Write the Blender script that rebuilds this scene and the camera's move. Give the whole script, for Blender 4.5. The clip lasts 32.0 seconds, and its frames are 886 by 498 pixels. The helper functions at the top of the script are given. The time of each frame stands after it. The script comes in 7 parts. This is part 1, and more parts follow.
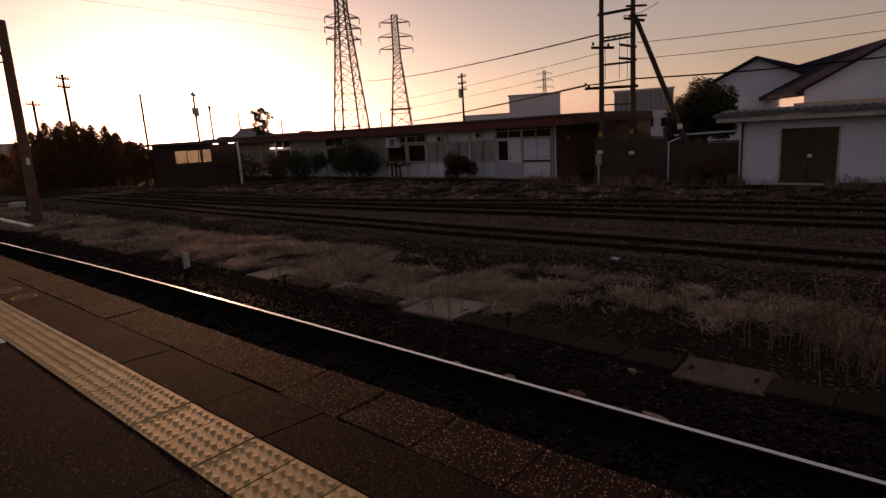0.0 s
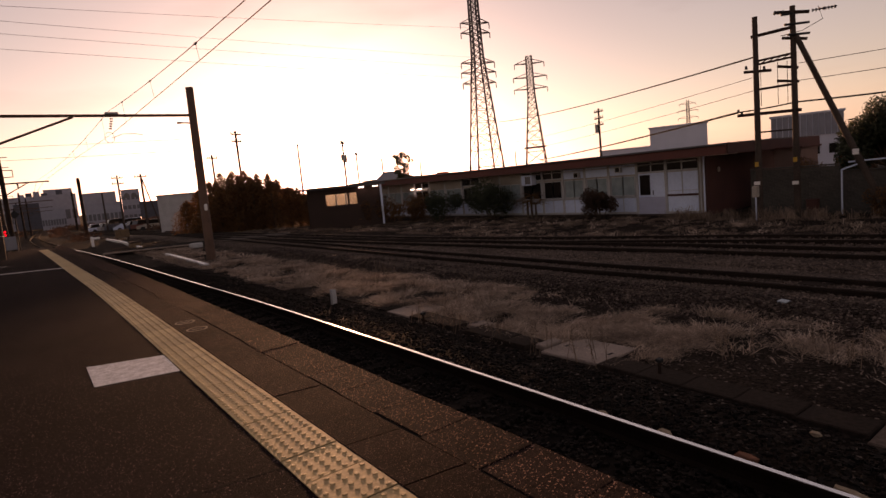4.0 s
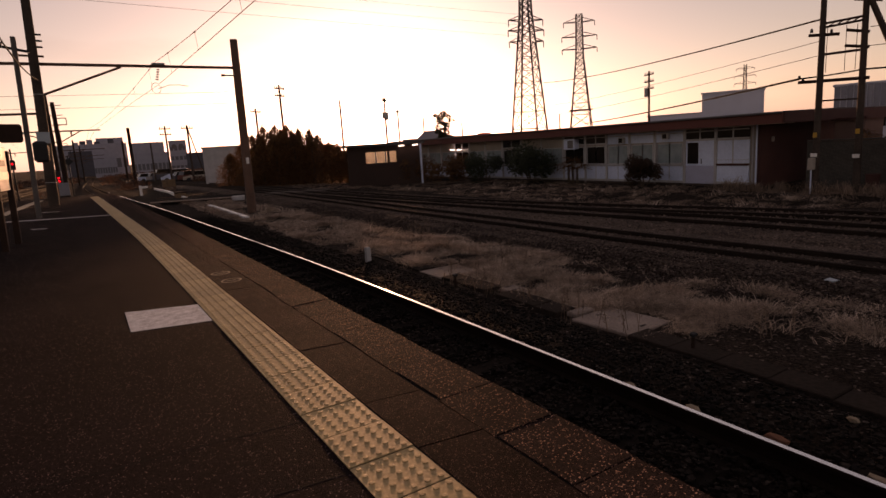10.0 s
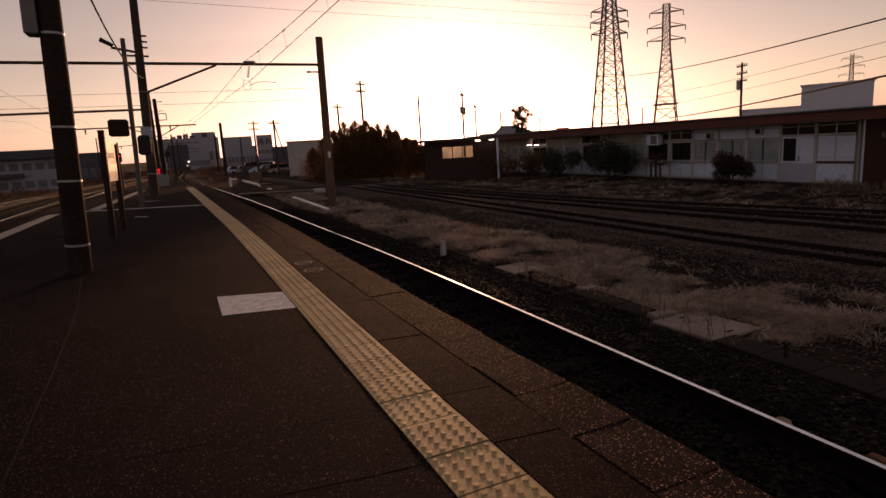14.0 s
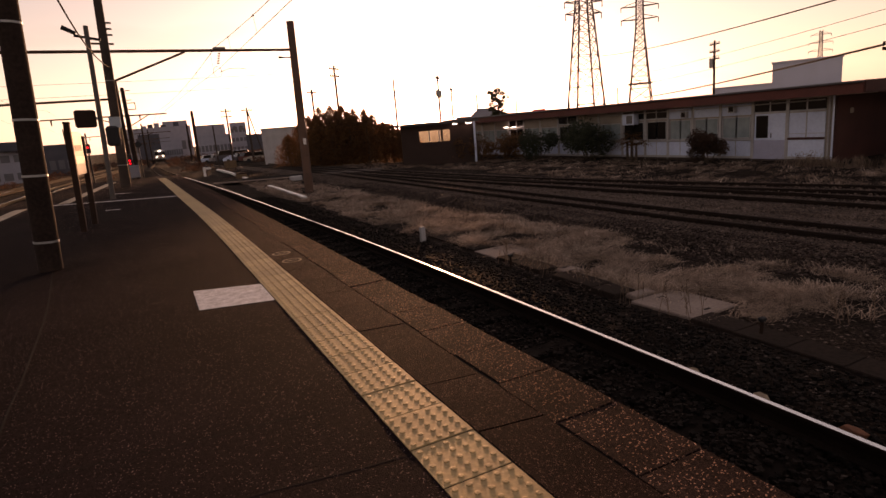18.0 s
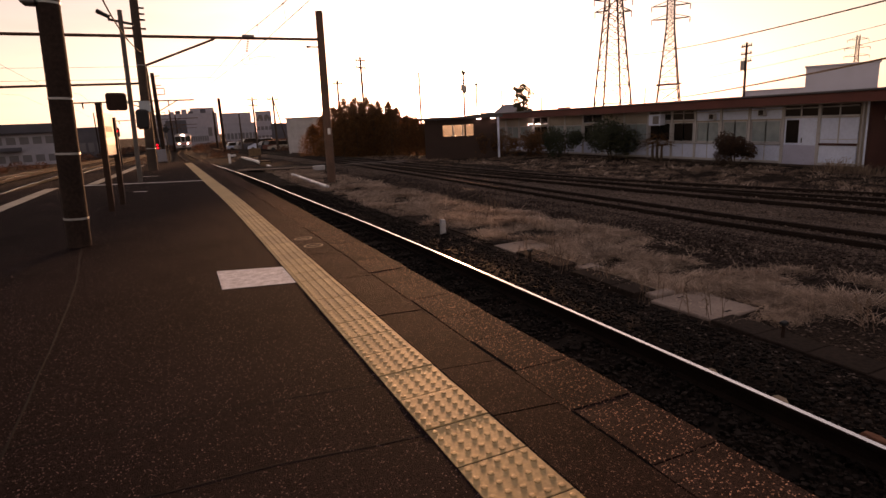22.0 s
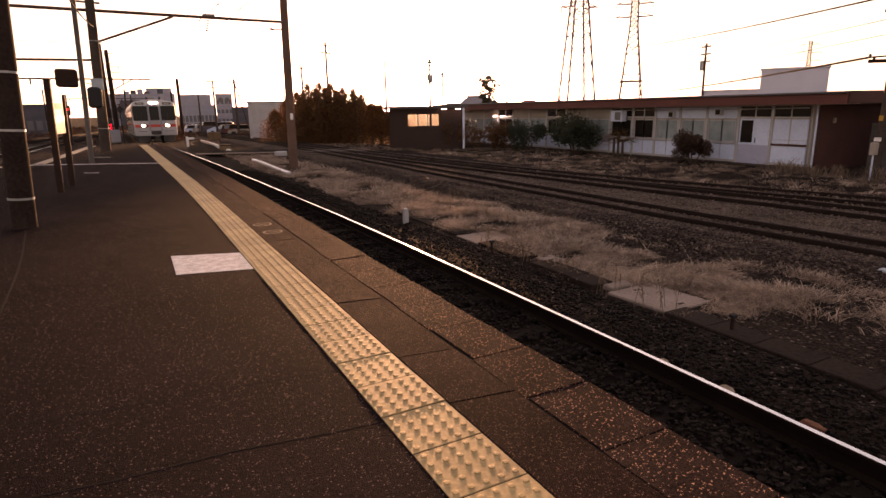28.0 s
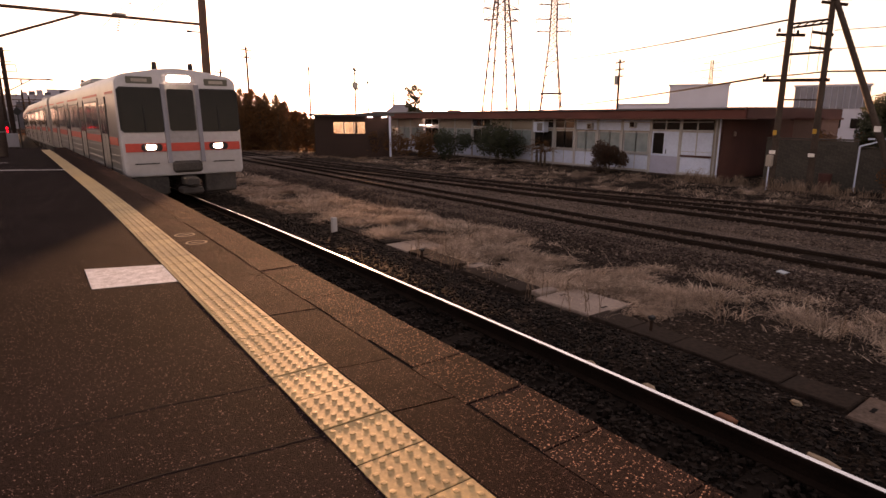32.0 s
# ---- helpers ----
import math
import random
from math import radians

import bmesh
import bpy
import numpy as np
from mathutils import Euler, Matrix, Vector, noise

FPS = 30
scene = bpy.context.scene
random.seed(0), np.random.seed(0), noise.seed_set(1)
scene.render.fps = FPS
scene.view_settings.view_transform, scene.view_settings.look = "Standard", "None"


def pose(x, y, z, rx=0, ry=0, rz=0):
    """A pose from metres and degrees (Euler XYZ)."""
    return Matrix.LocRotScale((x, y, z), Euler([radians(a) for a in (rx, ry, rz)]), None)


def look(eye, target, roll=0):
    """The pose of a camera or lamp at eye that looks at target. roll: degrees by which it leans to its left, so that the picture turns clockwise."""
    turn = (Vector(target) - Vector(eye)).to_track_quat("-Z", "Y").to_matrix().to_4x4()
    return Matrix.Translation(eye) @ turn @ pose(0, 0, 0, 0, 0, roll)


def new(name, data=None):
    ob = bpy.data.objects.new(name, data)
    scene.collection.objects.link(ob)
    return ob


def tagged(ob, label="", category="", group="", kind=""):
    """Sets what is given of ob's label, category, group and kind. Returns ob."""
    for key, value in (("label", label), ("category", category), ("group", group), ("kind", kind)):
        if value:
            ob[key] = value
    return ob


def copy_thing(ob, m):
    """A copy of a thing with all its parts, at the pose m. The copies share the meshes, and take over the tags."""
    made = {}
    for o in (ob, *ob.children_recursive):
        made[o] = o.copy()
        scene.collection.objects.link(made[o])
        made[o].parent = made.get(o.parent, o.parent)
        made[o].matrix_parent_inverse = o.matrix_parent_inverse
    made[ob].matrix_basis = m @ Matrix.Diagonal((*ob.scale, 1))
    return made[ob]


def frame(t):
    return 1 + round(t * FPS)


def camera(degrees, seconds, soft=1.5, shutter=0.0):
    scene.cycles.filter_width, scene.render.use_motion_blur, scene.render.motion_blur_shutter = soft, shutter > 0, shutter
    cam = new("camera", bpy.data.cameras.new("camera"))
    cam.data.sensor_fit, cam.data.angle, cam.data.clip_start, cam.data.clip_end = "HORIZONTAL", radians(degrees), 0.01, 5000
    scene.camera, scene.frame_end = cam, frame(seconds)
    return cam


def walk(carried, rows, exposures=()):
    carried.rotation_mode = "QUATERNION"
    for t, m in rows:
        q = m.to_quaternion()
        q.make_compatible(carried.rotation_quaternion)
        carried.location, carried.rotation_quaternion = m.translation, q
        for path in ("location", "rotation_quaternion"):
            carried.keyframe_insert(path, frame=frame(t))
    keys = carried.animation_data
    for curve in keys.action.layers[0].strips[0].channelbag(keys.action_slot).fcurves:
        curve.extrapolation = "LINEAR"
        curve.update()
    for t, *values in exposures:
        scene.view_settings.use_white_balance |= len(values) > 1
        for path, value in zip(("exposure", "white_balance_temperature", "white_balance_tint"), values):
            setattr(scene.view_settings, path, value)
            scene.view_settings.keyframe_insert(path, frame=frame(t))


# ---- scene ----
cam = camera(74.8, 32.0)
PATH = [
    (0, (-1.880, 0.855, 1.289), (-0.407, 2.146, 0.887), -3.5),
    (0.5, (-1.892, 0.873, 1.256), (-0.418, 2.097, 0.682), 0.4),
    (1, (-1.897, 0.876, 1.256), (-0.438, 2.135, 0.721), -0.6),
    (1.5, (-1.897, 0.872, 1.262), (-0.614, 2.319, 0.752), -2.8),
    (2, (-1.886, 0.872, 1.263), (-0.709, 2.426, 0.818), -3.3),
    (2.5, (-1.872, 0.856, 1.271), (-0.65, 2.393, 0.891), -3.6),
    (3, (-1.805, 0.82, 1.271), (-0.591, 2.362, 0.885), -3.1),
    (3.5, (-1.784, 0.877, 1.268), (-0.64, 2.477, 0.907), -5.1),
    (4, (-1.824, 0.996, 1.281), (-0.664, 2.609, 1.043), -5.5),
    (4.5, (-1.802, 1.046, 1.275), (-0.754, 2.719, 0.954), -2.4),
    (6.5, (-1.749, 1.017, 1.288), (-0.797, 2.753, 1.004), -3.7),
    (7, (-1.735, 1.026, 1.287), (-0.632, 2.662, 0.961), -2.8),
    (7.5, (-1.738, 1.014, 1.291), (-0.492, 2.536, 0.928), -1.5),
    (8, (-1.741, 1.011, 1.287), (-0.514, 2.546, 0.914), -2.3),
    (8.5, (-1.745, 1.017, 1.28), (-0.607, 2.62, 0.911), -2.8),
    (9, (-1.74, 1.016, 1.276), (-0.67, 2.662, 0.895), -2.5),
    (9.5, (-1.74, 1.014, 1.275), (-0.705, 2.683, 0.896), -3.2),
    (10, (-1.738, 1.02, 1.275), (-0.705, 2.694, 0.916), -3.7),
    (10.5, (-1.742, 1.022, 1.276), (-0.717, 2.705, 0.932), -3.8),
    (11, (-1.744, 1.017, 1.277), (-0.763, 2.729, 0.95), -3.6),
    (11.5, (-1.746, 1.019, 1.278), (-0.791, 2.745, 0.946), -3.5),
    (12, (-1.749, 1.023, 1.275), (-0.835, 2.771, 0.946), -3.5),
    (12.5, (-1.745, 1.025, 1.279), (-0.835, 2.778, 0.963), -4.1),
    (13, (-1.746, 1.026, 1.273), (-0.864, 2.792, 0.953), -3.9),
    (13.5, (-1.754, 1.032, 1.274), (-0.891, 2.805, 0.937), -3.6),
    (14, (-1.767, 1.034, 1.276), (-0.958, 2.827, 0.916), -3.5),
    (14.5, (-1.765, 1.031, 1.27), (-0.94, 2.807, 0.866), -2.6),
    (16.5, (-1.761, 1.04, 1.268), (-0.883, 2.795, 0.884), -0.7),
    (17, (-1.754, 1.042, 1.261), (-0.835, 2.768, 0.839), -1.8),
    (17.5, (-1.739, 1.062, 1.293), (-0.815, 2.792, 0.904), -3.9),
    (18, (-1.746, 1.065, 1.293), (-0.883, 2.82, 0.875), -4.7),
    (18.5, (-1.762, 1.048, 1.276), (-0.962, 2.848, 0.929), -4.2),
    (19, (-1.775, 1.048, 1.267), (-0.987, 2.841, 0.861), -2.6),
    (19.5, (-1.771, 1.043, 1.267), (-0.993, 2.846, 0.89), -3.3),
    (20, (-1.776, 1.047, 1.263), (-0.996, 2.849, 0.886), -3.1),
    (20.5, (-1.776, 1.047, 1.262), (-0.98, 2.839, 0.871), -2.6),
    (21, (-1.775, 1.044, 1.259), (-0.982, 2.834, 0.848), -2.4),
    (21.5, (-1.776, 1.041, 1.255), (-0.987, 2.83, 0.832), -2.8),
    (22, (-1.775, 1.044, 1.251), (-0.973, 2.824, 0.821), -2.9),
    (22.5, (-1.771, 1.043, 1.251), (-0.965, 2.823, 0.827), -2.6),
    (23, (-1.779, 1.037, 1.252), (-0.94, 2.798, 0.809), -1.2),
    (23.5, (-1.772, 1.035, 1.247), (-0.895, 2.764, 0.754), -0.4),
    (24, (-1.765, 1.039, 1.244), (-0.833, 2.735, 0.739), -0.5),
    (24.5, (-1.768, 1.042, 1.247), (-0.827, 2.736, 0.751), -1.6),
    (26.5, (-1.777, 1.049, 1.248), (-0.822, 2.746, 0.79), -0.8),
    (27, (-1.769, 1.052, 1.241), (-0.829, 2.752, 0.764), -0.5),
    (27.5, (-1.769, 1.048, 1.243), (-0.854, 2.758, 0.754), -0.6),
    (28, (-1.761, 1.041, 1.238), (-0.849, 2.759, 0.771), -1),
    (28.5, (-1.757, 1.042, 1.242), (-0.846, 2.76, 0.775), -1),
    (29, (-1.754, 1.039, 1.242), (-0.825, 2.752, 0.793), -1.2),
    (29.5, (-1.758, 1.034, 1.245), (-0.804, 2.73, 0.781), -1.4),
    (30, (-1.756, 1.035, 1.243), (-0.779, 2.723, 0.801), -1.2),
    (30.5, (-1.762, 1.04, 1.242), (-0.776, 2.722, 0.794), -0.4),
    (31, (-1.769, 1.041, 1.239), (-0.775, 2.716, 0.787), 0.6),
    (31.5, (-1.784, 1.038, 1.245), (-0.775, 2.702, 0.783), 0.5),
    (32, (-1.82, 1.048, 1.25), (-0.691, 2.639, 0.808), -0),
]

# exposure follows the clip's own brightening and darkening
EXPOSURES = [(0, 0, 7800, 42), (0.4, 0.6, 7800, 42), (1, 2.1, 8150, 42), (1.6, 2.3, 8150, 42), (2.4, 2.2, 8150, 42), (3, 1.48, 7800, 42), (3.6, 0.9, 7800, 42), (4, 0.55, 7800, 42), (4.5, 0.35, 7800, 42), (6.5, 0.05, 7800, 42), (8, 0.25, 7800, 42), (9, 0.4, 7800, 42), (12, 0.18, 7800, 42), (14.5, 0.14, 7800, 42), (17, 0.75, 8150, 42), (19, 0.85, 8150, 42), (23, 1.32, 8150, 42), (24.5, 1.70, 8150, 42), (28, 1.75, 8150, 42), (32, 1.85, 8150, 42)]
walk(cam, [(t, look(eye, target, roll)) for t, eye, target, roll in PATH], EXPOSURES)

# ---- world, sun ----
SUN_AZ, SUN_EL = 25.5, 3.2
world = bpy.data.worlds.new("evening_sky")
scene.world = world
world.use_nodes = True
wn = world.node_tree
wn.nodes.clear()
w_out = wn.nodes.new("ShaderNodeOutputWorld")
w_bg = wn.nodes.new("ShaderNodeBackground")
w_sky = wn.nodes.new("ShaderNodeTexSky")
w_sky.sky_type = 'NISHITA'
w_sky.sun_disc = False
w_sky.sun_elevation = radians(2.5)
w_sky.sun_rotation = radians(SUN_AZ)
w_sky.air_density, w_sky.dust_density, w_sky.ozone_density = 1.0, 0.8, 1.2
w_bg.inputs["Strength"].default_value = 0.15
# thin high haze takes colour out of the clear sky, with soft cloud streaks in it
w_hs = wn.nodes.new("ShaderNodeHueSaturation")
w_hs.inputs["Saturation"].default_value = 0.56
wn.links.new(w_sky.outputs[0], w_hs.inputs["Color"])
w_tc = wn.nodes.new("ShaderNodeTexCoord")
w_map = wn.nodes.new("ShaderNodeMapping")
w_map.inputs["Scale"].default_value = (1.0, 1.0, 4.0)
w_no = wn.nodes.new("ShaderNodeTexNoise")
w_no.inputs["Scale"].default_value, w_no.inputs["Detail"].default_value = 2.6, 7.0
w_mr = wn.nodes.new("ShaderNodeMapRange")
w_mr.inputs["From Min"].default_value, w_mr.inputs["From Max"].default_value = 0.52, 0.75
w_mr.inputs["To Max"].default_value = 0.45
w_mix = wn.nodes.new("ShaderNodeMix")
w_mix.data_type, w_mix.blend_type = 'RGBA', 'MULTIPLY'
w_mix.inputs[7].default_value = (0.70, 0.62, 0.60, 1)
wn.links.new(w_tc.outputs["Generated"], w_map.inputs[0])
wn.links.new(w_map.outputs[0], w_no.inputs["Vector"])
wn.links.new(w_no.outputs[0], w_mr.inputs["Value"])
wn.links.new(w_mr.outputs[0], w_mix.inputs[0])
w_haze = wn.nodes.new("ShaderNodeMix")
w_haze.data_type, w_haze.blend_type = 'RGBA', 'ADD'
w_haze.inputs[0].default_value = 1.0
w_haze.inputs[7].default_value = (0.24, 0.23, 0.22, 1)
wn.links.new(w_hs.outputs[0], w_haze.inputs[6])
wn.links.new(w_haze.outputs[2], w_mix.inputs[6])
wn.links.new(w_mix.outputs[2], w_bg.inputs[0])
wn.links.new(w_bg.outputs[0], w_out.inputs[0])

sun_data = bpy.data.lights.new("sun", 'SUN')
sun_data.energy, sun_data.angle, sun_data.color = 3.4, radians(2.6), (1.0, 0.62, 0.32)
sun = new("sun", sun_data)
sun_dir = Vector((math.sin(radians(SUN_AZ)) * math.cos(radians(SUN_EL)), math.cos(radians(SUN_AZ)) * math.cos(radians(SUN_EL)), math.sin(radians(SUN_EL))))
sun.matrix_world = look(sun_dir * 50, (0, 0, 0))


# ---- materials ----
def material(name, base, base2=None, rough=0.8, metal=0.0, grain=60.0, blotch=1.5, bump=0.3, bump_dist=0.004, island=0.0, objrand=0.0, mix=0.5, emit=None, speck=None, spec=0.4, chips=0.0, translucent=0.0):
    """A surface with grain and blotches at two scales. speck: (colour, size, threshold) for small bright or dark chips,
    or painted glints.
    """
    m = bpy.data.materials.new(name)
    m.use_nodes = True
    nt = m.node_tree
    N, L = nt.nodes.new, nt.links.new
    b = nt.nodes["Principled BSDF"]
    b.inputs["Roughness"].default_value, b.inputs["Metallic"].default_value = rough, metal
    b.inputs["Specular IOR Level"].default_value = spec
    base2 = base2 or tuple(c * 0.6 for c in base)
    tc = N("ShaderNodeTexCoord")
    n1, n2 = N("ShaderNodeTexNoise"), N("ShaderNodeTexNoise")
    n1.inputs["Scale"].default_value, n1.inputs["Detail"].default_value = grain, 4.0
    n2.inputs["Scale"].default_value, n2.inputs["Detail"].default_value = blotch, 6.0
    L(tc.outputs["Object"], n1.inputs["Vector"])
    L(tc.outputs["Object"], n2.inputs["Vector"])
    add = N("ShaderNodeMath")
    add.operation = 'MULTIPLY_ADD'
    L(n1.outputs[0], add.inputs[0])
    add.inputs[1].default_value = mix
    sc = N("ShaderNodeMath")
    sc.operation = 'MULTIPLY'
    L(n2.outputs[0], sc.inputs[0])
    sc.inputs[1].default_value = 1.0 - mix
    L(sc.outputs[0], add.inputs[2])
    ramp = N("ShaderNodeMapRange")
    ramp.inputs["From Min"].default_value, ramp.inputs["From Max"].default_value = 0.36, 0.64
    L(add.outputs[0], ramp.inputs["Value"])
    mixc = N("ShaderNodeMix")
    mixc.data_type = 'RGBA'
    mixc.inputs[6].default_value, mixc.inputs[7].default_value = (*base2, 1), (*base, 1)
    L(ramp.outputs[0], mixc.inputs[0])
    col = mixc.outputs[2]
    if speck:
        vo = N("ShaderNodeTexVoronoi")
        vo.inputs["Scale"].default_value = speck[1]
        L(tc.outputs["Object"], vo.inputs["Vector"])
        sep = N("ShaderNodeSeparateColor")
        L(vo.outputs["Color"], sep.inputs[0])
        gt = N("ShaderNodeMath")
        gt.operation = 'GREATER_THAN'
        gt.inputs[1].default_value = speck[2]
        L(sep.outputs[0], gt.inputs[0])
        ms = N("ShaderNodeMix")
        ms.data_type = 'RGBA'
        ms.inputs[7].default_value = (*speck[0], 1)
        L(gt.outputs[0], ms.inputs[0])
        L(col, ms.inputs[6])
        col = ms.outputs[2]
    for amount, kind in ((island, "ShaderNodeNewGeometry"), (objrand, "ShaderNodeObjectInfo")):
        if amount:
            g = N(kind)
            mr = N("ShaderNodeMapRange")
            mr.inputs["To Min"].default_value, mr.inputs["To Max"].default_value = 1 - amount, 1 + amount
            L(g.outputs["Random Per Island" if amount is island and kind == "ShaderNodeNewGeometry" else "Random"], mr.inputs["Value"])
            hs = N("ShaderNodeHueSaturation")
            L(mr.outputs[0], hs.inputs["Value"])
            L(col, hs.inputs["Color"])
            col = hs.outputs[0]
    L(col, b.inputs["Base Color"])
    if translucent:
        tr, mx = N("ShaderNodeBsdfTranslucent"), N("ShaderNodeMixShader")
        L(col, tr.inputs[0])
        mx.inputs[0].default_value = translucent
        L(b.outputs[0], mx.inputs[1])
        L(tr.outputs[0], mx.inputs[2])
        L(mx.outputs[0], nt.nodes["Material Output"].inputs[0])
    if chips:
        # close-packed stone chips: every chip has its own tilt and shade
        vc = N("ShaderNodeTexVoronoi")
        vc.inputs["Scale"].default_value = chips
        L(tc.outputs["Object"], vc.inputs["Vector"])
        sp = N("ShaderNodeSeparateColor")
        L(vc.outputs["Color"], sp.inputs[0])
        hgt = N("ShaderNodeMath")
        hgt.operation = 'SUBTRACT'
        L(sp.outputs[1], hgt.inputs[0])
        L(vc.outputs["Distance"], hgt.inputs[1])
        bc = N("ShaderNodeBump")
        bc.inputs["Strength"].default_value, bc.inputs["Distance"].default_value = 1.0, 0.8 / chips
        L(hgt.outputs[0], bc.inputs["Height"])
        vm = N("ShaderNodeMapRange")
        vm.inputs["To Min"].default_value, vm.inputs["To Max"].default_value = 0.35, 1.65
        L(sp.outputs[2], vm.inputs["Value"])
        hv = N("ShaderNodeHueSaturation")
        L(vm.outputs[0], hv.inputs["Value"])
        L(col, hv.inputs["Color"])
        L(hv.outputs[0], b.inputs["Base Color"])
        L(bc.outputs[0], b.inputs["Normal"])
    elif bump:
        bp = N("ShaderNodeBump")
        bp.inputs["Strength"].default_value, bp.inputs["Distance"].default_value = bump, bump_dist
        L(add.outputs[0], bp.inputs["Height"])
        L(bp.outputs[0], b.inputs["Normal"])
    if emit:
        b.inputs["Emission Color"].default_value = (*emit[0], 1)
        b.inputs["Emission Strength"].default_value = emit[1]
    return m


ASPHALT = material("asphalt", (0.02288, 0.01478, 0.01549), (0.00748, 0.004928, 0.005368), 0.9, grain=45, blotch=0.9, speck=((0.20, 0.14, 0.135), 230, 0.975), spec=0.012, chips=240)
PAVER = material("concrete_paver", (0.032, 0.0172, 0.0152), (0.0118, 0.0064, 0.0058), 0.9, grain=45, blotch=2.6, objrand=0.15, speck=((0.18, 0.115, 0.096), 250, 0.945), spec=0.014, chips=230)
# the orange specks paint the sun's glints on the block grit
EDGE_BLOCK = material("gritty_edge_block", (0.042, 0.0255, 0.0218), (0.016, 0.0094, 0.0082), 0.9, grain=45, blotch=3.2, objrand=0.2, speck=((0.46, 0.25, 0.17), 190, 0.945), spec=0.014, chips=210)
TACTILE = material("yellow_tactile", (0.53, 0.365, 0.165), (0.33, 0.225, 0.108), 0.65, grain=55, blotch=5, bump=0.3, objrand=0.12, spec=0.25)
FADED_TACTILE = material("faded_tactile", (0.50, 0.42, 0.32), (0.34, 0.285, 0.22), 0.7, grain=55, blotch=5, bump=0.2, objrand=0.1, spec=0.2)
WHITE_PAINT = material("worn_white_paint", (0.80, 0.78, 0.78), (0.40, 0.38, 0.37), 0.7, grain=55, blotch=13, bump=0.1, spec=0.2, mix=0.45)
JOINT = material("dark_joint", (0.012, 0.010, 0.009), None, 0.95, spec=0.1)
CONCRETE = material("dirty_concrete", (0.10, 0.078, 0.065), (0.05, 0.038, 0.032), 0.9, grain=40, blotch=1.2, bump=0.3, spec=0.15)
CONCRETE_LIGHT = material("pale_concrete", (0.34, 0.265, 0.22), (0.19, 0.145, 0.12), 0.9, grain=30, blotch=2.0, bump=0.3, spec=0.2)
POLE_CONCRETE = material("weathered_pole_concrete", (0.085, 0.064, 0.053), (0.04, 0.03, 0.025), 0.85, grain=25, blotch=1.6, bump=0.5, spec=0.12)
DARK_POLE = material("dark_pole_concrete", (0.040, 0.026, 0.021), (0.018, 0.012, 0.010), 0.9, grain=25, blotch=1.6, bump=0.5, spec=0.1)
DARK_RUST = material("dark_rusted_post", (0.045, 0.025, 0.018), (0.02, 0.012, 0.009), 0.85, grain=60, blotch=4, bump=0.4, spec=0.15)
DULL_STEEL = material("dull_grey_post", (0.14, 0.125, 0.115), (0.08, 0.07, 0.065), 0.7, metal=0.1, grain=30, blotch=3, bump=0.1, spec=0.2)
HALL_WALL = material("white_hall_sheet", (0.62, 0.63, 0.72), (0.54, 0.55, 0.62), 0.8, grain=0.6, blotch=0.05, bump=0)
RUST_STEEL = material("rusty_steel", (0.13, 0.07, 0.045), (0.06, 0.035, 0.026), 0.8, metal=0.2, grain=60, blotch=4, bump=0.4)
RAIL_HEAD = material("polished_rail_head", (0.84, 0.83, 0.82), (0.72, 0.71, 0.70), 0.27, metal=1.0, grain=30, blotch=2, bump=0.04)
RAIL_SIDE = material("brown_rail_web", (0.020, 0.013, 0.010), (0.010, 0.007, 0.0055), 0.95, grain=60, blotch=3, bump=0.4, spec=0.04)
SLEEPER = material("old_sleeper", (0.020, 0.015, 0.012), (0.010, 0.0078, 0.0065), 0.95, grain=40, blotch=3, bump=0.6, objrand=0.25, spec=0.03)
# part of the rail trench's shade is put into this brown stone colour
BALLAST = material("shaded_ballast_stone", (0.02088, 0.01548, 0.01238), (0.00792, 0.005976, 0.004896), 0.95, grain=25, blotch=1.6, bump=0.5, bump_dist=0.02, island=0.6, spec=0.12)
PALE_STONE = material("pale_yellow_stone", (0.336, 0.264, 0.184), (0.192, 0.144, 0.1), 0.9, grain=30, blotch=6, bump=0.4, spec=0.1)
BALLAST_PALE = material("siding_ballast_stone", (0.18, 0.1332, 0.108), (0.0612, 0.04536, 0.03744), 0.95, grain=25, blotch=2.0, bump=0.5, bump_dist=0.02, island=0.6, spec=0.12)
DULL_SLAB = material("mossy_dull_slab", (0.164, 0.1189, 0.0943), (0.0697, 0.05084, 0.04018), 0.95, grain=26, blotch=3.5, bump=0.4, spec=0.05)
EARTH = material("brown_earth", (0.039, 0.0285, 0.0225), (0.01425, 0.0105, 0.008625), 0.95, grain=16, blotch=0.6, spec=0.02, speck=((0.13, 0.10, 0.083), 34, 0.94), chips=42)
PALE_STRAW = material("pale_straw", (0.7478, 0.5904, 0.4723), (0.4526, 0.3444, 0.2657), 0.85, grain=5, blotch=0.7, bump=0, island=0.4, spec=0.12, translucent=0.35)
# white name board, greyed in its colour to stand for shade on it
SIGN_BOARD = material("shade_dimmed_white_board", (0.20, 0.185, 0.18), (0.16, 0.148, 0.145), 0.6, grain=20, blotch=3, bump=0)
FAR_GLASS = material("far_window_glass", (0.13, 0.13, 0.15), (0.10, 0.10, 0.115), 0.3, grain=1, blotch=0.1, bump=0)
DRY_GRASS = material("dry_grass", (0.5519, 0.4139, 0.3188), (0.1903, 0.138, 0.1047), 0.9, grain=5, blotch=1.1, bump=0, island=0.6, spec=0.12, translucent=0.35)
FOOT_GRASS = material("brown_foot_grass", (0.3145, 0.2271, 0.1704), (0.131, 0.09435, 0.06989), 0.9, grain=6, blotch=0.5, bump=0, island=0.5, spec=0.12, translucent=0.3)
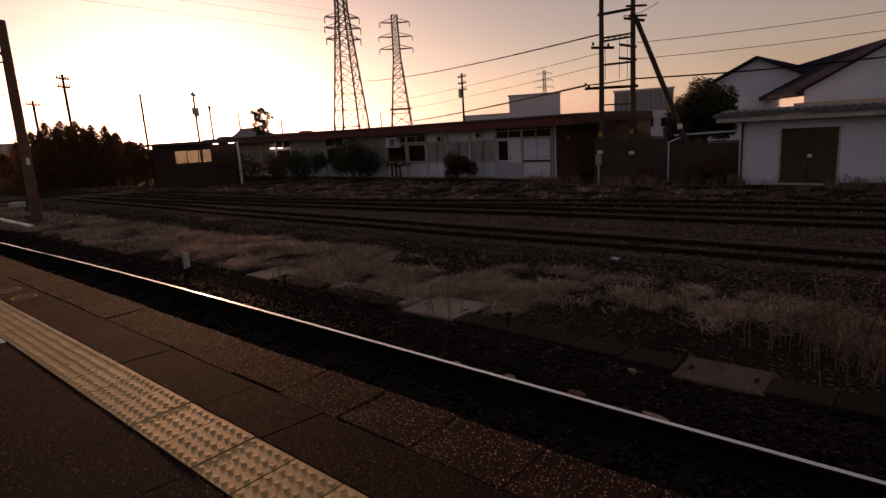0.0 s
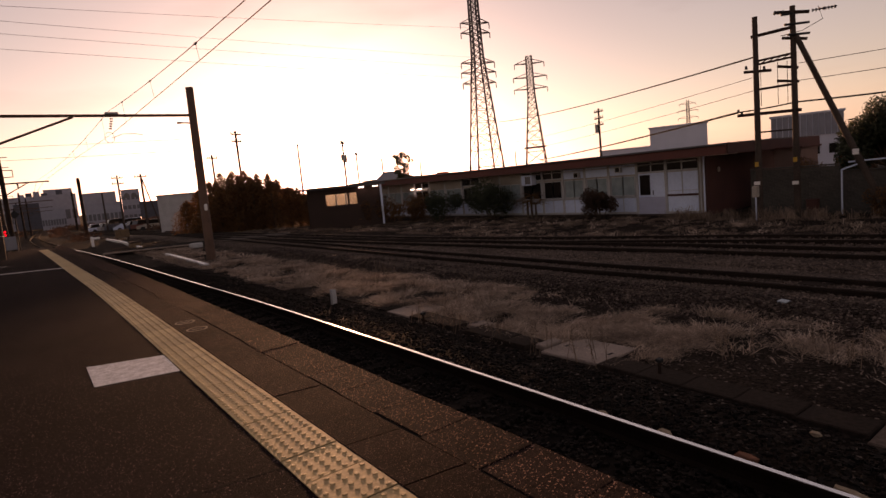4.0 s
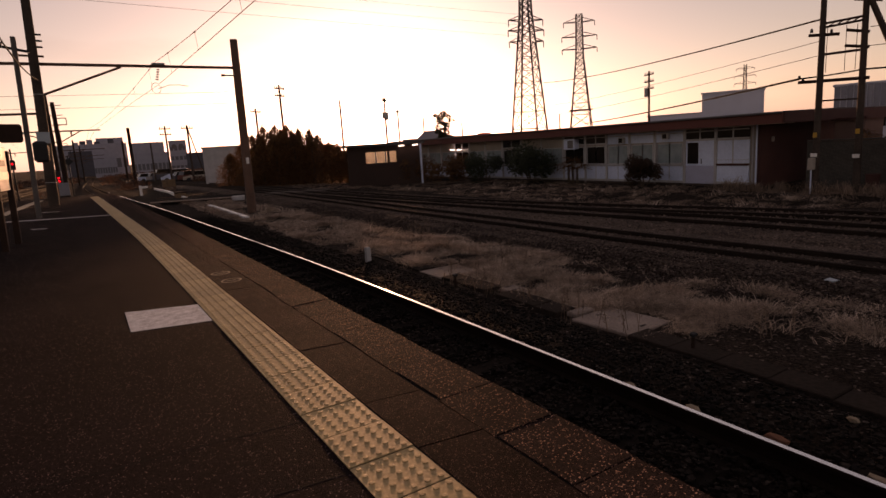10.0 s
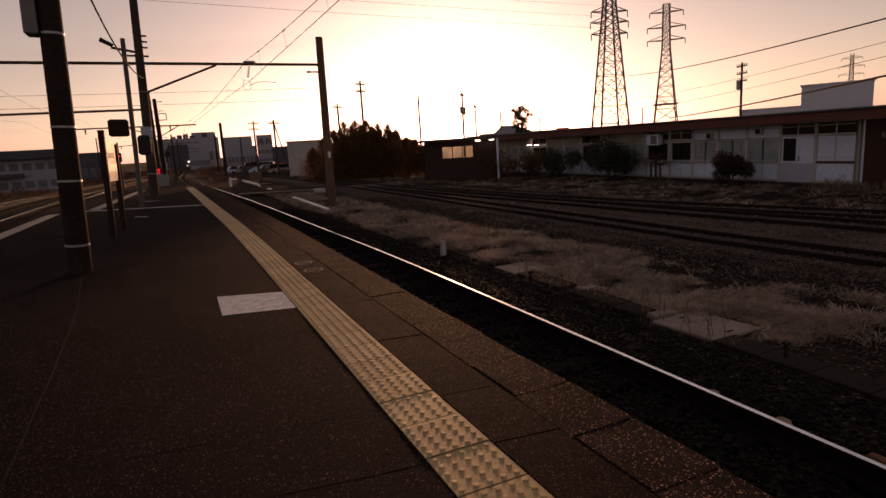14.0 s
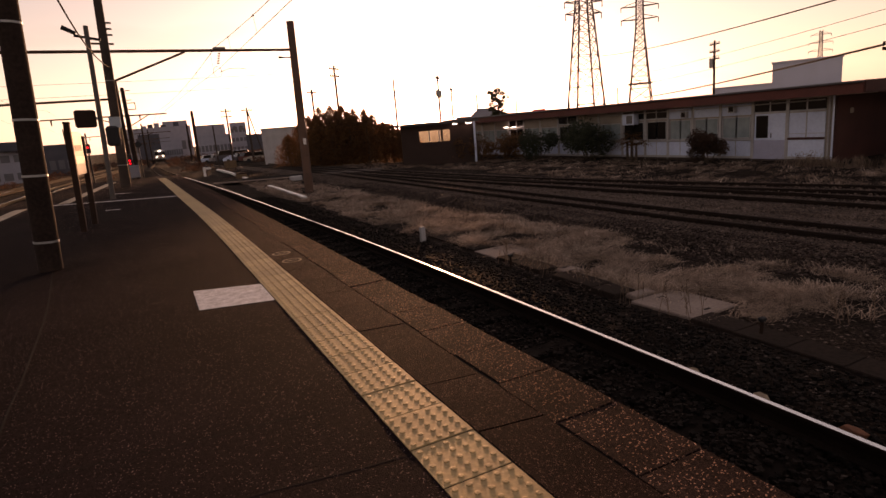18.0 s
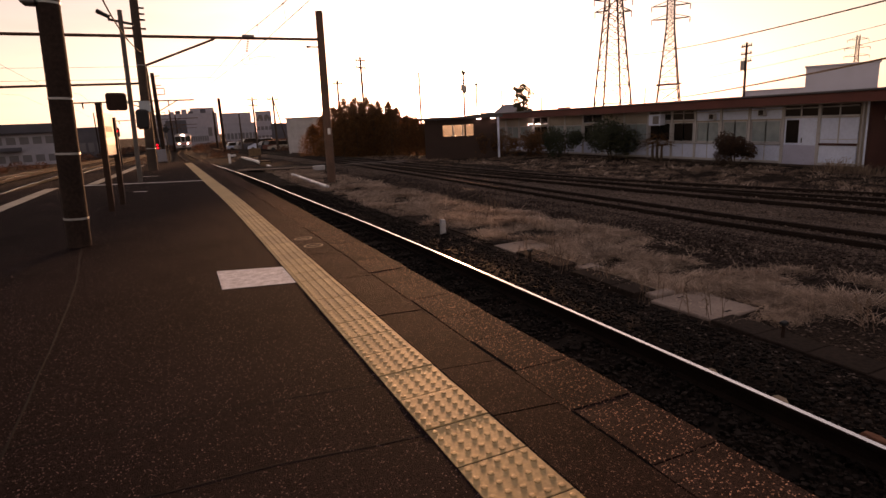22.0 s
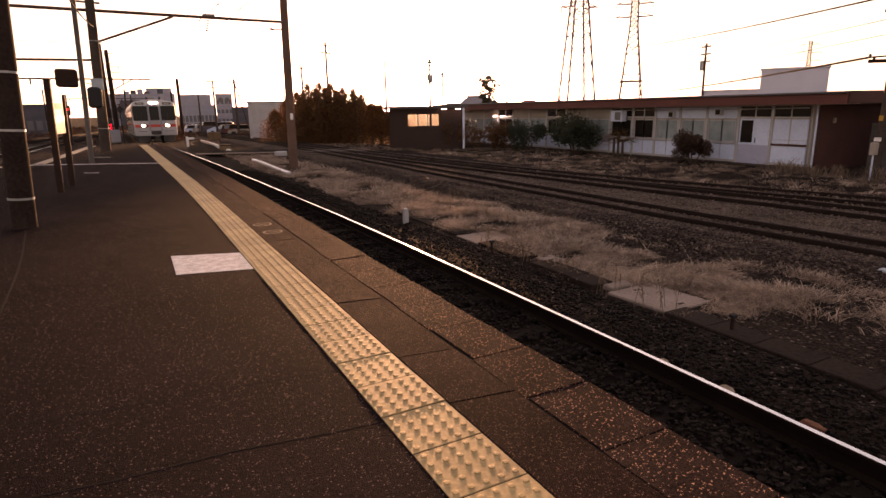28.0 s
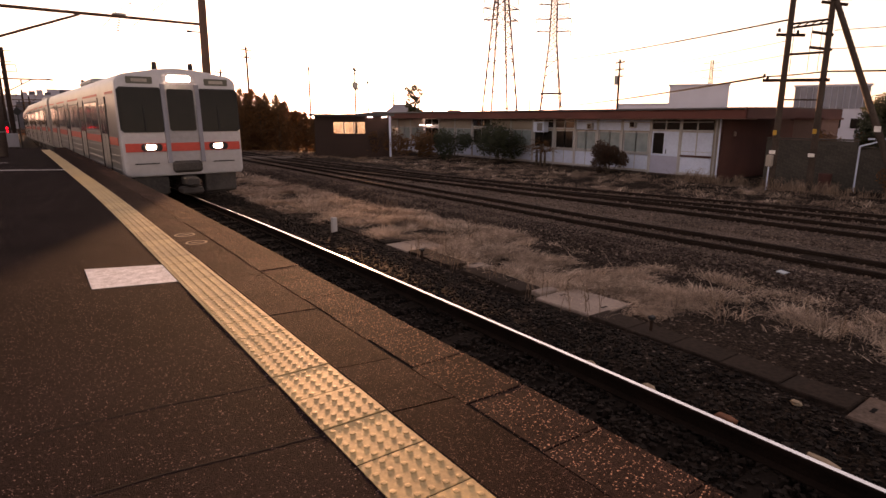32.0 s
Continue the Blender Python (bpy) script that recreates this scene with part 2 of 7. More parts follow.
GRAVEL = material("fine_siding_gravel", (0.1237, 0.09075, 0.072), (0.0465, 0.03375, 0.027), 0.95, grain=9, blotch=0.8, spec=0.08, chips=34)
MARK_YELLOW = material("worn_yellow_mark", (0.36, 0.29, 0.22), (0.16, 0.12, 0.09), 0.85, grain=50, blotch=9, bump=0.1, spec=0.15)
LEAF_DARK = material("dark_evergreen_leaf", (0.055, 0.065, 0.03), (0.025, 0.032, 0.016), 0.7, grain=6, blotch=0.8, bump=0, island=0.45, translucent=0.4)
# olive leaf turned orange-brown: the hedge's warm back light is in the colour
LEAF_WARM_LIT = material("warm_lit_olive_leaf", (0.20, 0.095, 0.032), (0.10, 0.05, 0.02), 0.7, grain=6, blotch=0.8, bump=0, island=0.5, translucent=0.5)
LEAF_RUST = material("rusty_autumn_leaf", (0.20, 0.085, 0.025), (0.09, 0.045, 0.018), 0.7, grain=6, blotch=0.8, bump=0, island=0.45, translucent=0.4)
WEED = material("dead_weed_stalk", (0.27, 0.185, 0.13), (0.12, 0.08, 0.056), 0.9, grain=10, blotch=2, bump=0, island=0.3, spec=0.15)
# mast concrete with the reddish low sunlight put into its base colour
MAST_WARM_LIT = material("warm_lit_mast_concrete", (0.17, 0.095, 0.065), (0.09, 0.052, 0.038), 0.85, grain=25, blotch=1.6, bump=0.4)
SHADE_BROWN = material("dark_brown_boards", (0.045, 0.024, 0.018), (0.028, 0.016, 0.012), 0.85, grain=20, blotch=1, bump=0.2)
SALMON = material("salmon_render", (0.20, 0.125, 0.105), (0.14, 0.09, 0.075), 0.8, grain=20, blotch=1.0, bump=0.1)
TIE_PLATE = material("orange_rust_tie_plate", (0.22, 0.145, 0.085), (0.10, 0.065, 0.04), 0.85, grain=40, blotch=5, bump=0.3, objrand=0.4, spec=0.2)
BARK = material("bark", (0.12, 0.085, 0.06), (0.05, 0.036, 0.026), 0.95, grain=20, blotch=3, bump=0.8)
WHITE_WALL = material("off_white_panel", (0.62, 0.71, 0.88), (0.50, 0.58, 0.74), 0.6, grain=9, blotch=0.7, bump=0.1)
LAVENDER = material("blue_grey_door_panel", (0.46, 0.48, 0.62), (0.36, 0.37, 0.48), 0.6, grain=20, blotch=1.2, bump=0.1)
LEAF_BROWN = material("red_brown_leaf", (0.085, 0.042, 0.022), (0.035, 0.02, 0.012), 0.75, grain=6, blotch=0.8, bump=0, island=0.5, translucent=0.3)
POST_PAINT = material("chalky_white_post_paint", (0.50, 0.49, 0.49), (0.34, 0.33, 0.33), 0.75, grain=25, blotch=1.5, bump=0.15)
BANK_STONE = material("dark_bank_stone", (0.062, 0.042, 0.034), (0.026, 0.018, 0.015), 0.95, grain=25, blotch=1.5, bump=0.5, bump_dist=0.02, island=0.6, spec=0.12)
CREAM_WALL = material("cream_wall_board", (0.40, 0.35, 0.30), (0.28, 0.245, 0.21), 0.75, grain=25, blotch=0.9, bump=0.2)
SIDING_RAIL = material("rusted_siding_rail", (0.034, 0.023, 0.018), (0.016, 0.011, 0.009), 0.9, grain=60, blotch=3, bump=0.4, spec=0.1)
RED_BROWN = material("red_brown_paint", (0.0875, 0.0315, 0.0252), (0.056, 0.021, 0.0175), 0.75, grain=20, blotch=1.0, bump=0.2)
RED_FASCIA = material("red_brown_fascia", (0.15, 0.042, 0.030), (0.09, 0.028, 0.022), 0.7, grain=20, blotch=0.9, bump=0.2)
ROOF_DARK = material("dark_roof_sheet", (0.09, 0.085, 0.085), (0.05, 0.047, 0.047), 0.55, grain=12, blotch=0.8, bump=0.2)
ROOF_SLATE = material("purple_grey_slate", (0.040, 0.040, 0.060), (0.024, 0.024, 0.036), 0.95, grain=14, blotch=0.8, bump=0.15, spec=0.0)
ROOF_TILE = material("grey_roof_tile", (0.16, 0.165, 0.19), (0.09, 0.095, 0.11), 0.5, grain=20, blotch=1.0, bump=0.2, objrand=0.2)
OLIVE_DOOR = material("olive_metal_door", (0.062, 0.057, 0.032), (0.042, 0.038, 0.022), 0.6, grain=30, blotch=1.0, bump=0.15, spec=0.2)
BLOCK_WALL = material("grey_block_wall", (0.08075, 0.07225, 0.0629), (0.0425, 0.0391, 0.034), 0.9, grain=18, blotch=0.9, bump=0.5, objrand=0.12)
FRAME_ALU = material("aluminium_frame", (0.50, 0.50, 0.51), (0.36, 0.36, 0.37), 0.5, metal=0.3, grain=30, blotch=2, bump=0.1)
GALV = material("galvanised_steel", (0.42, 0.42, 0.42), (0.28, 0.28, 0.28), 0.5, metal=0.6, grain=30, blotch=3, bump=0.1)
# backlit look is in the colour: darker than bare grey steel
PYLON_STEEL = material("backlit_pylon_steel", (0.055, 0.045, 0.042), (0.04, 0.033, 0.03), 0.9, metal=0.0, grain=2, blotch=0.2, bump=0)
DUST_LID = material("dusty_trough_lid", (0.04462, 0.03251, 0.02614), (0.01912, 0.01403, 0.01147), 0.95, grain=22, blotch=1.6, bump=0.5, objrand=0.15, spec=0.05)
BROWN_BRUSH = material("brown_winter_brush", (0.13, 0.07, 0.045), (0.05, 0.03, 0.022), 0.9, grain=3, blotch=0.3, bump=0, island=0.5, spec=0.1, translucent=0.35)
BROKEN_BRICK = material("broken_red_brick", (0.224, 0.096, 0.056), (0.128, 0.06, 0.04), 0.9, grain=30, blotch=6, bump=0.4, spec=0.1)
WIRE = material("dark_wire", (0.02, 0.018, 0.017), None, 0.8, bump=0, spec=0.05)
BLACK = material("black_rubber", (0.015, 0.015, 0.016), None, 0.7, bump=0.1)
UNDERGEAR = material("grimy_undergear", (0.07, 0.06, 0.055), (0.03, 0.027, 0.025), 0.8, grain=20, blotch=2, bump=0.3)
TRAIN_BODY = material("train_white_front", (0.53, 0.52, 0.54), (0.46, 0.45, 0.47), 0.35, grain=10, blotch=0.8, bump=0.03)
TRAIN_STEEL = material("train_stainless_side", (0.42, 0.40, 0.395), (0.34, 0.325, 0.32), 0.36, metal=0.75, grain=10, blotch=0.7, bump=0.03)
TRAIN_ORANGE = material("train_orange_band", (0.56, 0.058, 0.036), (0.46, 0.046, 0.029), 0.4, grain=10, blotch=0.8, bump=0.02)
TRAIN_GLASS = material("train_window_glass", (0.012, 0.009, 0.008), (0.007, 0.006, 0.0055), 0.08, grain=3, blotch=1.2, bump=0, spec=0.16)
TRAIN_DOOR = material("train_grey_white_door", (0.36, 0.34, 0.35), (0.28, 0.265, 0.27), 0.45, grain=10, blotch=0.8, bump=0.03)
TRAIN_GREY = material("train_grey_trim", (0.16, 0.15, 0.15), (0.11, 0.10, 0.10), 0.5, grain=10, blotch=0.8, bump=0.05)
HEADLIGHT = material("headlight_glow", (0.9, 0.85, 0.7), None, 0.3, bump=0, emit=((1.0, 0.86, 0.62), 60.0))
DISPLAY = material("dim_display", (0.10, 0.095, 0.07), (0.05, 0.05, 0.035), 0.3, grain=60, blotch=9, bump=0)
RED_LAMP = material("red_signal_lens", (0.5, 0.01, 0.01), None, 0.3, bump=0, emit=((1.0, 0.012, 0.02), 1.1))
TUBE_LAMP = material("fluorescent_tube", (0.9, 0.9, 0.9), None, 0.3, bump=0, emit=((1.0, 0.85, 0.75), 5.0))
# pale bluish grey with the distance haze mixed into the wall colour
FAR_WALL = material("far_hazed_wall", (0.34, 0.34, 0.40), (0.27, 0.27, 0.32), 0.8, grain=0.6, blotch=0.05, bump=0)
GREY_PANEL = material("grey_cladding_panel", (0.26, 0.26, 0.30), (0.20, 0.20, 0.23), 0.7, grain=3, blotch=0.3, bump=0, objrand=0.08)
FAR_DARK = material("far_dark_wall", (0.09, 0.09, 0.11), (0.06, 0.06, 0.075), 0.8, grain=0.6, blotch=0.05, bump=0)
RED_SIGN = material("red_sign", (0.6, 0.06, 0.05), None, 0.5, bump=0)
BLUE_SIGN = material("pale_blue_sign", (0.40, 0.47, 0.52), None, 0.5, bump=0)
WHITE_SIGN = material("white_sign", (0.78, 0.76, 0.74), (0.7, 0.68, 0.66), 0.45, grain=20, blotch=3, bump=0)
YELLOW_SIGN = material("yellow_band", (0.65, 0.36, 0.05), None, 0.6, bump=0)


def glass_material(name, tint, rough=0.05):
    m = bpy.data.materials.new(name)
    m.use_nodes = True
    b = m.node_tree.nodes["Principled BSDF"]
    b.inputs["Base Color"].default_value = (*tint, 1)
    b.inputs["Roughness"].default_value = rough
    b.inputs["Transmission Weight"].default_value = 1.0
    b.inputs["IOR"].default_value = 1.45
    return m


GLASS = glass_material("clear_glass", (1.0, 1.0, 1.0), 0.0)
DARK_GLASS = material("dark_window_glass", (0.020, 0.016, 0.014), (0.013, 0.011, 0.010), 0.1, grain=3, blotch=0.6, bump=0, spec=0.3)
# the panes' teal reflection is painted as their base colour
TEAL_REFLECT_GLASS = material("teal_reflection_window_glass", (0.30, 0.36, 0.37), (0.20, 0.25, 0.26), 0.15, grain=4, blotch=0.9, bump=0)


# ---- mesh building ----
class Shape:
    """Collects vertices and faces for one mesh."""

    def __init__(self):
        self.v, self.f = [], []

    def add(self, verts, faces):
        o = len(self.v)
        self.v += [tuple(p) for p in verts]
        self.f += [tuple(i + o for i in q) for q in faces]
        return self

    def box(self, x0, x1, y0, y1, z0, z1, bevel=0.0):
        if not bevel:
            v = [(x, y, z) for z in (z0, z1) for y in (y0, y1) for x in (x0, x1)]
            return self.add(v, [(0, 2, 3, 1), (4, 5, 7, 6), (0, 1, 5, 4), (2, 6, 7, 3), (0, 4, 6, 2), (1, 3, 7, 5)])
        b = min(bevel, (x1 - x0) / 2.1, (y1 - y0) / 2.1, (z1 - z0) / 2.1)
        rings = []
        for z, i in ((z0, b), (z0 + b, 0), (z1 - b, 0), (z1, b)):
            a, c, d, e = x0 + i, x1 - i, y0 + i, y1 - i
            k = b * 0.6 if not i else b * 0.6
            rings.append([(a + k, d, z), (c - k, d, z), (c, d + k, z), (c, e - k, z), (c - k, e, z), (a + k, e, z), (a, e - k, z), (a, d + k, z)])
        return self.rings(rings)

    def rings(self, rings, cap=True, close=True):
        n = len(rings[0])
        v = [p for r in rings for p in r]
        f = []
        for j in range(len(rings) - 1):
            for i in range(n if close else n - 1):
                a, b2 = j * n + i, j * n + (i + 1) % n
                f.append((a, b2, b2 + n, a + n))
        if cap:
            f.append(tuple(reversed(range(n))))
            f.append(tuple((len(rings) - 1) * n + i for i in range(n)))
        return self.add(v, f)

    def tube(self, p0, p1, r0, r1=None, n=10, cap=True):
        p0, p1 = Vector(p0), Vector(p1)
        r1 = r0 if r1 is None else r1
        d = (p1 - p0).normalized()
        a = d.orthogonal().normalized()
        if abs(d.z) > 0.99:
            a = Vector((1, 0, 0))
        b = d.cross(a)
        rs = [[tuple(p + (a * math.cos(t) + b * math.sin(t)) * r) for t in (2 * math.pi * i / n for i in range(n))] for p, r in ((p0, r0), (p1, r1))]
        return self.rings(rs, cap)

    def path(self, pts, r, n=6):
        rings = []
        for i, p in enumerate(pts):
            d = (Vector(pts[min(i + 1, len(pts) - 1)]) - Vector(pts[max(i - 1, 0)])).normalized()
            a = d.cross(Vector((0.31, 0.17, 0.94))).normalized()
            b = d.cross(a)
            rings.append([tuple(Vector(p) + (a * math.cos(t) + b * math.sin(t)) * r) for t in (2 * math.pi * k / n for k in range(n))])
        return self.rings(rings)

    def bar(self, p0, p1, w, h=None):
        """A square bar between two points."""
        return self.tube(p0, p1, w * 0.7071, (h or w) * 0.7071, 4)

    def turned(self, m):
        self.v = [tuple(m @ Vector(p)) for p in self.v]
        return self

    def mesh(self, name, mat, smooth=False):
        me = bpy.data.meshes.new(name)
        me.from_pydata(self.v, [], self.f)
        for m in (mat if isinstance(mat, (list, tuple)) else [mat]):
            me.materials.append(m)
        if smooth:
            me.polygons.foreach_set("use_smooth", [True] * len(me.polygons))
            me.set_sharp_from_angle(angle=radians(40))
        me.update()
        return me


def box(*a, **k):
    return Shape().box(*a, **k)


def part(name, shape, mat, parent, label="", smooth=False, at=None):
    """One mesh object under a thing or part."""
    ob = new(name, shape.mesh(name, mat, smooth) if isinstance(shape, Shape) else shape)
    ob.parent = parent
    if at is not None:
        ob.matrix_basis = at
    return tagged(ob, label) if label else ob


def thing(name, label, category, m=None, group="", kind=""):
    ob = new(name)
    ob.empty_display_size = 0.1
    ob.matrix_basis = m if m is not None else Matrix()
    return tagged(ob, label, category, group, kind)


def single(name, shape, mat, label, category="", group="", kind="", smooth=False, m=None):
    ob = new(name, shape.mesh(name, mat, smooth))
    if m is not None:
        ob.matrix_basis = m
    return tagged(ob, label, category, group, kind)


# ---- plan ----
RAIL_Z, GAUGE = -0.88, 1.067
TRACK_X = 1.447
BEND = [(-60, 0), (8, 0), (12.7, -0.05), (17, -0.18), (26, -0.45), (32, -0.68), (39, -1.0), (56, -1.6), (75, -1.85), (100, -1.85), (130, -1.2), (185, 0.5), (285, 3.6), (600, 14)]


def smooth_line(pts, y):
    """x at y on a line that runs smoothly through (y, x) points."""
    ys = [p[0] for p in pts]
    i = max(1, min(len(pts) - 1, sum(1 for q in ys if q <= y)))
    (y0, x0), (y1, x1) = pts[i - 1], pts[i]
    s0 = (x1 - pts[i - 2][1]) / (y1 - pts[i - 2][0]) if i > 1 else (x1 - x0) / (y1 - y0)
    s1 = (pts[i + 1][1] - x0) / (pts[i + 1][0] - y0) if i < len(pts) - 1 else (x1 - x0) / (y1 - y0)
    h = y1 - y0
    t = (y - y0) / h
    return x0 * (2 * t**3 - 3 * t**2 + 1) + s0 * h * (t**3 - 2 * t**2 + t) + x1 * (-2 * t**3 + 3 * t**2) + s1 * h * (t**3 - t**2)


GRADE = [(-100, 0), (25, 0), (40, -0.02), (60, -0.18), (98, -0.72), (170, -1.5), (240, -2.0), (400, -2.8), (900, -3.2), (2600, -3.2)]


def grade(y):
    """The line falls gently beyond the platform, and the land with it."""
    return smooth_line(GRADE, max(-90, min(2500, y)))


def bend(y):
    return smooth_line(BEND, y)


def edge_bend(y):
    """The platform follows the curve of the track a little less."""
    return 0.65 * smooth_line(BEND, y)


SIDING_A = [(-60, 9.4), (-10, 8.5), (2, 8.2), (4.5, 8.14), (6.5, 8.08), (9, 7.95), (12, 7.95), (15, 7.9), (22, 7.9), (32, 7.85), (48, 7.8), (80, 7.3), (140, 7.5), (260, 11)]
SIDING_B = [(-60, 19), (-10, 12.9), (2, 11.6), (5.6, 11.25), (8.8, 11.0), (11, 10.7), (13, 10.45), (15.5, 10.2), (18.3, 9.9), (25, 9.3), (33, 8.75), (42, 8.3), (52, 8.0), (62, 7.8)]
SIDING_C = [(-60, 24), (-10, 15.6), (2, 13.75), (4.6, 13.5), (6.4, 13.25), (8.4, 12.9), (12.5, 11.85), (14.5, 11.4), (16.8, 10.95), (19.7, 10.5), (27, 9.9), (40, 9.3), (60, 8.9), (80, 8.8), (140, 10.5), (260, 16)]
LEFT_TRACK = [(-60, -8.0), (20, -8.0), (30, -8.2), (45, -8.0), (70, -7.2), (100, -6.2), (136, -4.4), (191, -2), (260, 2), (600, 18)]
LEFT_TRACK_2 = [(-60, -12.0), (20, -12.0), (45, -12.0), (70, -11.2), (100, -10.2), (136, -8.4), (191, -6), (260, -2), (600, 14)]
MAIN_TRACK = [(y, TRACK_X + x) for y, x in BEND]


def ground_z(x, y):
    """Height of the ground: ballast beds a little raised, verge lower behind the sidings."""
    z = -1.10
    if x > 12.5:
        z = -1.10 - 0.14 * min(1, (x - 12.5) / 2.5)
    z += 0.05 * noise.noise((x * 0.35, y * 0.35, 1.0)) * (1 if x > 3 else 0.3) + 0.025 * noise.noise((x * 1.7, y * 1.7, 4.0))
    return z + grade(y)


def build_ground():
    xs = [-2500, -900, -350, -150, -80, -45, -30, -24, -20, -17, -15] + [round(-14 + i * 0.35, 2) for i in range(int(38 / 0.35))] + [24.5, 26, 29, 34, 42, 60, 90, 150, 350, 900, 2500]
    ys = [-2500, -900, -300, -100, -50, -30, -20, -14, -10, -7] + [round(-5 + i * 0.4, 2) for i in range(int(60 / 0.4))] + [56, 58, 61, 65, 70, 77, 86, 98, 115, 140, 180, 250, 400, 900, 2500]
    v = [(x, y, ground_z(x, y) if abs(x) < 60 and -30 < y < 130 else -1.2 + grade(y)) for y in ys for x in xs]
    n = len(xs)
    f = [(j * n + i, j * n + i + 1, (j + 1) * n + i + 1, (j + 1) * n + i) for j in range(len(ys) - 1) for i in range(n - 1)]
    single("ground", Shape().add(v, f), EARTH, "brown earth and gravel ground of a rail yard", "ground", kind="structure", smooth=True)


def rail_profile():
    """Cross-section of a flat-bottom rail, top at z 0."""
    return [(-0.0625, -0.153), (0.0625, -0.153), (0.0625, -0.142), (0.012, -0.125), (0.009, -0.045), (0.0325, -0.036), (0.0325, -0.006), (0.024, 0.0),
            (-0.024, 0.0), (-0.0325, -0.006), (-0.0325, -0.036), (-0.009, -0.045), (-0.012, -0.125), (-0.0625, -0.142)]


def build_track(name, line, y0, y1, top, label, shiny, sleepers=(0, 40), step=1.5, buried=False, gauge=GAUGE):
    t = thing(name, label, "railway track", kind="structure")
    ys = []
    y = y0
    while y < y1:
        ys.append(y)
        y += step if y < 60 else step * 4
    for side in (-1, 1):
        rings, heads = [], []
        for y in ys:
            x = smooth_line(line, y)
            s = (smooth_line(line, y + 0.1) - smooth_line(line, y - 0.1)) / 0.2
            c = 1 / math.hypot(1, s)
            o = side * (gauge / 2 + 0.0325)
            rings.append([(x + (o + px) * c, y - (o + px) * s * c, top + grade(y) + pz) for px, pz in rail_profile()])
            heads.append([(x + (o + px) * c, y - (o + px) * s * c, top + grade(y) + pz) for px, pz in ((-0.021, -0.002), (0.021, -0.002), (0.021, 0.0012), (-0.021, 0.0012))])
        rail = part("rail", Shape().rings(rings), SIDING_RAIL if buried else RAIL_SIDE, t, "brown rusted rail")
        if shiny:
            part("rail_head", Shape().rings([h for h, y in zip(heads, ys) if y < 58]), RAIL_HEAD, rail, "polished running surface")
    y = sleepers[0]
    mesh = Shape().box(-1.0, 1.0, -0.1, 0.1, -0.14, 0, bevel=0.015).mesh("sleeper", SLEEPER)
    fast = Shape()
    for side in (-1, 1):
        for d in (side,):
            o = side * (GAUGE / 2 + 0.0325) + d * 0.13
            fast.box(o - 0.06, o + 0.06, -0.07, 0.07, -0.005, 0.03, bevel=0.008)
            fast.tube((o - 0.02 * d, 0, 0.03), (o - 0.02 * d, 0, 0.055), 0.02, 0.016, 6)
    fast = fast.mesh("rail_clip", TIE_PLATE)
    if buried:
        # gravel bed filled up to the rail foot
        rings = []
        for y2 in ys:
            if y2 > 70:
                break
            x = smooth_line(line, y2)
            rings.append([(x + dx, y2, zz + 0.02 * noise.noise((dx * 2 + x, y2 * 0.7, 2.0)) + grade(y2) if zz > -1.2 else zz + grade(y2)) for dx, zz in ((-1.7, -1.3), (-1.6, -1.14), (-1.3, top - 0.12), (-0.7, top - 0.092), (0.0, top - 0.10), (0.7, top - 0.092), (1.3, top - 0.11), (1.6, -1.14), (1.7, -1.3))])
        part("gravel_bed", Shape().rings(rings), GRAVEL, t, "fine brown gravel filled up to the rails", smooth=True)
    while y < sleepers[1]:
        x = smooth_line(line, y)
        a = math.degrees(math.atan((smooth_line(line, y + 0.1) - smooth_line(line, y - 0.1)) / 0.2))
        sl = part("sleeper", mesh, None, t, at=pose(x + random.uniform(-0.03, 0.03), y, top + grade(y) - 0.16 + random.uniform(-0.008, 0.004), 0, 0, -a + random.uniform(-0.8, 0.8)))
        if not buried:
            part("rail_clip", fast, None, sl)
        y += 0.62
    return t


# ---- platform ----
def left_edge(y):
    return -6.0 if y < 18 else -6.0 + 1.75 * min(1, (y - 18) / 14)


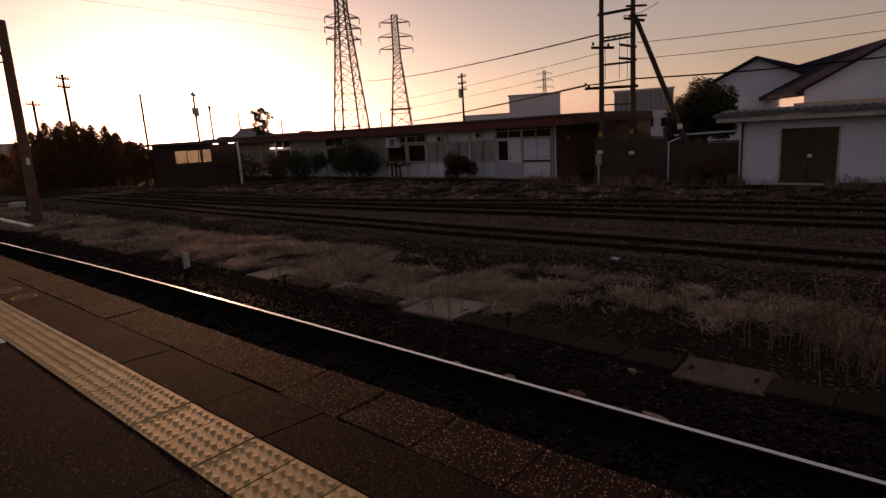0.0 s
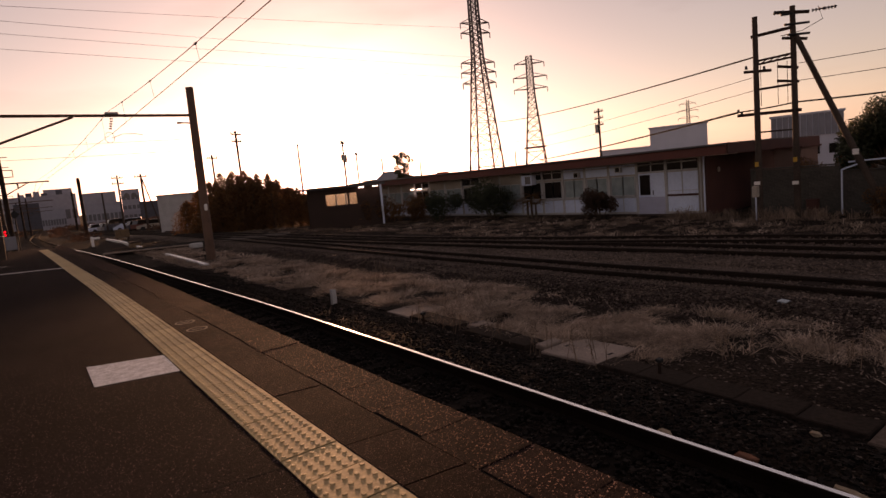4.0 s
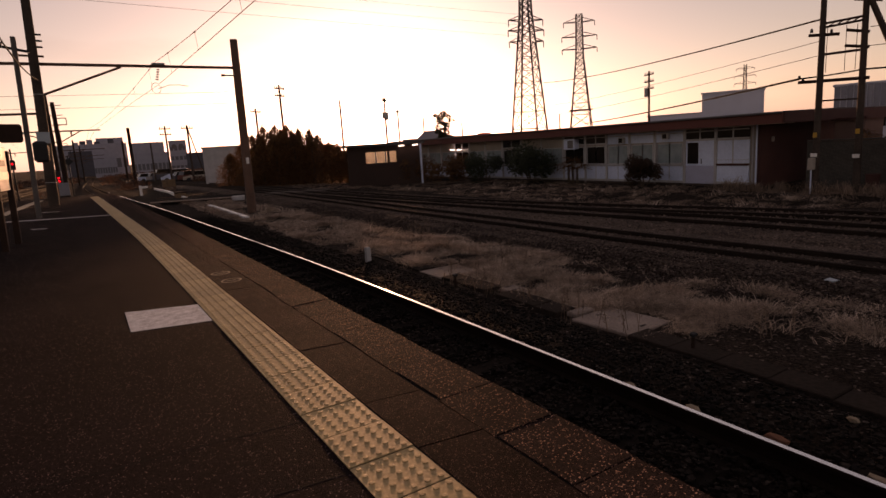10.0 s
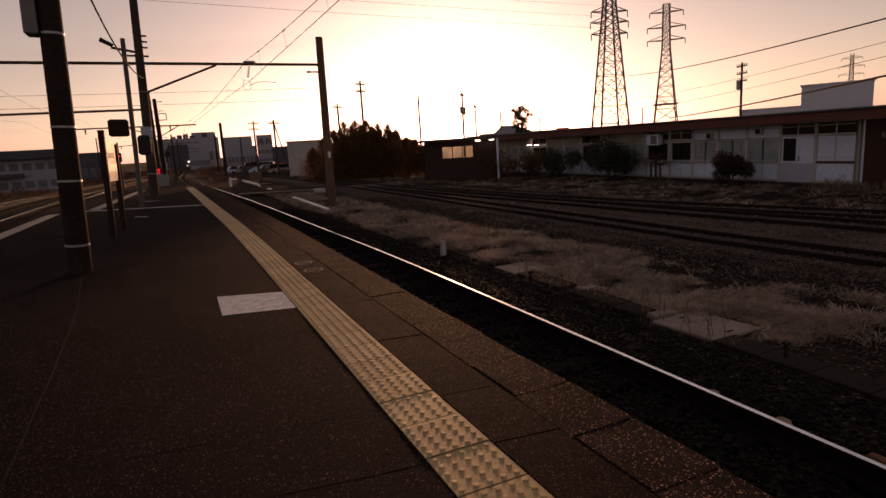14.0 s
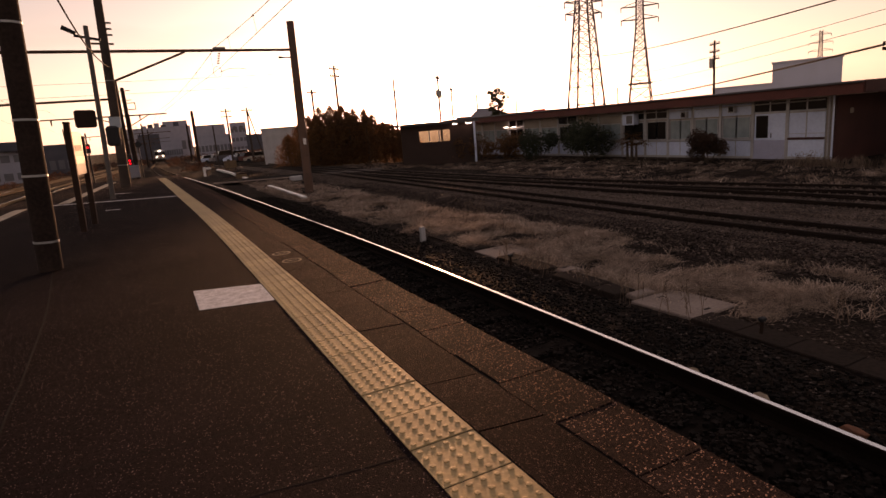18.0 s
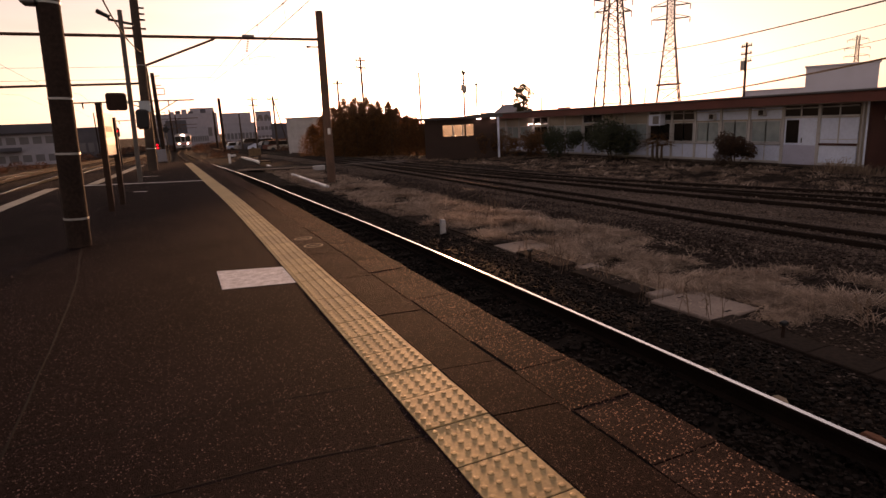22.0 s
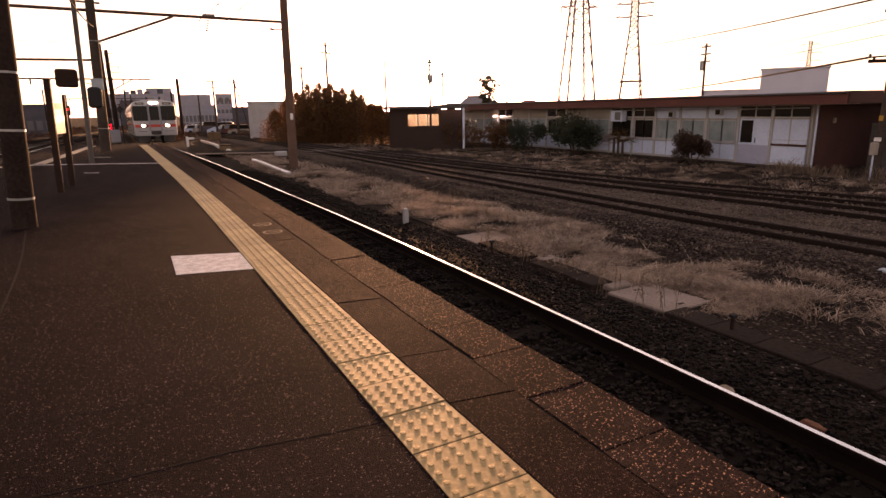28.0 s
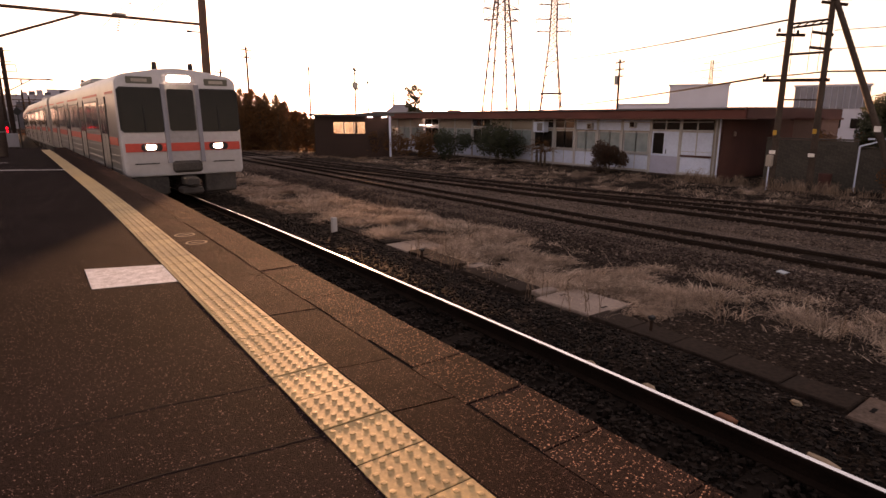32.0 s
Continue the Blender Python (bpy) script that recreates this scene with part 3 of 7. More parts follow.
def build_platform():
    t = thing("platform", "dark asphalt station platform with concrete edge blocks", "platform", kind="structure")
    ys = [-25, -15, -8, -4] + [-2 + i for i in range(33)] + [31.5]
    top, rings = [], []
    for y in ys:
        b = edge_bend(y)
        l, r = left_edge(y), -0.682 + b
        k = 0.06
        rings.append([(l + 0.02, y, -1.3), (r + 0.552, y, -1.3), (r + 0.552, y, -0.115), (r + 0.308, y, -0.115), (r + 0.308, y, -0.055), (r, y, -0.055), (r, y, 0), (l, y, 0), (l, y, -0.16), (l + 0.12, y, -0.2)])
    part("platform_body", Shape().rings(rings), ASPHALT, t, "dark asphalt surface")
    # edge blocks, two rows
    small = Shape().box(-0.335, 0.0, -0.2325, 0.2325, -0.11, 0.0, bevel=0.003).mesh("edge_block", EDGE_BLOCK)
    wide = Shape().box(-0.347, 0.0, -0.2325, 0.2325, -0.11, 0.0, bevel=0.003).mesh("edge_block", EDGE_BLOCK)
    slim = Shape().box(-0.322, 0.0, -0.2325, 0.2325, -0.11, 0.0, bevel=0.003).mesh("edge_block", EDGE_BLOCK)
    y = -6.245
    while y < 31:
        a = math.degrees(math.atan((edge_bend(y + 0.1) - edge_bend(y - 0.1)) / 0.2))
        part("edge_block", slim if 3.3 < y < 3.9 else random.choice((small, small, wide)), None, t, at=pose(-0.022 + edge_bend(y) + random.uniform(-0.006, 0.006), y, 0.003 + random.uniform(-0.0015, 0.0015), random.uniform(-0.12, 0.12), random.uniform(-0.2, 0.2), -a + random.uniform(-0.25, 0.25)))
        y += 0.47
    part("joint_filling", Shape().rings([[(-0.383 + edge_bend(q), q, -0.06), (-0.29 + edge_bend(q), q, -0.06), (-0.29 + edge_bend(q), q, -0.004), (-0.383 + edge_bend(q), q, -0.004)] for q in ys]), JOINT, t, "dirt-filled joint")
    # nosing under the blocks and the retaining face
    part("edge_wall", Shape().rings([[(-0.20 + edge_bend(q), q, -1.3), (-0.12 + edge_bend(q), q, -1.3), (-0.12 + edge_bend(q), q, -0.112), (-0.20 + edge_bend(q), q, -0.112)] for q in ys]), CONCRETE, t, "stained concrete retaining face")
    # crosswise joints in the asphalt
    for y, skew in ((-0.6, 0.09), (0.75, 0.10), (3.07, 0.105), (3.63, 0.125), (7.6, 0.1), (11.0, 0.1), (15.0, 0.1)):
        pts = []
        for i in range(25):
            x = -0.99 - 4.6 * i / 24
            pts.append((x, y - skew * (x + 0.99) + 0.022 * noise.noise((x * 2.3, y, 0)) + 0.006 * noise.noise((x * 11, y, 4)), 0.0))
        s = Shape()
        s.rings([[(p[0], p[1] - 0.004, -0.002), (p[0], p[1] + 0.004, -0.002), (p[0], p[1] + 0.004, 0.0006), (p[0], p[1] - 0.004, 0.0006)] for p in pts])
        part("joint", s, JOINT, t, "dark filled joint across the asphalt")
    # slabs between the tactile strip and the edge blocks
    ends = [-6.0, -4.2, -2.4, -0.6, 1.2, 3.05, 3.60, 4.6, 5.7, 6.8, 7.9, 9.0] + [10.1 + 1.1 * i for i in range(19)]
    for a, c in zip(ends[:-1], ends[1:]):
        m, l = (a + c) / 2, (c - a) / 2 - 0.004
        sk = 0.15
        q = [(-0.675, -l), (-0.370, -l - sk * 0.29), (-0.370, l - sk * 0.29), (-0.675, l)]
        s = Shape().rings([[(x, y, -0.05) for x, y in q], [(x, y, 0.0) for x, y in q], [(x * 0.998, y * 0.998, 0.003) for x, y in q]])
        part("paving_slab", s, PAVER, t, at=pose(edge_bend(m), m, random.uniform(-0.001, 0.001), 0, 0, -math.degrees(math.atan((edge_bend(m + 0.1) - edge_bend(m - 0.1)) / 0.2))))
    # long joint between tactile strip and edge blocks
    s = Shape().rings([[(-0.682 + edge_bend(y) + 0.002 * noise.noise((0, y * 3, 0)), y, 0.0005), (-0.676 + edge_bend(y), y, 0.0005), (-0.676 + edge_bend(y), y, 0.0012), (-0.682 + edge_bend(y), y, 0.0012)] for y in [-6 + 0.5 * i for i in range(74)]])
    part("joint", s, JOINT, t)
    for pts in (((-2.62, -2.0), (-2.55, 2.2), (-2.68, 6.5), (-2.9, 9.0), (-3.1, 12.0), (-3.2, 20)),):
        rings = []
        for i in range(60):
            y = -2 + 22 * i / 59
            x = smooth_line([(b, a) for a, b in pts], y) + 0.01 * noise.noise((0, y * 2, 3))
            rings.append([(x - 0.006, y, -0.002), (x + 0.006, y, -0.002), (x + 0.006, y, 0.0006), (x - 0.006, y, 0.0006)])
        part("joint", Shape().rings(rings), JOINT, t)
    return t


def tactile_mesh(name, length=0.3, mat=None):
    s = Shape().box(-0.15, 0.15, 0.0015, length - 0.0015, -0.004, 0.003, bevel=0.0025)
    for i in range(5):
        for j in range(5):
            x, y = -0.12 + 0.06 * i, (j + 0.5) * length / 5
            rs = [[(x + r * math.cos(q), y + r * math.sin(q), z) for q in (2 * math.pi * k / 8 for k in range(8))] for z, r in ((0.002, 0.0135), (0.0050, 0.0122), (0.0062, 0.0085))]
            s.rings(rs)
    return s.mesh(name, mat or TACTILE)


def build_tactile():
    tile = tactile_mesh("tactile_tile")
    strip = thing("tactile_paving", "worn yellow tactile paving strip with raised dots", "tactile paving", kind="structure")
    y = -5.96
    while y < 29.3:
        b = edge_bend(y + 0.15)
        a = math.degrees(math.atan((edge_bend(y + 0.25) - edge_bend(y + 0.05)) / 0.2))
        part("tactile_tile", tile, None, strip, at=pose(-0.83 + b, y, random.uniform(-0.001, 0.0015), random.uniform(-0.15, 0.15), random.uniform(-0.2, 0.2), -a))
        y += 0.3015
    other = thing("tactile_paving", "faded pale tactile paving strip along the opposite platform edge", "tactile paving", kind="structure")
    faded = tactile_mesh("tactile_tile", 0.3, FADED_TACTILE)
    for (xa, ya), (xb, yb) in (((-5.32, 4.0), (-4.84, 19.7)), ((-3.94, 20.1), (-3.08, 30.3))):
        d = math.hypot(xb - xa, yb - ya)
        a = math.degrees(math.atan2(xb - xa, yb - ya))
        for i in range(int(d / 0.3015)):
            k = i * 0.3015 / d
            if ya + k * (yb - ya) < 6:
                continue
            part("tactile_tile", faded, None, other, at=pose(xa + k * (xb - xa), ya + k * (yb - ya), 0.0, 0, 0, -a))
    # painted marks
    s = Shape()
    q = [(-1.555, 5.95), (-0.985, 5.81), (-0.985, 6.46), (-1.55, 6.66)]
    s.rings([[(x, y, 0.0005) for x, y in q], [(x, y, 0.0015) for x, y in q]])
    single("floor_marking", s, WHITE_PAINT, "scuffed white painted rectangle on the asphalt", "floor marking", kind="structure")
    s = Shape()
    q = [(-0.98, 18.0), (-0.98, 18.16), (-4.6, 20.2), (-4.6, 20.0)]
    s.rings([[(x, y, 0.0005) for x, y in q], [(x, y, 0.0015) for x, y in q]])
    single("floor_marking", s, WHITE_PAINT, "thin worn white line painted across the platform", "floor marking", kind="structure")
    for xa, ya, xb, yb in ((-2.80, 21.94, -2.28, 21.58), (-2.72, 16.3, -2.42, 16.1)):
        q = [(xa, ya), (xb, yb), (xb, yb + 0.10), (xa, ya + 0.10)]
        single("floor_marking", Shape().rings([[(x, y, 0.0005) for x, y in q], [(x, y, 0.0015) for x, y in q]]), WHITE_PAINT, "short worn white dash painted on the asphalt", "floor marking", kind="structure")
    for x, y in ((-0.53, 7.74), (-0.52, 7.25)):
        s = Shape()
        for r0, r1 in ((0.085, 0.105),):
            n = 20
            a = [[(x + r * math.cos(2 * math.pi * i / n), y + r * math.sin(2 * math.pi * i / n), z) for i in range(n)] for r, z in ((r1, 0.0005), (r1, 0.0042), (r0, 0.0042), (r0, 0.0005))]
            s.rings(a, cap=False)
        s.box(x - 0.05, x + 0.05, y - 0.012, y + 0.012, 0.0005, 0.0042)
        single("boarding_mark", s, MARK_YELLOW, "small worn painted ring mark on the platform", "floor marking", group="boarding marks", kind="structure")


build_ground()
build_platform()
build_track("track_main", MAIN_TRACK, -30, 400, RAIL_Z, "main railway track beside the platform with shiny rails", True, (-3, 40))
build_track("siding_track", SIDING_A, -30, 200, RAIL_Z, "rusty siding track on ballast", False, (0, 40), buried=True, gauge=0.68)
build_track("siding_track", SIDING_B, -30, 61, RAIL_Z, "rusty siding track on ballast", False, (-2, 30), buried=True, gauge=0.86)
build_track("siding_track", SIDING_C, -30, 200, RAIL_Z - 0.02, "rusty siding track on ballast", False, (-4, 30), buried=True, gauge=0.86)
build_track("track_opposite", LEFT_TRACK, 10, 400, RAIL_Z, "railway track on the other side of the platform", True, (30, 60))
build_track("track_opposite", LEFT_TRACK_2, 10, 400, RAIL_Z, "second railway track beyond the platform", True, (40, 60))
build_tactile()


def build_cover_slabs():
    for x0, x1, y0, y1, lab in ((3.44, 4.22, 5.40, 6.34, "pale concrete trough cover slab lying in the grass"), (3.48, 4.31, 9.57, 10.39, "pale concrete cover slab in the grass"), (3.74, 4.06, 7.97, 8.27, "small square concrete handhole cover"), (3.26, 3.80, 1.86, 2.64, "dull mossy concrete cover slab beside the track")):
        s = thing("cover_slab", lab, "concrete slab", pose((x0 + x1) / 2, (y0 + y1) / 2, -1.072, random.uniform(-0.5, 0.5), random.uniform(-0.5, 0.5), random.uniform(-2, 2)), group="cover slabs beside the track")
        hx, hy = (x1 - x0) / 2, (y1 - y0) / 2
        part("slab", Shape().box(-hx, hx, -hy, hy, -0.07, 0, bevel=0.012), DULL_SLAB if y0 < 3 else CONCRETE_LIGHT, s)
        for k in (-1, 1):
            part("lifting_slot", Shape().box(-0.05, 0.05, k * hy * 0.72 - 0.018, k * hy * 0.72 + 0.018, -0.01, 0.002), JOINT, s, "dark lifting slot")
    single("cover_slab", Shape().box(3.56, 3.92, 6.38, 6.56, -1.12, -1.05, bevel=0.015), CONCRETE_LIGHT, "broken piece of a concrete cover slab", "concrete slab", group="cover slabs beside the track")
    m = thing("marker_post", "short white concrete marker post beside the track", "marker post", pose(3.22, 12.08, -1.14))
    part("post", Shape().box(-0.05, 0.05, -0.05, 0.05, -0.1, 0.37, bevel=0.015), POST_PAINT, m)
    for x, y in ((3.56, 4.66), (3.34, 8.92)):
        peg = thing("marker_peg", "short dark wooden peg standing beside the cable trough", "marker peg", pose(x, y, -1.1, 4, -3, 0), group="pegs beside the track")
        part("stake", Shape().tube((0, 0, -0.1), (0, 0, 0.20), 0.022, 0.018, 7), DARK_RUST, peg)
        part("cap", Shape().box(-0.035, 0.035, -0.03, 0.03, 0.19, 0.23, bevel=0.008), BLACK, peg)
    # concrete trough lids running along the track, half buried
    t = thing("cable_trough", "dirty half-buried concrete cable trough along the track", "cable trough", kind="structure")
    m = Shape().box(0, 0.36, 0.002, 0.498, -0.2, 0, bevel=0.010).mesh("trough_lid", DUST_LID)
    for a, c in ((-4.0, 1.85), (2.65, 5.39), (6.6, 7.96), (8.28, 9.56), (10.4, 13.4)):
        n = max(1, round((c - a) / 0.5))
        for i in range(n):
            y, l = a + (c - a) * i / n, (c - a) / n
            at = pose(3.29 + 0.05 * max(0.0, y - 1.5) ** 0.6 + 0.008 * noise.noise((0, y, 0)), y, -1.045 + random.uniform(-0.005, 0.004), random.uniform(-0.3, 0.3), random.uniform(-0.6, 0.6), random.uniform(-0.5, 0.5))
            part("trough_lid", m, None, t, at=at @ Matrix.Diagonal((1, l / 0.5, 1, 1)))


build_cover_slabs()


# ---- poles ----
def concrete_pole(name, label, x, y, z0, z1, r0, r1, bands=(), mat=None, lean=0.0):
    p = thing(name, label, "pole", pose(x, y, z0, 0, lean, 0))
    part("shaft", Shape().tube((0, 0, -0.2), (0, 0, z1 - z0), r0, r1, 20), mat or POLE_CONCRETE, p, smooth=True)
    for b in bands:
        r = r0 + (r1 - r0) * (b - z0) / (z1 - z0)
        part("steel_band", Shape().tube((0, 0, b - z0 - 0.012), (0, 0, b - z0 + 0.012), r + 0.006, r + 0.006, 20), GALV, p, "thin pale steel band", smooth=True)
    return p


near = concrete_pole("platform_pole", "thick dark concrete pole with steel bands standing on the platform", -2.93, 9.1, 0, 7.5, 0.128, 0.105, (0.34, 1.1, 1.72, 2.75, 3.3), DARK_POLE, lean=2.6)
part("box", Shape().box(-0.25, -0.11, -0.12, 0.12, 2.72, 3.12, bevel=0.015), TRAIN_GREY, near, "small grey box")


# ---- catenary ----
def build_catenary():
    tp = concrete_pole("catenary_mast", "tall concrete catenary mast on the platform", -2.5, 25.3, 0, 9.2, 0.17, 0.12, (0.8, 2.4, 3.75), lean=2.0)
    for z in (5.3, 5.5, 5.7):
        part("insulator", Shape().tube((0.12, 0, z), (0.3, 0, z), 0.035, 0.03, 8), BLACK, tp)
    part("arm", Shape().bar((-0.5, 0, 5.0), (0.3, 0, 5.0), 0.06), RUST_STEEL, tp)
    part("sign_plate", Shape().box(-0.22, 0.16, -0.20, -0.18, 2.12, 2.5, bevel=0.01), BLUE_SIGN, tp, "small white plate")
    rp = concrete_pole("catenary_mast", "concrete catenary mast in the grass, coloured reddish for low sunlight", 4.35, 26.05, -1.25, 5.9, 0.19, 0.145, (), MAST_WARM_LIT, lean=0.8)
    part("marker_plate", Shape().box(-0.06, 0.06, -0.20, -0.185, 2.2, 2.45, bevel=0.005), WHITE_SIGN, rp, "small white number plate")
    part("arm", Shape().bar((-0.6, 0, 5.75), (0, 0, 5.75), 0.05), GALV, rp)
    part("insulator", Shape().tube((-0.62, 0, 5.75), (-0.45, 0, 5.75), 0.05, 0.03, 8), BLACK, rp)
    beam = thing("catenary_beam", "long dark steel catenary beam spanning the tracks", "beam", pose(0, 0, 0))
    part("tube", Shape().tube((-13.0, 24.6, 4.72), (4.3, 26.05, 4.8), 0.055, 0.055, 10), RUST_STEEL, beam)
    part("brace", Shape().tube((-2.4, 25.3, 3.67), (0.25, 25.62, 4.72), 0.04, 0.04, 8), RUST_STEEL, beam)
    part("low_beam", Shape().tube((-6.8, 24.9, 3.05), (-2.5, 25.3, 3.12), 0.04, 0.04, 8), RUST_STEEL, beam)
    ins = Shape()
    for k in range(5):
        ins.tube((1.5 - 0.02 * k, 25.9, 4.70 - 0.09 * k), (1.5 - 0.02 * k, 25.9, 4.66 - 0.09 * k), 0.06, 0.045, 8)
    part("insulator_string", ins, BLACK, beam, "dark ribbed insulator")
    part("clamp", Shape().box(1.3, 1.75, 25.8, 26.0, 4.84, 4.92, bevel=0.02), GALV, beam)
    # wires over the main track, straight from mast to mast
    def wire_x(y):
        k = [(-30, 1.75), (10, 1.66), (25.9, 1.47), (55, 0.15), (95, -0.2), (132, 0.5), (172, 1.6), (260, 4.2)]
        for (y0, x0), (y1, x1) in zip(k[:-1], k[1:]):
            if y <= y1:
                return x0 + (x1 - x0) * (y - y0) / (y1 - y0)
        return k[-1][1]
    for zc, zm in ((3.55, 4.45),):
        c, m = Shape(), Shape()
        ys = [-12 + 3.79 * i for i in range(32)]
        c.path([(wire_x(y), y, 4.15 + grade(y)) for y in ys], 0.010, 4)
        pts = []
        for y in ys:
            k = ((y - 25.9) % 40) / 40
            pts.append((wire_x(y) - 0.04, y, 4.95 + grade(y) - 0.55 * 4 * k * (1 - k)))
        m.path(pts, 0.010, 4)
        single("contact_wire", c, WIRE, "thin dark contact wire above the main track", "wire")
        single("messenger_wire", m, WIRE, "thin dark messenger wire above the contact wire", "wire")
    # far masts with arms over the main track and over the opposite tracks
    for y, xm, xr, z in ((55, -2.4, 0.5, 4.15), (95, -2.7, 2.3, 4.2), (132, -1.2, 3.6, 4.3), (172, 0.2, 5.2, 4.4)):
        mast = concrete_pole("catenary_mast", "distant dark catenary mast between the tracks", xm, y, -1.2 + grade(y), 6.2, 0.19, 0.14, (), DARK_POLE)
        part("arm", Shape().tube((0, 0, z + 1.2), (xr - xm, 0, z + 1.2), 0.055, 0.055, 6), RUST_STEEL, mast, "dark tube arm")
        part("arm", Shape().tube((0, 0, z + 1.2), (-6.6, 0, z + 1.2), 0.055, 0.055, 6), RUST_STEEL, mast, "dark tube arm")
        part("brace", Shape().tube((0, 0, z + 0.3), ((xr - xm) * 0.55, 0, z + 1.2), 0.04, 0.04, 6), RUST_STEEL, mast)
        part("brace", Shape().tube((0, 0, z + 0.3), (-2.4, 0, z + 1.2), 0.04, 0.04, 6), RUST_STEEL, mast)
        for k in (0.9, -5.2, -0.9):
            part("insulator", Shape().tube((k, 0, z + 1.15), (k, 0, z + 0.75), 0.06, 0.04, 6), BLACK, mast)
        part("bracket", Shape().box(0.15, 0.75, -0.05, 0.05, 6.3, 6.36).box(0.69, 0.75, -0.05, 0.05, 5.8, 6.3).box(0.15, 0.69, -0.05, 0.05, 5.8, 5.86), RUST_STEEL, mast, "dark wire bracket near the top")
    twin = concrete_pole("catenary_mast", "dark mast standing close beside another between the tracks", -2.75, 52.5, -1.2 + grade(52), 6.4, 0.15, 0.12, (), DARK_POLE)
    for z in (5.6, 6.3, 7.0):
        part("arm", Shape().bar((-0.2, 0, z), (0.9, 0, z + 0.05), 0.05), RUST_STEEL, twin)
    for x, y in ((5.57, 96), (8.2, 150)):
        concrete_pole("catenary_mast", "distant bare dark mast beside the main track", x, y, -1.2 + grade(y), 6.25, 0.24, 0.2, (), DARK_POLE)
    for y in (92, 128):
        concrete_pole("catenary_mast", "distant dark catenary mast on the far side", -14.0, y, -1.2 + grade(y), 6.0, 0.14, 0.1, (), DARK_POLE)
    # thin feeder wires strung across to the mast in the grass
    for za, zb in ((3.78, 3.86), (3.36, 3.41)):
        single("feeder_wire", Shape().path([(-13 + 17.2 * i / 20, 26.0, za + (zb - za) * i / 20 - 0.25 * i / 20 * (1 - i / 20)) for i in range(21)], 0.006, 4), WIRE, "thin wire strung across the tracks to the mast", "wire")
    # clips, droppers and a loop on the wires by the beam
    fit = thing("wire_fittings", "dark droppers and clips on the overhead wires", "wire fittings")
    for k in range(7):
        y = 9 + 4.6 * k
        q = ((y - 25.9) % 40) / 40
        part("dropper", Shape().tube((wire_x(y) - 0.04, y, 4.95 - 2.2 * q * (1 - q)), (wire_x(y), y, 4.15), 0.004, 0.004, 4), WIRE, fit)
        part("clip", Shape().tube((wire_x(y) - 0.04, y - 0.06, 4.95 - 2.2 * q * (1 - q)), (wire_x(y) - 0.04, y + 0.06, 4.95 - 2.2 * q * (1 - q)), 0.025, 0.025, 6), BLACK, fit)
    part("loop", Shape().path([(1.35 + 0.16 * math.sin(6.28 * i / 16), 25.9, 4.0 + 0.2 * math.cos(6.28 * i / 16)) for i in range(17)], 0.008, 4), WIRE, fit)
    part("pull_off", Shape().path([(1.42, 25.9, 3.98), (1.8, 25.95, 4.12), (2.2, 26.0, 4.13), (2.5, 26.0, 4.08)], 0.012, 5), GALV, fit)
    for dx in (-8.0, -12.0):
        s = Shape()
        s.path([(dx, y, 4.9 - 0.5 * math.sin(math.pi * ((y - 26) % 32) / 32)) for y in range(10, 170, 4)], 0.007, 4)
        single("messenger_wire", s, WIRE, "thin dark wire above the opposite track", "wire")


build_catenary()


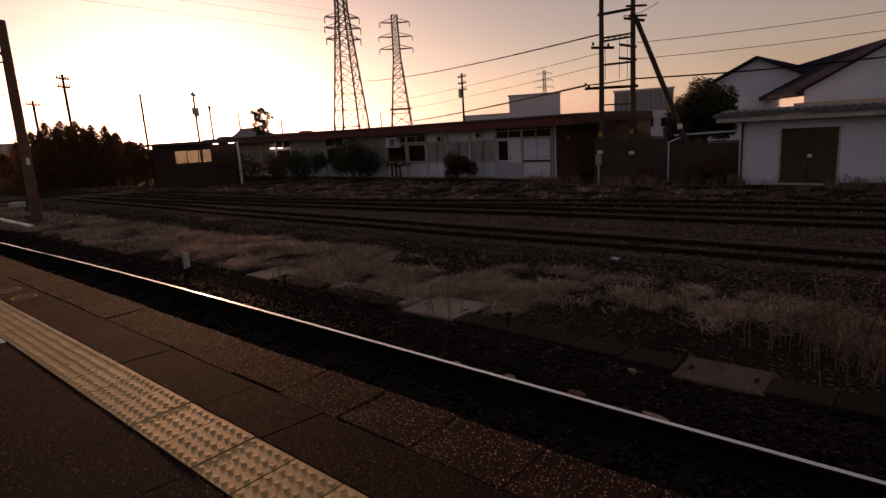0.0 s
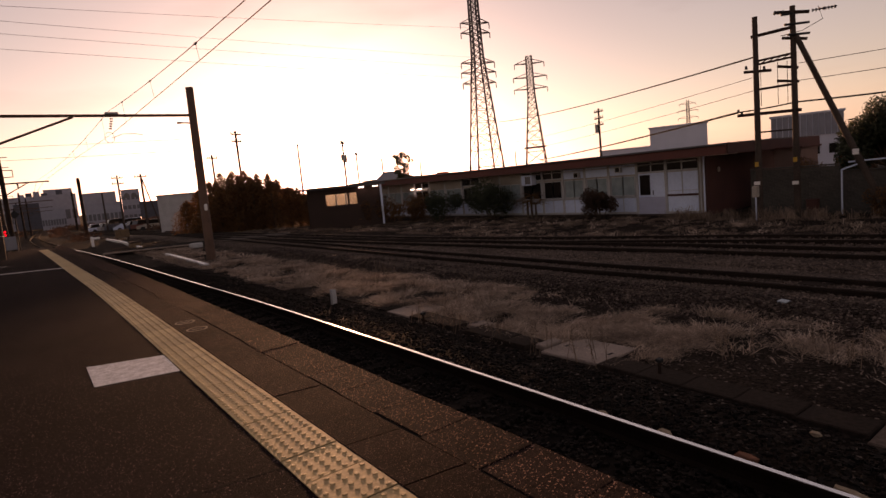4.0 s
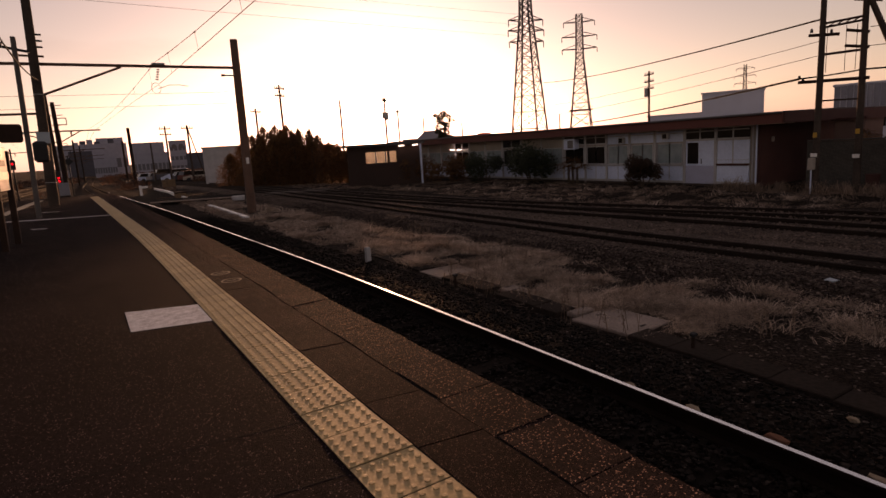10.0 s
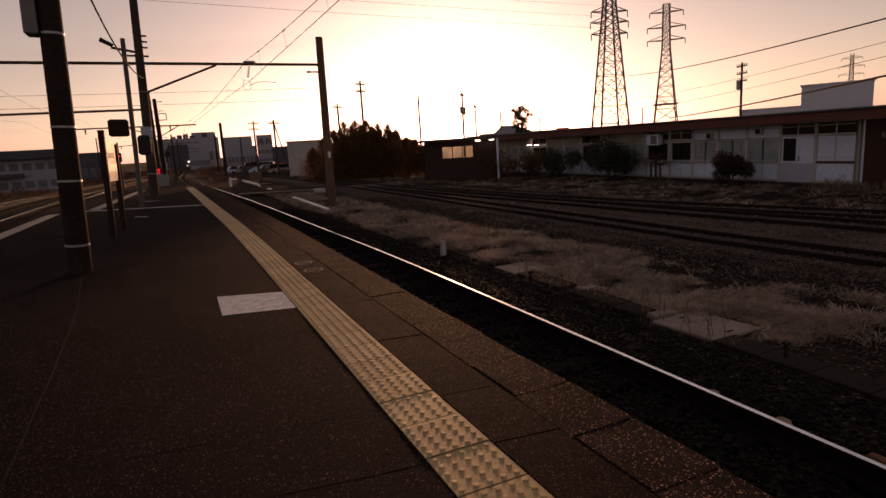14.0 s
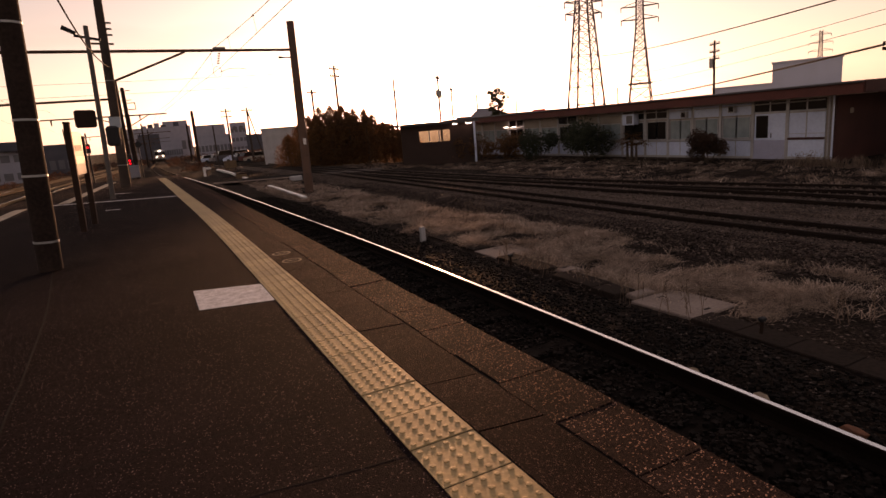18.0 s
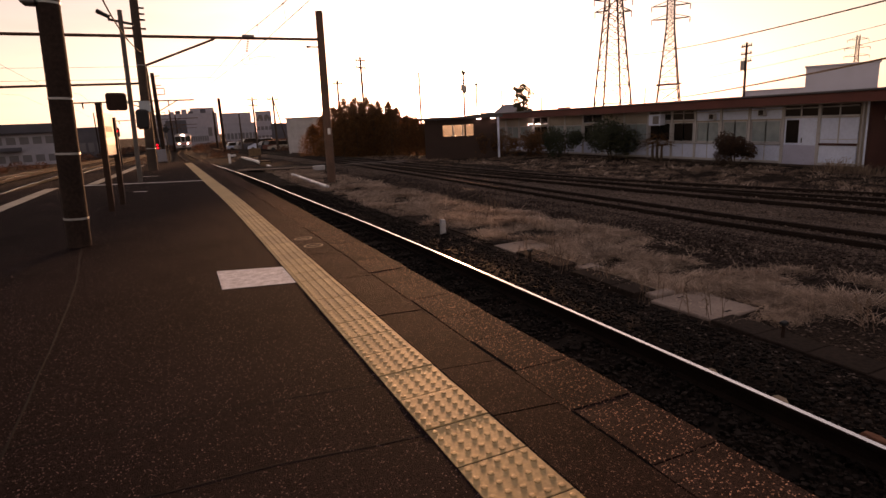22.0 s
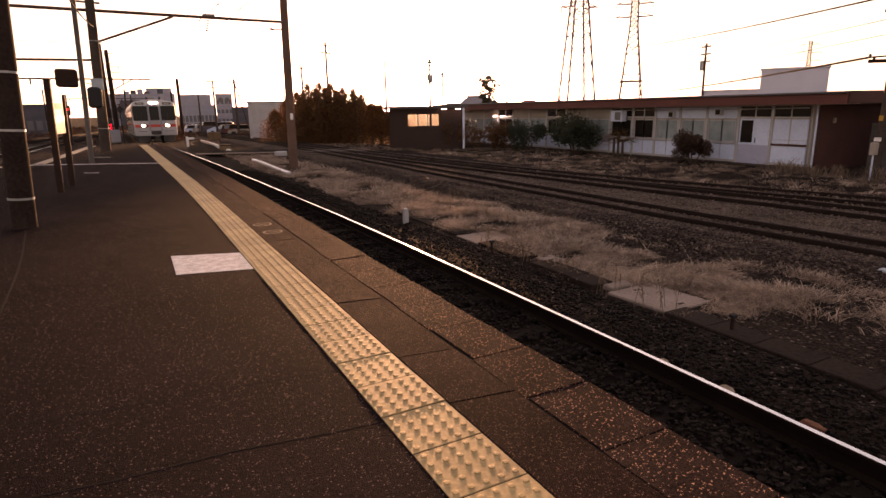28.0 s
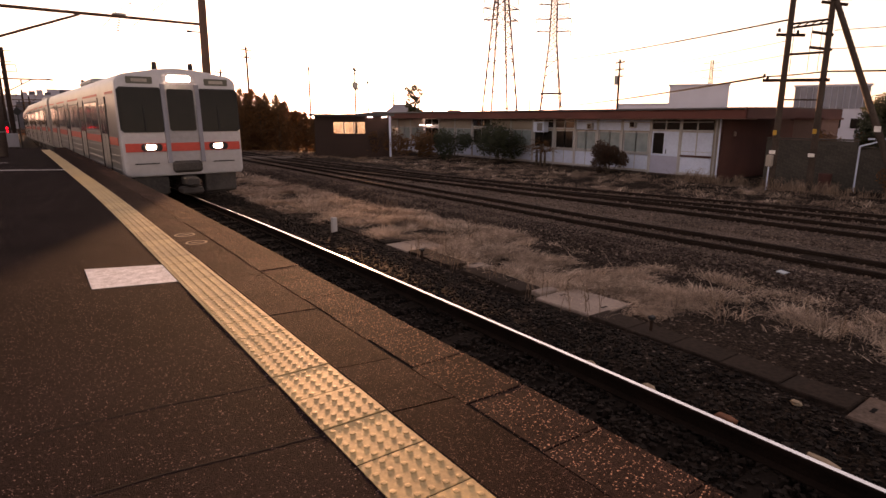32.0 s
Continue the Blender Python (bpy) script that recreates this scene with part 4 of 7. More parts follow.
def build_platform_furniture():
    gp = concrete_pole("lamp_post", "slim grey steel post with a mounted box on the platform", -2.70, 19.7, 0, 4.6, 0.065, 0.06, (), DULL_STEEL, lean=1.9)
    part("mirror_box", Shape().box(-0.60, -0.09, -0.1, 0.02, 1.97, 2.44, bevel=0.05), DARK_RUST, gp, "dark brown rounded box on a bracket")
    part("bracket", Shape().bar((-0.1, 0, 2.2), (0, 0, 2.2), 0.05), GALV, gp)
    part("speaker", Shape().box(0.08, 0.42, -0.12, 0.1, 1.45, 2.0, bevel=0.06), BLACK, gp, "black oval box")
    part("arm", Shape().bar((-0.3, 0, 4.35), (0.3, 0, 4.25), 0.06), BLACK, gp)
    part("cable_clamp", Shape().tube((-0.55, 0, 4.55), (-0.25, 0, 4.4), 0.06, 0.05, 8), BLACK, gp)
    sign = thing("station_sign", "white station name board between two rusty posts", "sign", pose(-2.86, 12.65, 0, 0, 2.0, -5.5))
    for y in (0, 1.05):
        part("post", Shape().box(-0.045, 0.045, y - 0.045, y + 0.045, -0.02, 1.80 if y == 0 else 1.62, bevel=0.008), DARK_RUST, sign)
    part("cap", Shape().box(-0.05, 0.05, -0.05, 0.05, 1.80, 1.84, bevel=0.008), DARK_RUST, sign)
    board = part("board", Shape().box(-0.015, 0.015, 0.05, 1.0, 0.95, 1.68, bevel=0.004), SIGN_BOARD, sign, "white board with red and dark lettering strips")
    for x in (-0.0185, 0.0165):
        part("lettering", Shape().box(x, x + 0.002, 0.08, 0.97, 1.14, 1.26), RED_SIGN, board, "red stripe")
        part("lettering", Shape().box(x, x + 0.002, 0.25, 0.8, 1.36, 1.46), BLACK, board, "dark strip of lettering")
    sig = thing("signal", "black railway signal with a lit red lens at the platform end", "signal", pose(-2.48, 38.0, -1.2))
    part("post", Shape().tube((0, 0, 0), (0, 0, 2.0), 0.06, 0.06, 8), BLACK, sig)
    part("head", Shape().box(-0.13, 0.13, -0.08, 0.12, 1.35, 2.3, bevel=0.04), BLACK, sig)
    part("lens", Shape().tube((0, -0.11, 1.78), (0, -0.08, 1.78), 0.06, 0.06, 12), RED_LAMP, sig, "lit red lens")
    part("lens", Shape().tube((0, -0.11, 1.94), (0, -0.08, 1.94), 0.06, 0.06, 12), RED_LAMP, sig, "lit red lens")
    fence = thing("end_fence", "low grey panel fence closing the end of the platform", "fence", pose(-2.42, 31.35, 0))
    part("panel", Shape().box(0.0, 0.40, -0.02, 0.02, 0.06, 0.62, bevel=0.01), GREY_PANEL, fence)
    for x in (0.02, 0.2, 0.38):
        part("post", Shape().tube((x, 0.03, -0.05), (x, 0.03, 0.74), 0.022, 0.022, 6), DULL_STEEL, fence)
    dia = thing("diamond_sign", "black diamond sign on a thin post beside the main track", "sign", pose(-2.05, 62.0, -1.15 + grade(62)))
    part("post", Shape().tube((0, 0, -0.1), (0, 0, 3.6), 0.05, 0.05, 8), BLACK, dia)
    part("plate", Shape().rings([[(0.0, q, 2.75), (0.36, q, 3.11), (0.0, q, 3.47), (-0.36, q, 3.11)] for q in (-0.07, -0.05)]), BLACK, dia)
    sg = thing("signal", "small signal with a red lens beyond the opposite track", "signal", pose(-5.9, 60, -1.2 + grade(60)))
    part("post", Shape().tube((0, 0, 0), (0, 0, 4.4), 0.07, 0.06, 8), BLACK, sg)
    part("head", Shape().box(-0.2, 0.2, -0.1, 0.1, 2.7, 3.5, bevel=0.05), BLACK, sg)
    part("lens", Shape().tube((0, -0.14, 3.2), (0, -0.1, 3.2), 0.09, 0.09, 10), RED_LAMP, sg)
    # twisted cable from the near pole to the slim post
    s = Shape()
    pts = []
    for i in range(41):
        k = i / 40
        pts.append((-3.05 + 0.75 * k, 4 + 21.3 * k, 6.4 - 2.2 * k - 1.2 * math.sin(math.pi * k)))
    s.path(pts, 0.018, 5)
    single("cable", s, WIRE, "thick sagging black cable strung between the platform poles", "cable")


build_platform_furniture()


# ---- long low building ----
def build_building():
    b = thing("station_building", "long low red-brown railway building with white panelled front", "building", pose(21.0, 13.9, -1.25))
    L, H = 29.0, 2.45
    part("wall", Shape().box(0.12, 7.0, 0.0, 0.15, 0, 2.75), RED_BROWN, b, "red-brown painted end wall")
    part("wall", Shape().box(0.12, 7.0, L - 0.15, L, 0, 2.75), RED_BROWN, b, "red-brown end wall")
    part("wall", Shape().box(6.9, 7.0, 0.15, L - 0.15, 0, 2.75), RED_BROWN, b, "red-brown rear wall")
    part("front_wall", Shape().box(0.10, 0.18, 0.15, L - 0.15, 0, 2.75), CREAM_WALL, b, "cream boarded front wall")
    # roof: low pitch, deep red fascia
    prof = [(-0.75, 2.48), (-0.75, 2.86), (-0.70, 2.89), (3.2, 2.92), (7.6, 2.88), (7.6, 2.62), (3.2, 2.62), (0.1, 2.48)]
    part("roof", Shape().rings([[(x, y, z) for x, z in prof] for y in (-1.3, L + 0.8)]), ROOF_DARK, b, "dark low-pitched sheet roof")
    part("fascia", Shape().box(-0.80, -0.752, -1.3, L + 0.8, 2.46, 2.86), RED_FASCIA, b, "red-brown fascia board")
    # gable end takes a darker red-brown than the front, as painted shade
    part("fascia", Shape().box(-0.752, 7.5, -1.352, -1.302, 2.46, 2.86), RED_BROWN, b, "red-brown gable fascia, coloured darker for its shaded side")
    part("soffit", Shape().box(-0.75, 0.10, -1.3, L, 2.44, 2.475), CREAM_WALL, b, "pale soffit")
    pipe = part("downpipe", Shape().tube((-0.02, 0.06, 0), (-0.02, 0.06, 2.45), 0.035, 0.035, 8), WHITE_WALL, b, "thin pale downpipe")
    part("downpipe", Shape().tube((0.03, 0.24, 0), (0.03, 0.24, 2.45), 0.03, 0.03, 8), POST_PAINT, b, "thin pale downpipe")

    def bay(y0, y1, kind):
        """One bay of the front between posts, from y0 to y1."""
        part("post", Shape().box(0.0, 0.10, y1 - 0.06, y1 + 0.06, 0, 2.45, bevel=0.01), POST_PAINT, b)
        y1, w = y1 - 0.06, (y1 - 0.12 - y0)
        y0 = y0 + 0.06
        mid = (y0 + y1) / 2
        if kind == "door":
            top = part("transom", Shape().box(0.06, 0.095, y0, y1, 2.0, 2.4), DARK_GLASS, b, "dark transom glass")
            part("bar", Shape().box(0.02, 0.06, mid - 0.02, mid + 0.02, 2.0, 2.4), FRAME_ALU, top)
            part("bar", Shape().box(0.02, 0.06, y0, y1, 1.92, 2.0), FRAME_ALU, top)
            d = part("sliding_door", Shape().box(0.03, 0.07, y0, mid, 0.1, 1.92, bevel=0.01), WHITE_WALL, b, "white sliding door")
            d2 = part("sliding_door", Shape().box(0.06, 0.095, mid, y1, 0.1, 1.92, bevel=0.01), WHITE_WALL, b, "white sliding door with a dark pane")
            part("pane", Shape().box(0.05, 0.062, mid + 0.08, y1 - 0.08, 0.95, 1.85), DARK_GLASS, d2)
            part("panel", Shape().box(0.012, 0.03, y0, mid - 0.01, 0.1, 0.86, bevel=0.004), LAVENDER, d, "blue-grey lower panel")
            part("panel", Shape().box(0.04, 0.058, mid + 0.01, y1, 0.1, 0.86, bevel=0.004), LAVENDER, d2, "blue-grey lower panel")
            part("rail", Shape().box(0.035, 0.06, mid + 0.03, y1, 0.88, 0.94), WHITE_WALL, d2)
            part("handle", Shape().box(0.01, 0.03, mid - 0.1, mid - 0.07, 0.95, 1.15), BLACK, d)
            return
        if kind in ("big", "dark"):
            top = part("transom", Shape().box(0.06, 0.095, y0, y1, 2.0, 2.4), DARK_GLASS, b, "dark transom glass")
            part("bar", Shape().box(0.02, 0.06, mid - 0.02, mid + 0.02, 2.0, 2.4), FRAME_ALU, top)
            part("bar", Shape().box(0.02, 0.06, y0, y1, 1.94, 2.0), FRAME_ALU, top)
        if kind == "big":
            w1 = part("window", Shape().box(0.05, 0.09, y0, mid, 0.95, 1.92, bevel=0.008), WHITE_WALL, b, "window covered with white board")
            w2 = part("window", Shape().box(0.05, 0.09, mid, y1, 0.95, 1.92, bevel=0.008), WHITE_WALL, b, "window covered with white board")
            part("frame", Shape().box(0.03, 0.05, mid - 0.02, mid + 0.02, 0.95, 1.92), FRAME_ALU, w1)
            part("sill", Shape().box(-0.02, 0.05, y0, y1, 0.87, 0.95, bevel=0.01), RED_BROWN, b, "reddish sill rail")
            part("panel", Shape().box(0.03, 0.09, y0, y1, 0.2, 0.86, bevel=0.008), WHITE_WALL, b, "white lower panel")
            part("sill", Shape().box(-0.03, 0.09, y0, y1, 0.11, 0.19, bevel=0.01), POST_PAINT, b, "pale lower sill")
            for w0, q0, q1 in ((w1, y0, mid - 0.03), (w2, mid + 0.03, y1)):
                part("glazing_bar", Shape().box(0.035, 0.05, q0, q1, 1.09, 1.105), FRAME_ALU, w0)
                part("frame", Shape().box(0.03, 0.05, q0, q1, 1.895, 1.92), FRAME_ALU, w0)
        else:
            if kind != "dark":
                part("panel", Shape().box(0.04, 0.09, y0, y1, 1.92, 2.4, bevel=0.008), WHITE_WALL if kind == "win" else CREAM_WALL, b, "pale upper panel")
            glass = DARK_GLASS if kind == "dark" else TEAL_REFLECT_GLASS
            w1 = part("window", Shape().box(0.06, 0.09, y0 + 0.04, mid, 0.98, 1.82), glass, b, "sliding window pane")
            w2 = part("window", Shape().box(0.07, 0.095, mid, y1 - 0.04, 0.98, 1.82), glass, b, "sliding window pane")
            for w0, q0, q1 in ((w1, y0 + 0.04, mid + 0.02), (w2, mid - 0.02, y1 - 0.04)):
                f = Shape()
                f.box(0.03, 0.06, q0, q0 + 0.04, 0.95, 1.86).box(0.03, 0.06, q1 - 0.04, q1, 0.95, 1.86).box(0.03, 0.06, q0 + 0.04, q1 - 0.04, 0.95, 0.99).box(0.03, 0.06, q0 + 0.04, q1 - 0.04, 1.82, 1.86)
                part("frame", f, FRAME_ALU, w0)
            part("sill", Shape().box(-0.02, 0.06, y0, y1, 0.86, 0.94, bevel=0.01), FRAME_ALU, b)
            part("panel", Shape().box(0.04, 0.09, y0, y1, 0.2, 0.85, bevel=0.008), WHITE_WALL, b, "white lower panel")
            part("sill", Shape().box(-0.03, 0.09, y0, y1, 0.11, 0.19, bevel=0.01), POST_PAINT, b, "pale lower sill")
            part("batten", Shape().box(0.025, 0.04, mid - 0.012, mid + 0.012, 0.2, 0.85), POST_PAINT, b)

    for y0, y1, k in ((0.32, 1.82, "big"), (1.82, 3.3, "door"), (3.3, 4.85, "win"), (4.85, 6.3, "win"), (6.3, 7.75, "win"), (7.75, 9.2, "dark"), (9.2, 10.8, "dark"), (10.8, 12.6, "cream"), (12.6, 14.4, "cream"),
                      (14.4, 16.2, "dark"), (16.2, 18, "cream"), (18, 19.8, "cream"), (19.8, 21.6, "dark"), (21.6, 23.4, "cream"), (23.4, 25.2, "cream"), (25.2, 27, "cream")):
        bay(y0, y1, k)
    part("base", Shape().box(0.0, 0.10, 0.15, L, 0, 0.1), CONCRETE, b, "concrete base")
    part("soffit_pipe", Shape().tube((-0.06, 0.35, 2.33), (-0.06, 3.4, 2.30), 0.024, 0.024, 8), POST_PAINT, b, "thin pale pipe under the eaves")
    part("soffit_pipe", Shape().tube((-0.06, 3.4, 2.30), (-0.06, 12.0, 2.30), 0.016, 0.016, 8), POST_PAINT, b, "thin pale pipe under the eaves")
    part("gutter", Shape().tube((-0.84, -1.3, 2.84), (-0.84, L + 0.8, 2.84), 0.04, 0.04, 8), ROOF_DARK, b, "dark roof gutter")
    part("wall_lamp", Shape().box(0.9, 1.02, -0.08, 0.0, 1.75, 1.95, bevel=0.02), CREAM_WALL, b, "small pale box on the end wall")
    for y, z in ((4.2, 2.05), (6.7, 1.95)):
        v = part("vent_hood", Shape().box(-0.16, 0.04, y - 0.15, y + 0.15, z, z + 0.28, bevel=0.02), FRAME_ALU, b, "small metal fan hood")
        part("grille", Shape().box(-0.165, -0.16, y - 0.11, y + 0.11, z + 0.04, z + 0.24), DARK_GLASS, v)
    for q in (20.4, 21.3):
        part("lamp_tube", Shape().box(-0.30, -0.22, q, q + 0.4, 1.98, 2.03), TUBE_LAMP, b, "lit fluorescent tube under the eaves")
    ac = part("air_conditioner", Shape().box(-0.35, 0.0, 9.6, 10.4, 1.75, 2.3, bevel=0.02), WHITE_WALL, b, "white outdoor air conditioner unit")
    part("grille", Shape().box(-0.36, -0.352, 9.7, 10.1, 1.82, 2.22), TRAIN_GREY, ac)


build_building()


# ---- yard edge: paired poles, block wall, store, houses ----
def build_hpole():
    h = thing("paired_utility_pole", "pair of tall weathered utility poles joined by crossarms", "utility pole", pose(19.35, 11.0, -1.25))
    part("pole", Shape().tube((0, 0, -0.2), (0.02, 0, 7.0), 0.115, 0.085, 14), POLE_CONCRETE, h, smooth=True)
    part("pole", Shape().tube((0.6, -1.0, -0.2), (0.62, -0.95, 7.15), 0.115, 0.085, 14), POLE_CONCRETE, h, smooth=True)
    part("strut", Shape().tube((0.62, -1.05, 6.15), (0.98, -3.55, -0.1), 0.085, 0.11, 12), POLE_CONCRETE, h, "slanting strut pole", smooth=True)
    part("strut_plate", Shape().box(0.72, 0.74, -2.78, -2.60, 2.06, 2.24), WHITE_SIGN, h, "small white plate")
    for p0, p1, w in (((0, 0.14, 6.36), (0.62, -0.95, 6.47), 0.09), ((0, 0.06, 5.40), (0.62, -1.05, 5.50), 0.06), ((0, 0.06, 5.52), (0.62, -1.05, 5.62), 0.06), ((0, 0.0, 4.56), (0.62, -1.0, 4.60), 0.07), ((-0.05, 0.66, 3.76), (0.64, -1.17, 3.71), 0.10), ((0, 0.0, 3.10), (0.62, -1.0, 3.08), 0.05),
                      ((-0.1, 0.36, 5.22), (0.14, -0.45, 5.14), 0.09), ((0.48, -0.42, 7.06), (0.72, -1.42, 6.85), 0.10), ((0.5, -0.66, 6.17), (0.7, -1.36, 6.0), 0.09), ((0.52, -0.48, 5.27), (0.66, -1.08, 5.12), 0.09), ((0.52, -0.46, 4.79), (0.66, -1.10, 4.66), 0.09)):
        part("crossarm", Shape().bar(p0, p1, w), DARK_RUST, h)
    for k in range(6):
        q = k / 6
        part("lattice_bar", Shape().bar((0.62 * q, 0.06 - 1.11 * q, 5.41 + 0.1 * q), (0.62 * (q + 0.16), 0.06 - 1.11 * (q + 0.16), 5.53 + 0.1 * q), 0.03), DARK_RUST, h)
    for k, (dy, z) in enumerate(((0.62, 3.98), (0.5, 3.9), (0.3, 5.42), (-0.3, 5.30))):
        part("insulator", Shape().tube((-0.05, dy, z - 0.12), (-0.05, dy, z), 0.05, 0.035, 8), BLACK, h)
    for dy, dx in ((-0.12, 0.08), (-0.55, 0.36), (-0.8, 0.5)):
        part("drop_wire", Shape().tube((dx, dy, 5.4), (dx, dy, 4.0), 0.010, 0.010, 4), WIRE, h)
    for i in range(3):
        part("insulator", Shape().tube((0.35, -0.7 - 0.1 * i, 6.9 - 0.35 * i), (0.9, -1.35, 6.9 - 0.35 * i), 0.045, 0.04, 8), BLACK, h)
    for k, (x, y, z, l) in enumerate(((0.3, -0.5, 7.0, 0.3), (0.72, -1.5, 6.86, 0.35), (0.78, -1.85, 6.84, 0.3))):
        ins = Shape()
        for j in range(4):
            ins.tube((x + 0.05 * j, y - l * j / 4, z), (x + 0.05 * j + 0.02, y - l * j / 4 - 0.04, z), 0.06, 0.045, 8)
        ins.tube((x, y, z), (x + 0.15, y - l, z), 0.02, 0.02, 5)
        part("insulator", ins, BLACK, h, "dark ribbed insulator")
    for z0, z1 in ((7.0, 6.3),):
        part("jumper", Shape().path([(0.95, -1.6, z0), (0.9, -1.75, (z0 + z1) / 2 - 0.1), (0.7, -1.2, z1), (0.5, -0.6, z1 - 0.05)], 0.012, 5), WIRE, h)
    part("meter_box", Shape().box(-0.28, -0.1, -0.05, 0.13, 0.85, 1.25, bevel=0.02), CREAM_WALL, h, "small pale meter box")
    part("conduit", Shape().tube((-0.19, 0.04, 0), (-0.19, 0.04, 0.85), 0.025, 0.025, 6), WHITE_WALL, h)
    part("warning_band", Shape().box(-0.15, -0.13, -0.06, 0.06, 1.92, 2.08), YELLOW_SIGN, h, "yellow warning plate")
    part("warning_band", Shape().box(0.45, 0.47, -1.06, -0.94, 1.97, 2.13), YELLOW_SIGN, h, "yellow warning plate")
    part("number_plate", Shape().box(-0.16, -0.14, -0.1, 0.1, 1.28, 1.4), WHITE_SIGN, h)
    part("number_plate", Shape().box(0.44, 0.46, -1.1, -0.9, 1.2, 1.32), WHITE_SIGN, h)

    def wire(a, c, sag, r, label):
        pts = []
        for i in range(25):
            k = i / 24
            pts.append(tuple(Vector(a).lerp(Vector(c), k) - Vector((0, 0, sag * 4 * k * (1 - k)))))
        single("overhead_wire", Shape().path(pts, r, 4), WIRE, label, "wire")
    wire((19.34, 11.06, 4.42), (50, 58, 7.95), 0.35, 0.03, "twisted overhead cable running to a distant pole")
    wire((19.3, 11.6, 2.63), (44, 45.3, 2.35), 0.12, 0.038, "thick low overhead cable above the roof")
    wire((20.0, 10.02, 2.74), (22.70, 0.44, 2.83), 0.12, 0.03, "thick overhead cable to the houses")
    wire((19.3, 11.6, 2.63), (20.0, 10.02, 2.74), 0.02, 0.025, "thick overhead cable slung between the paired poles")
    wire((20.0, 9.9, 3.44), (29.5, 1.13, 4.30), 0.1, 0.012, "thin overhead wire near the poles")
    wire((19.35, 11.06, 3.75), (50, 58, 5.1), 0.3, 0.010, "thin overhead wire near the poles")
    wire((19.35, 11.06, 3.30), (50, 58, 3.9), 0.3, 0.010, "thin overhead wire near the poles")
    wire((20.0, 9.9, 4.01), (29.5, 1.20, 5.05), 0.1, 0.012, "thin overhead wire near the poles")


build_hpole()


def build_block_wall():
    w = thing("wall_block", "weathered grey concrete block wall", "wall", pose(21.4, 5.9, -1.25), kind="structure")
    for run, (y0, y1, h) in enumerate(((3.35, 6.4, 1.72), (0.75, 3.35, 1.48))):
        part("core", Shape().box(0.02, 0.10, y0, y1, 0, h - 0.02), BLOCK_WALL, w, "recessed joints")
        m = Shape().box(0.012, 0.11, 0.002, 0.388, 0.002, 0.193, bevel=0.004).mesh("block", BLOCK_WALL)
        for r in range(int(h / 0.195)):
            y = y0 + (0.195 if r % 2 else 0)
            while y + 0.39 <= y1 + 0.01:
                part("block", m, None, w, at=pose(0, y, r * 0.195))
                y += 0.39
        part("coping", Shape().box(-0.02, 0.14, y0, y1, h, h + 0.05, bevel=0.01), BLOCK_WALL, w)
    p = thing("standpipe", "bent pale water pipe in front of the block wall", "pipe", pose(21.2, 9.1, -1.25))
    part("riser", Shape().tube((0, 0, 0), (0, 0, 1.55), 0.03, 0.03, 8), WHITE_WALL, p)
    part("elbow", Shape().tube((0, 0, 1.55), (0, -0.5, 1.72), 0.03, 0.03, 8), WHITE_WALL, p)
    part("run", Shape().path([(0.02, -0.2, 1.8), (0.02, -2.0, 1.86), (0.02, -6.0, 1.98)], 0.03, 8), WHITE_WALL, p, "pale pipe running along the wall top")
    part("valve", Shape().tube((0, -0.42, 1.55), (0, -0.42, 1.85), 0.02, 0.02, 6), BLACK, p)


def gable_house(name, label, x, y, w, d, h, ridge, wall, roof, over=0.5, turn=0.0):
    """A house whose gable end faces -x, with a pitched roof, ridge running along x."""
    t = thing(name, label, "house", pose(x, y, -1.25, 0, 0, turn))
    prof = [(0, 0), (w, 0), (w, h), (w / 2, h + ridge), (0, h)]
    part("wall", Shape().rings([[(xx, yy, zz) for yy, zz in prof] for xx in (0, d)]), wall, t)
    k = ridge / (w / 2)
    for s, lab in ((0, "slope"), (1, "slope")):
        a, c = (-over, w / 2) if s == 0 else (w / 2, w + over)
        za, zc = (h - over * k, h + ridge) if s == 0 else (h + ridge, h - over * k)
        part("roof", Shape().rings([[(xx, a, za + 0.02), (xx, c, zc + 0.02), (xx, c, zc + 0.16), (xx, a, za + 0.16)] for xx in (-over, d + over)]), roof, t, "tiled roof slope")
    return t


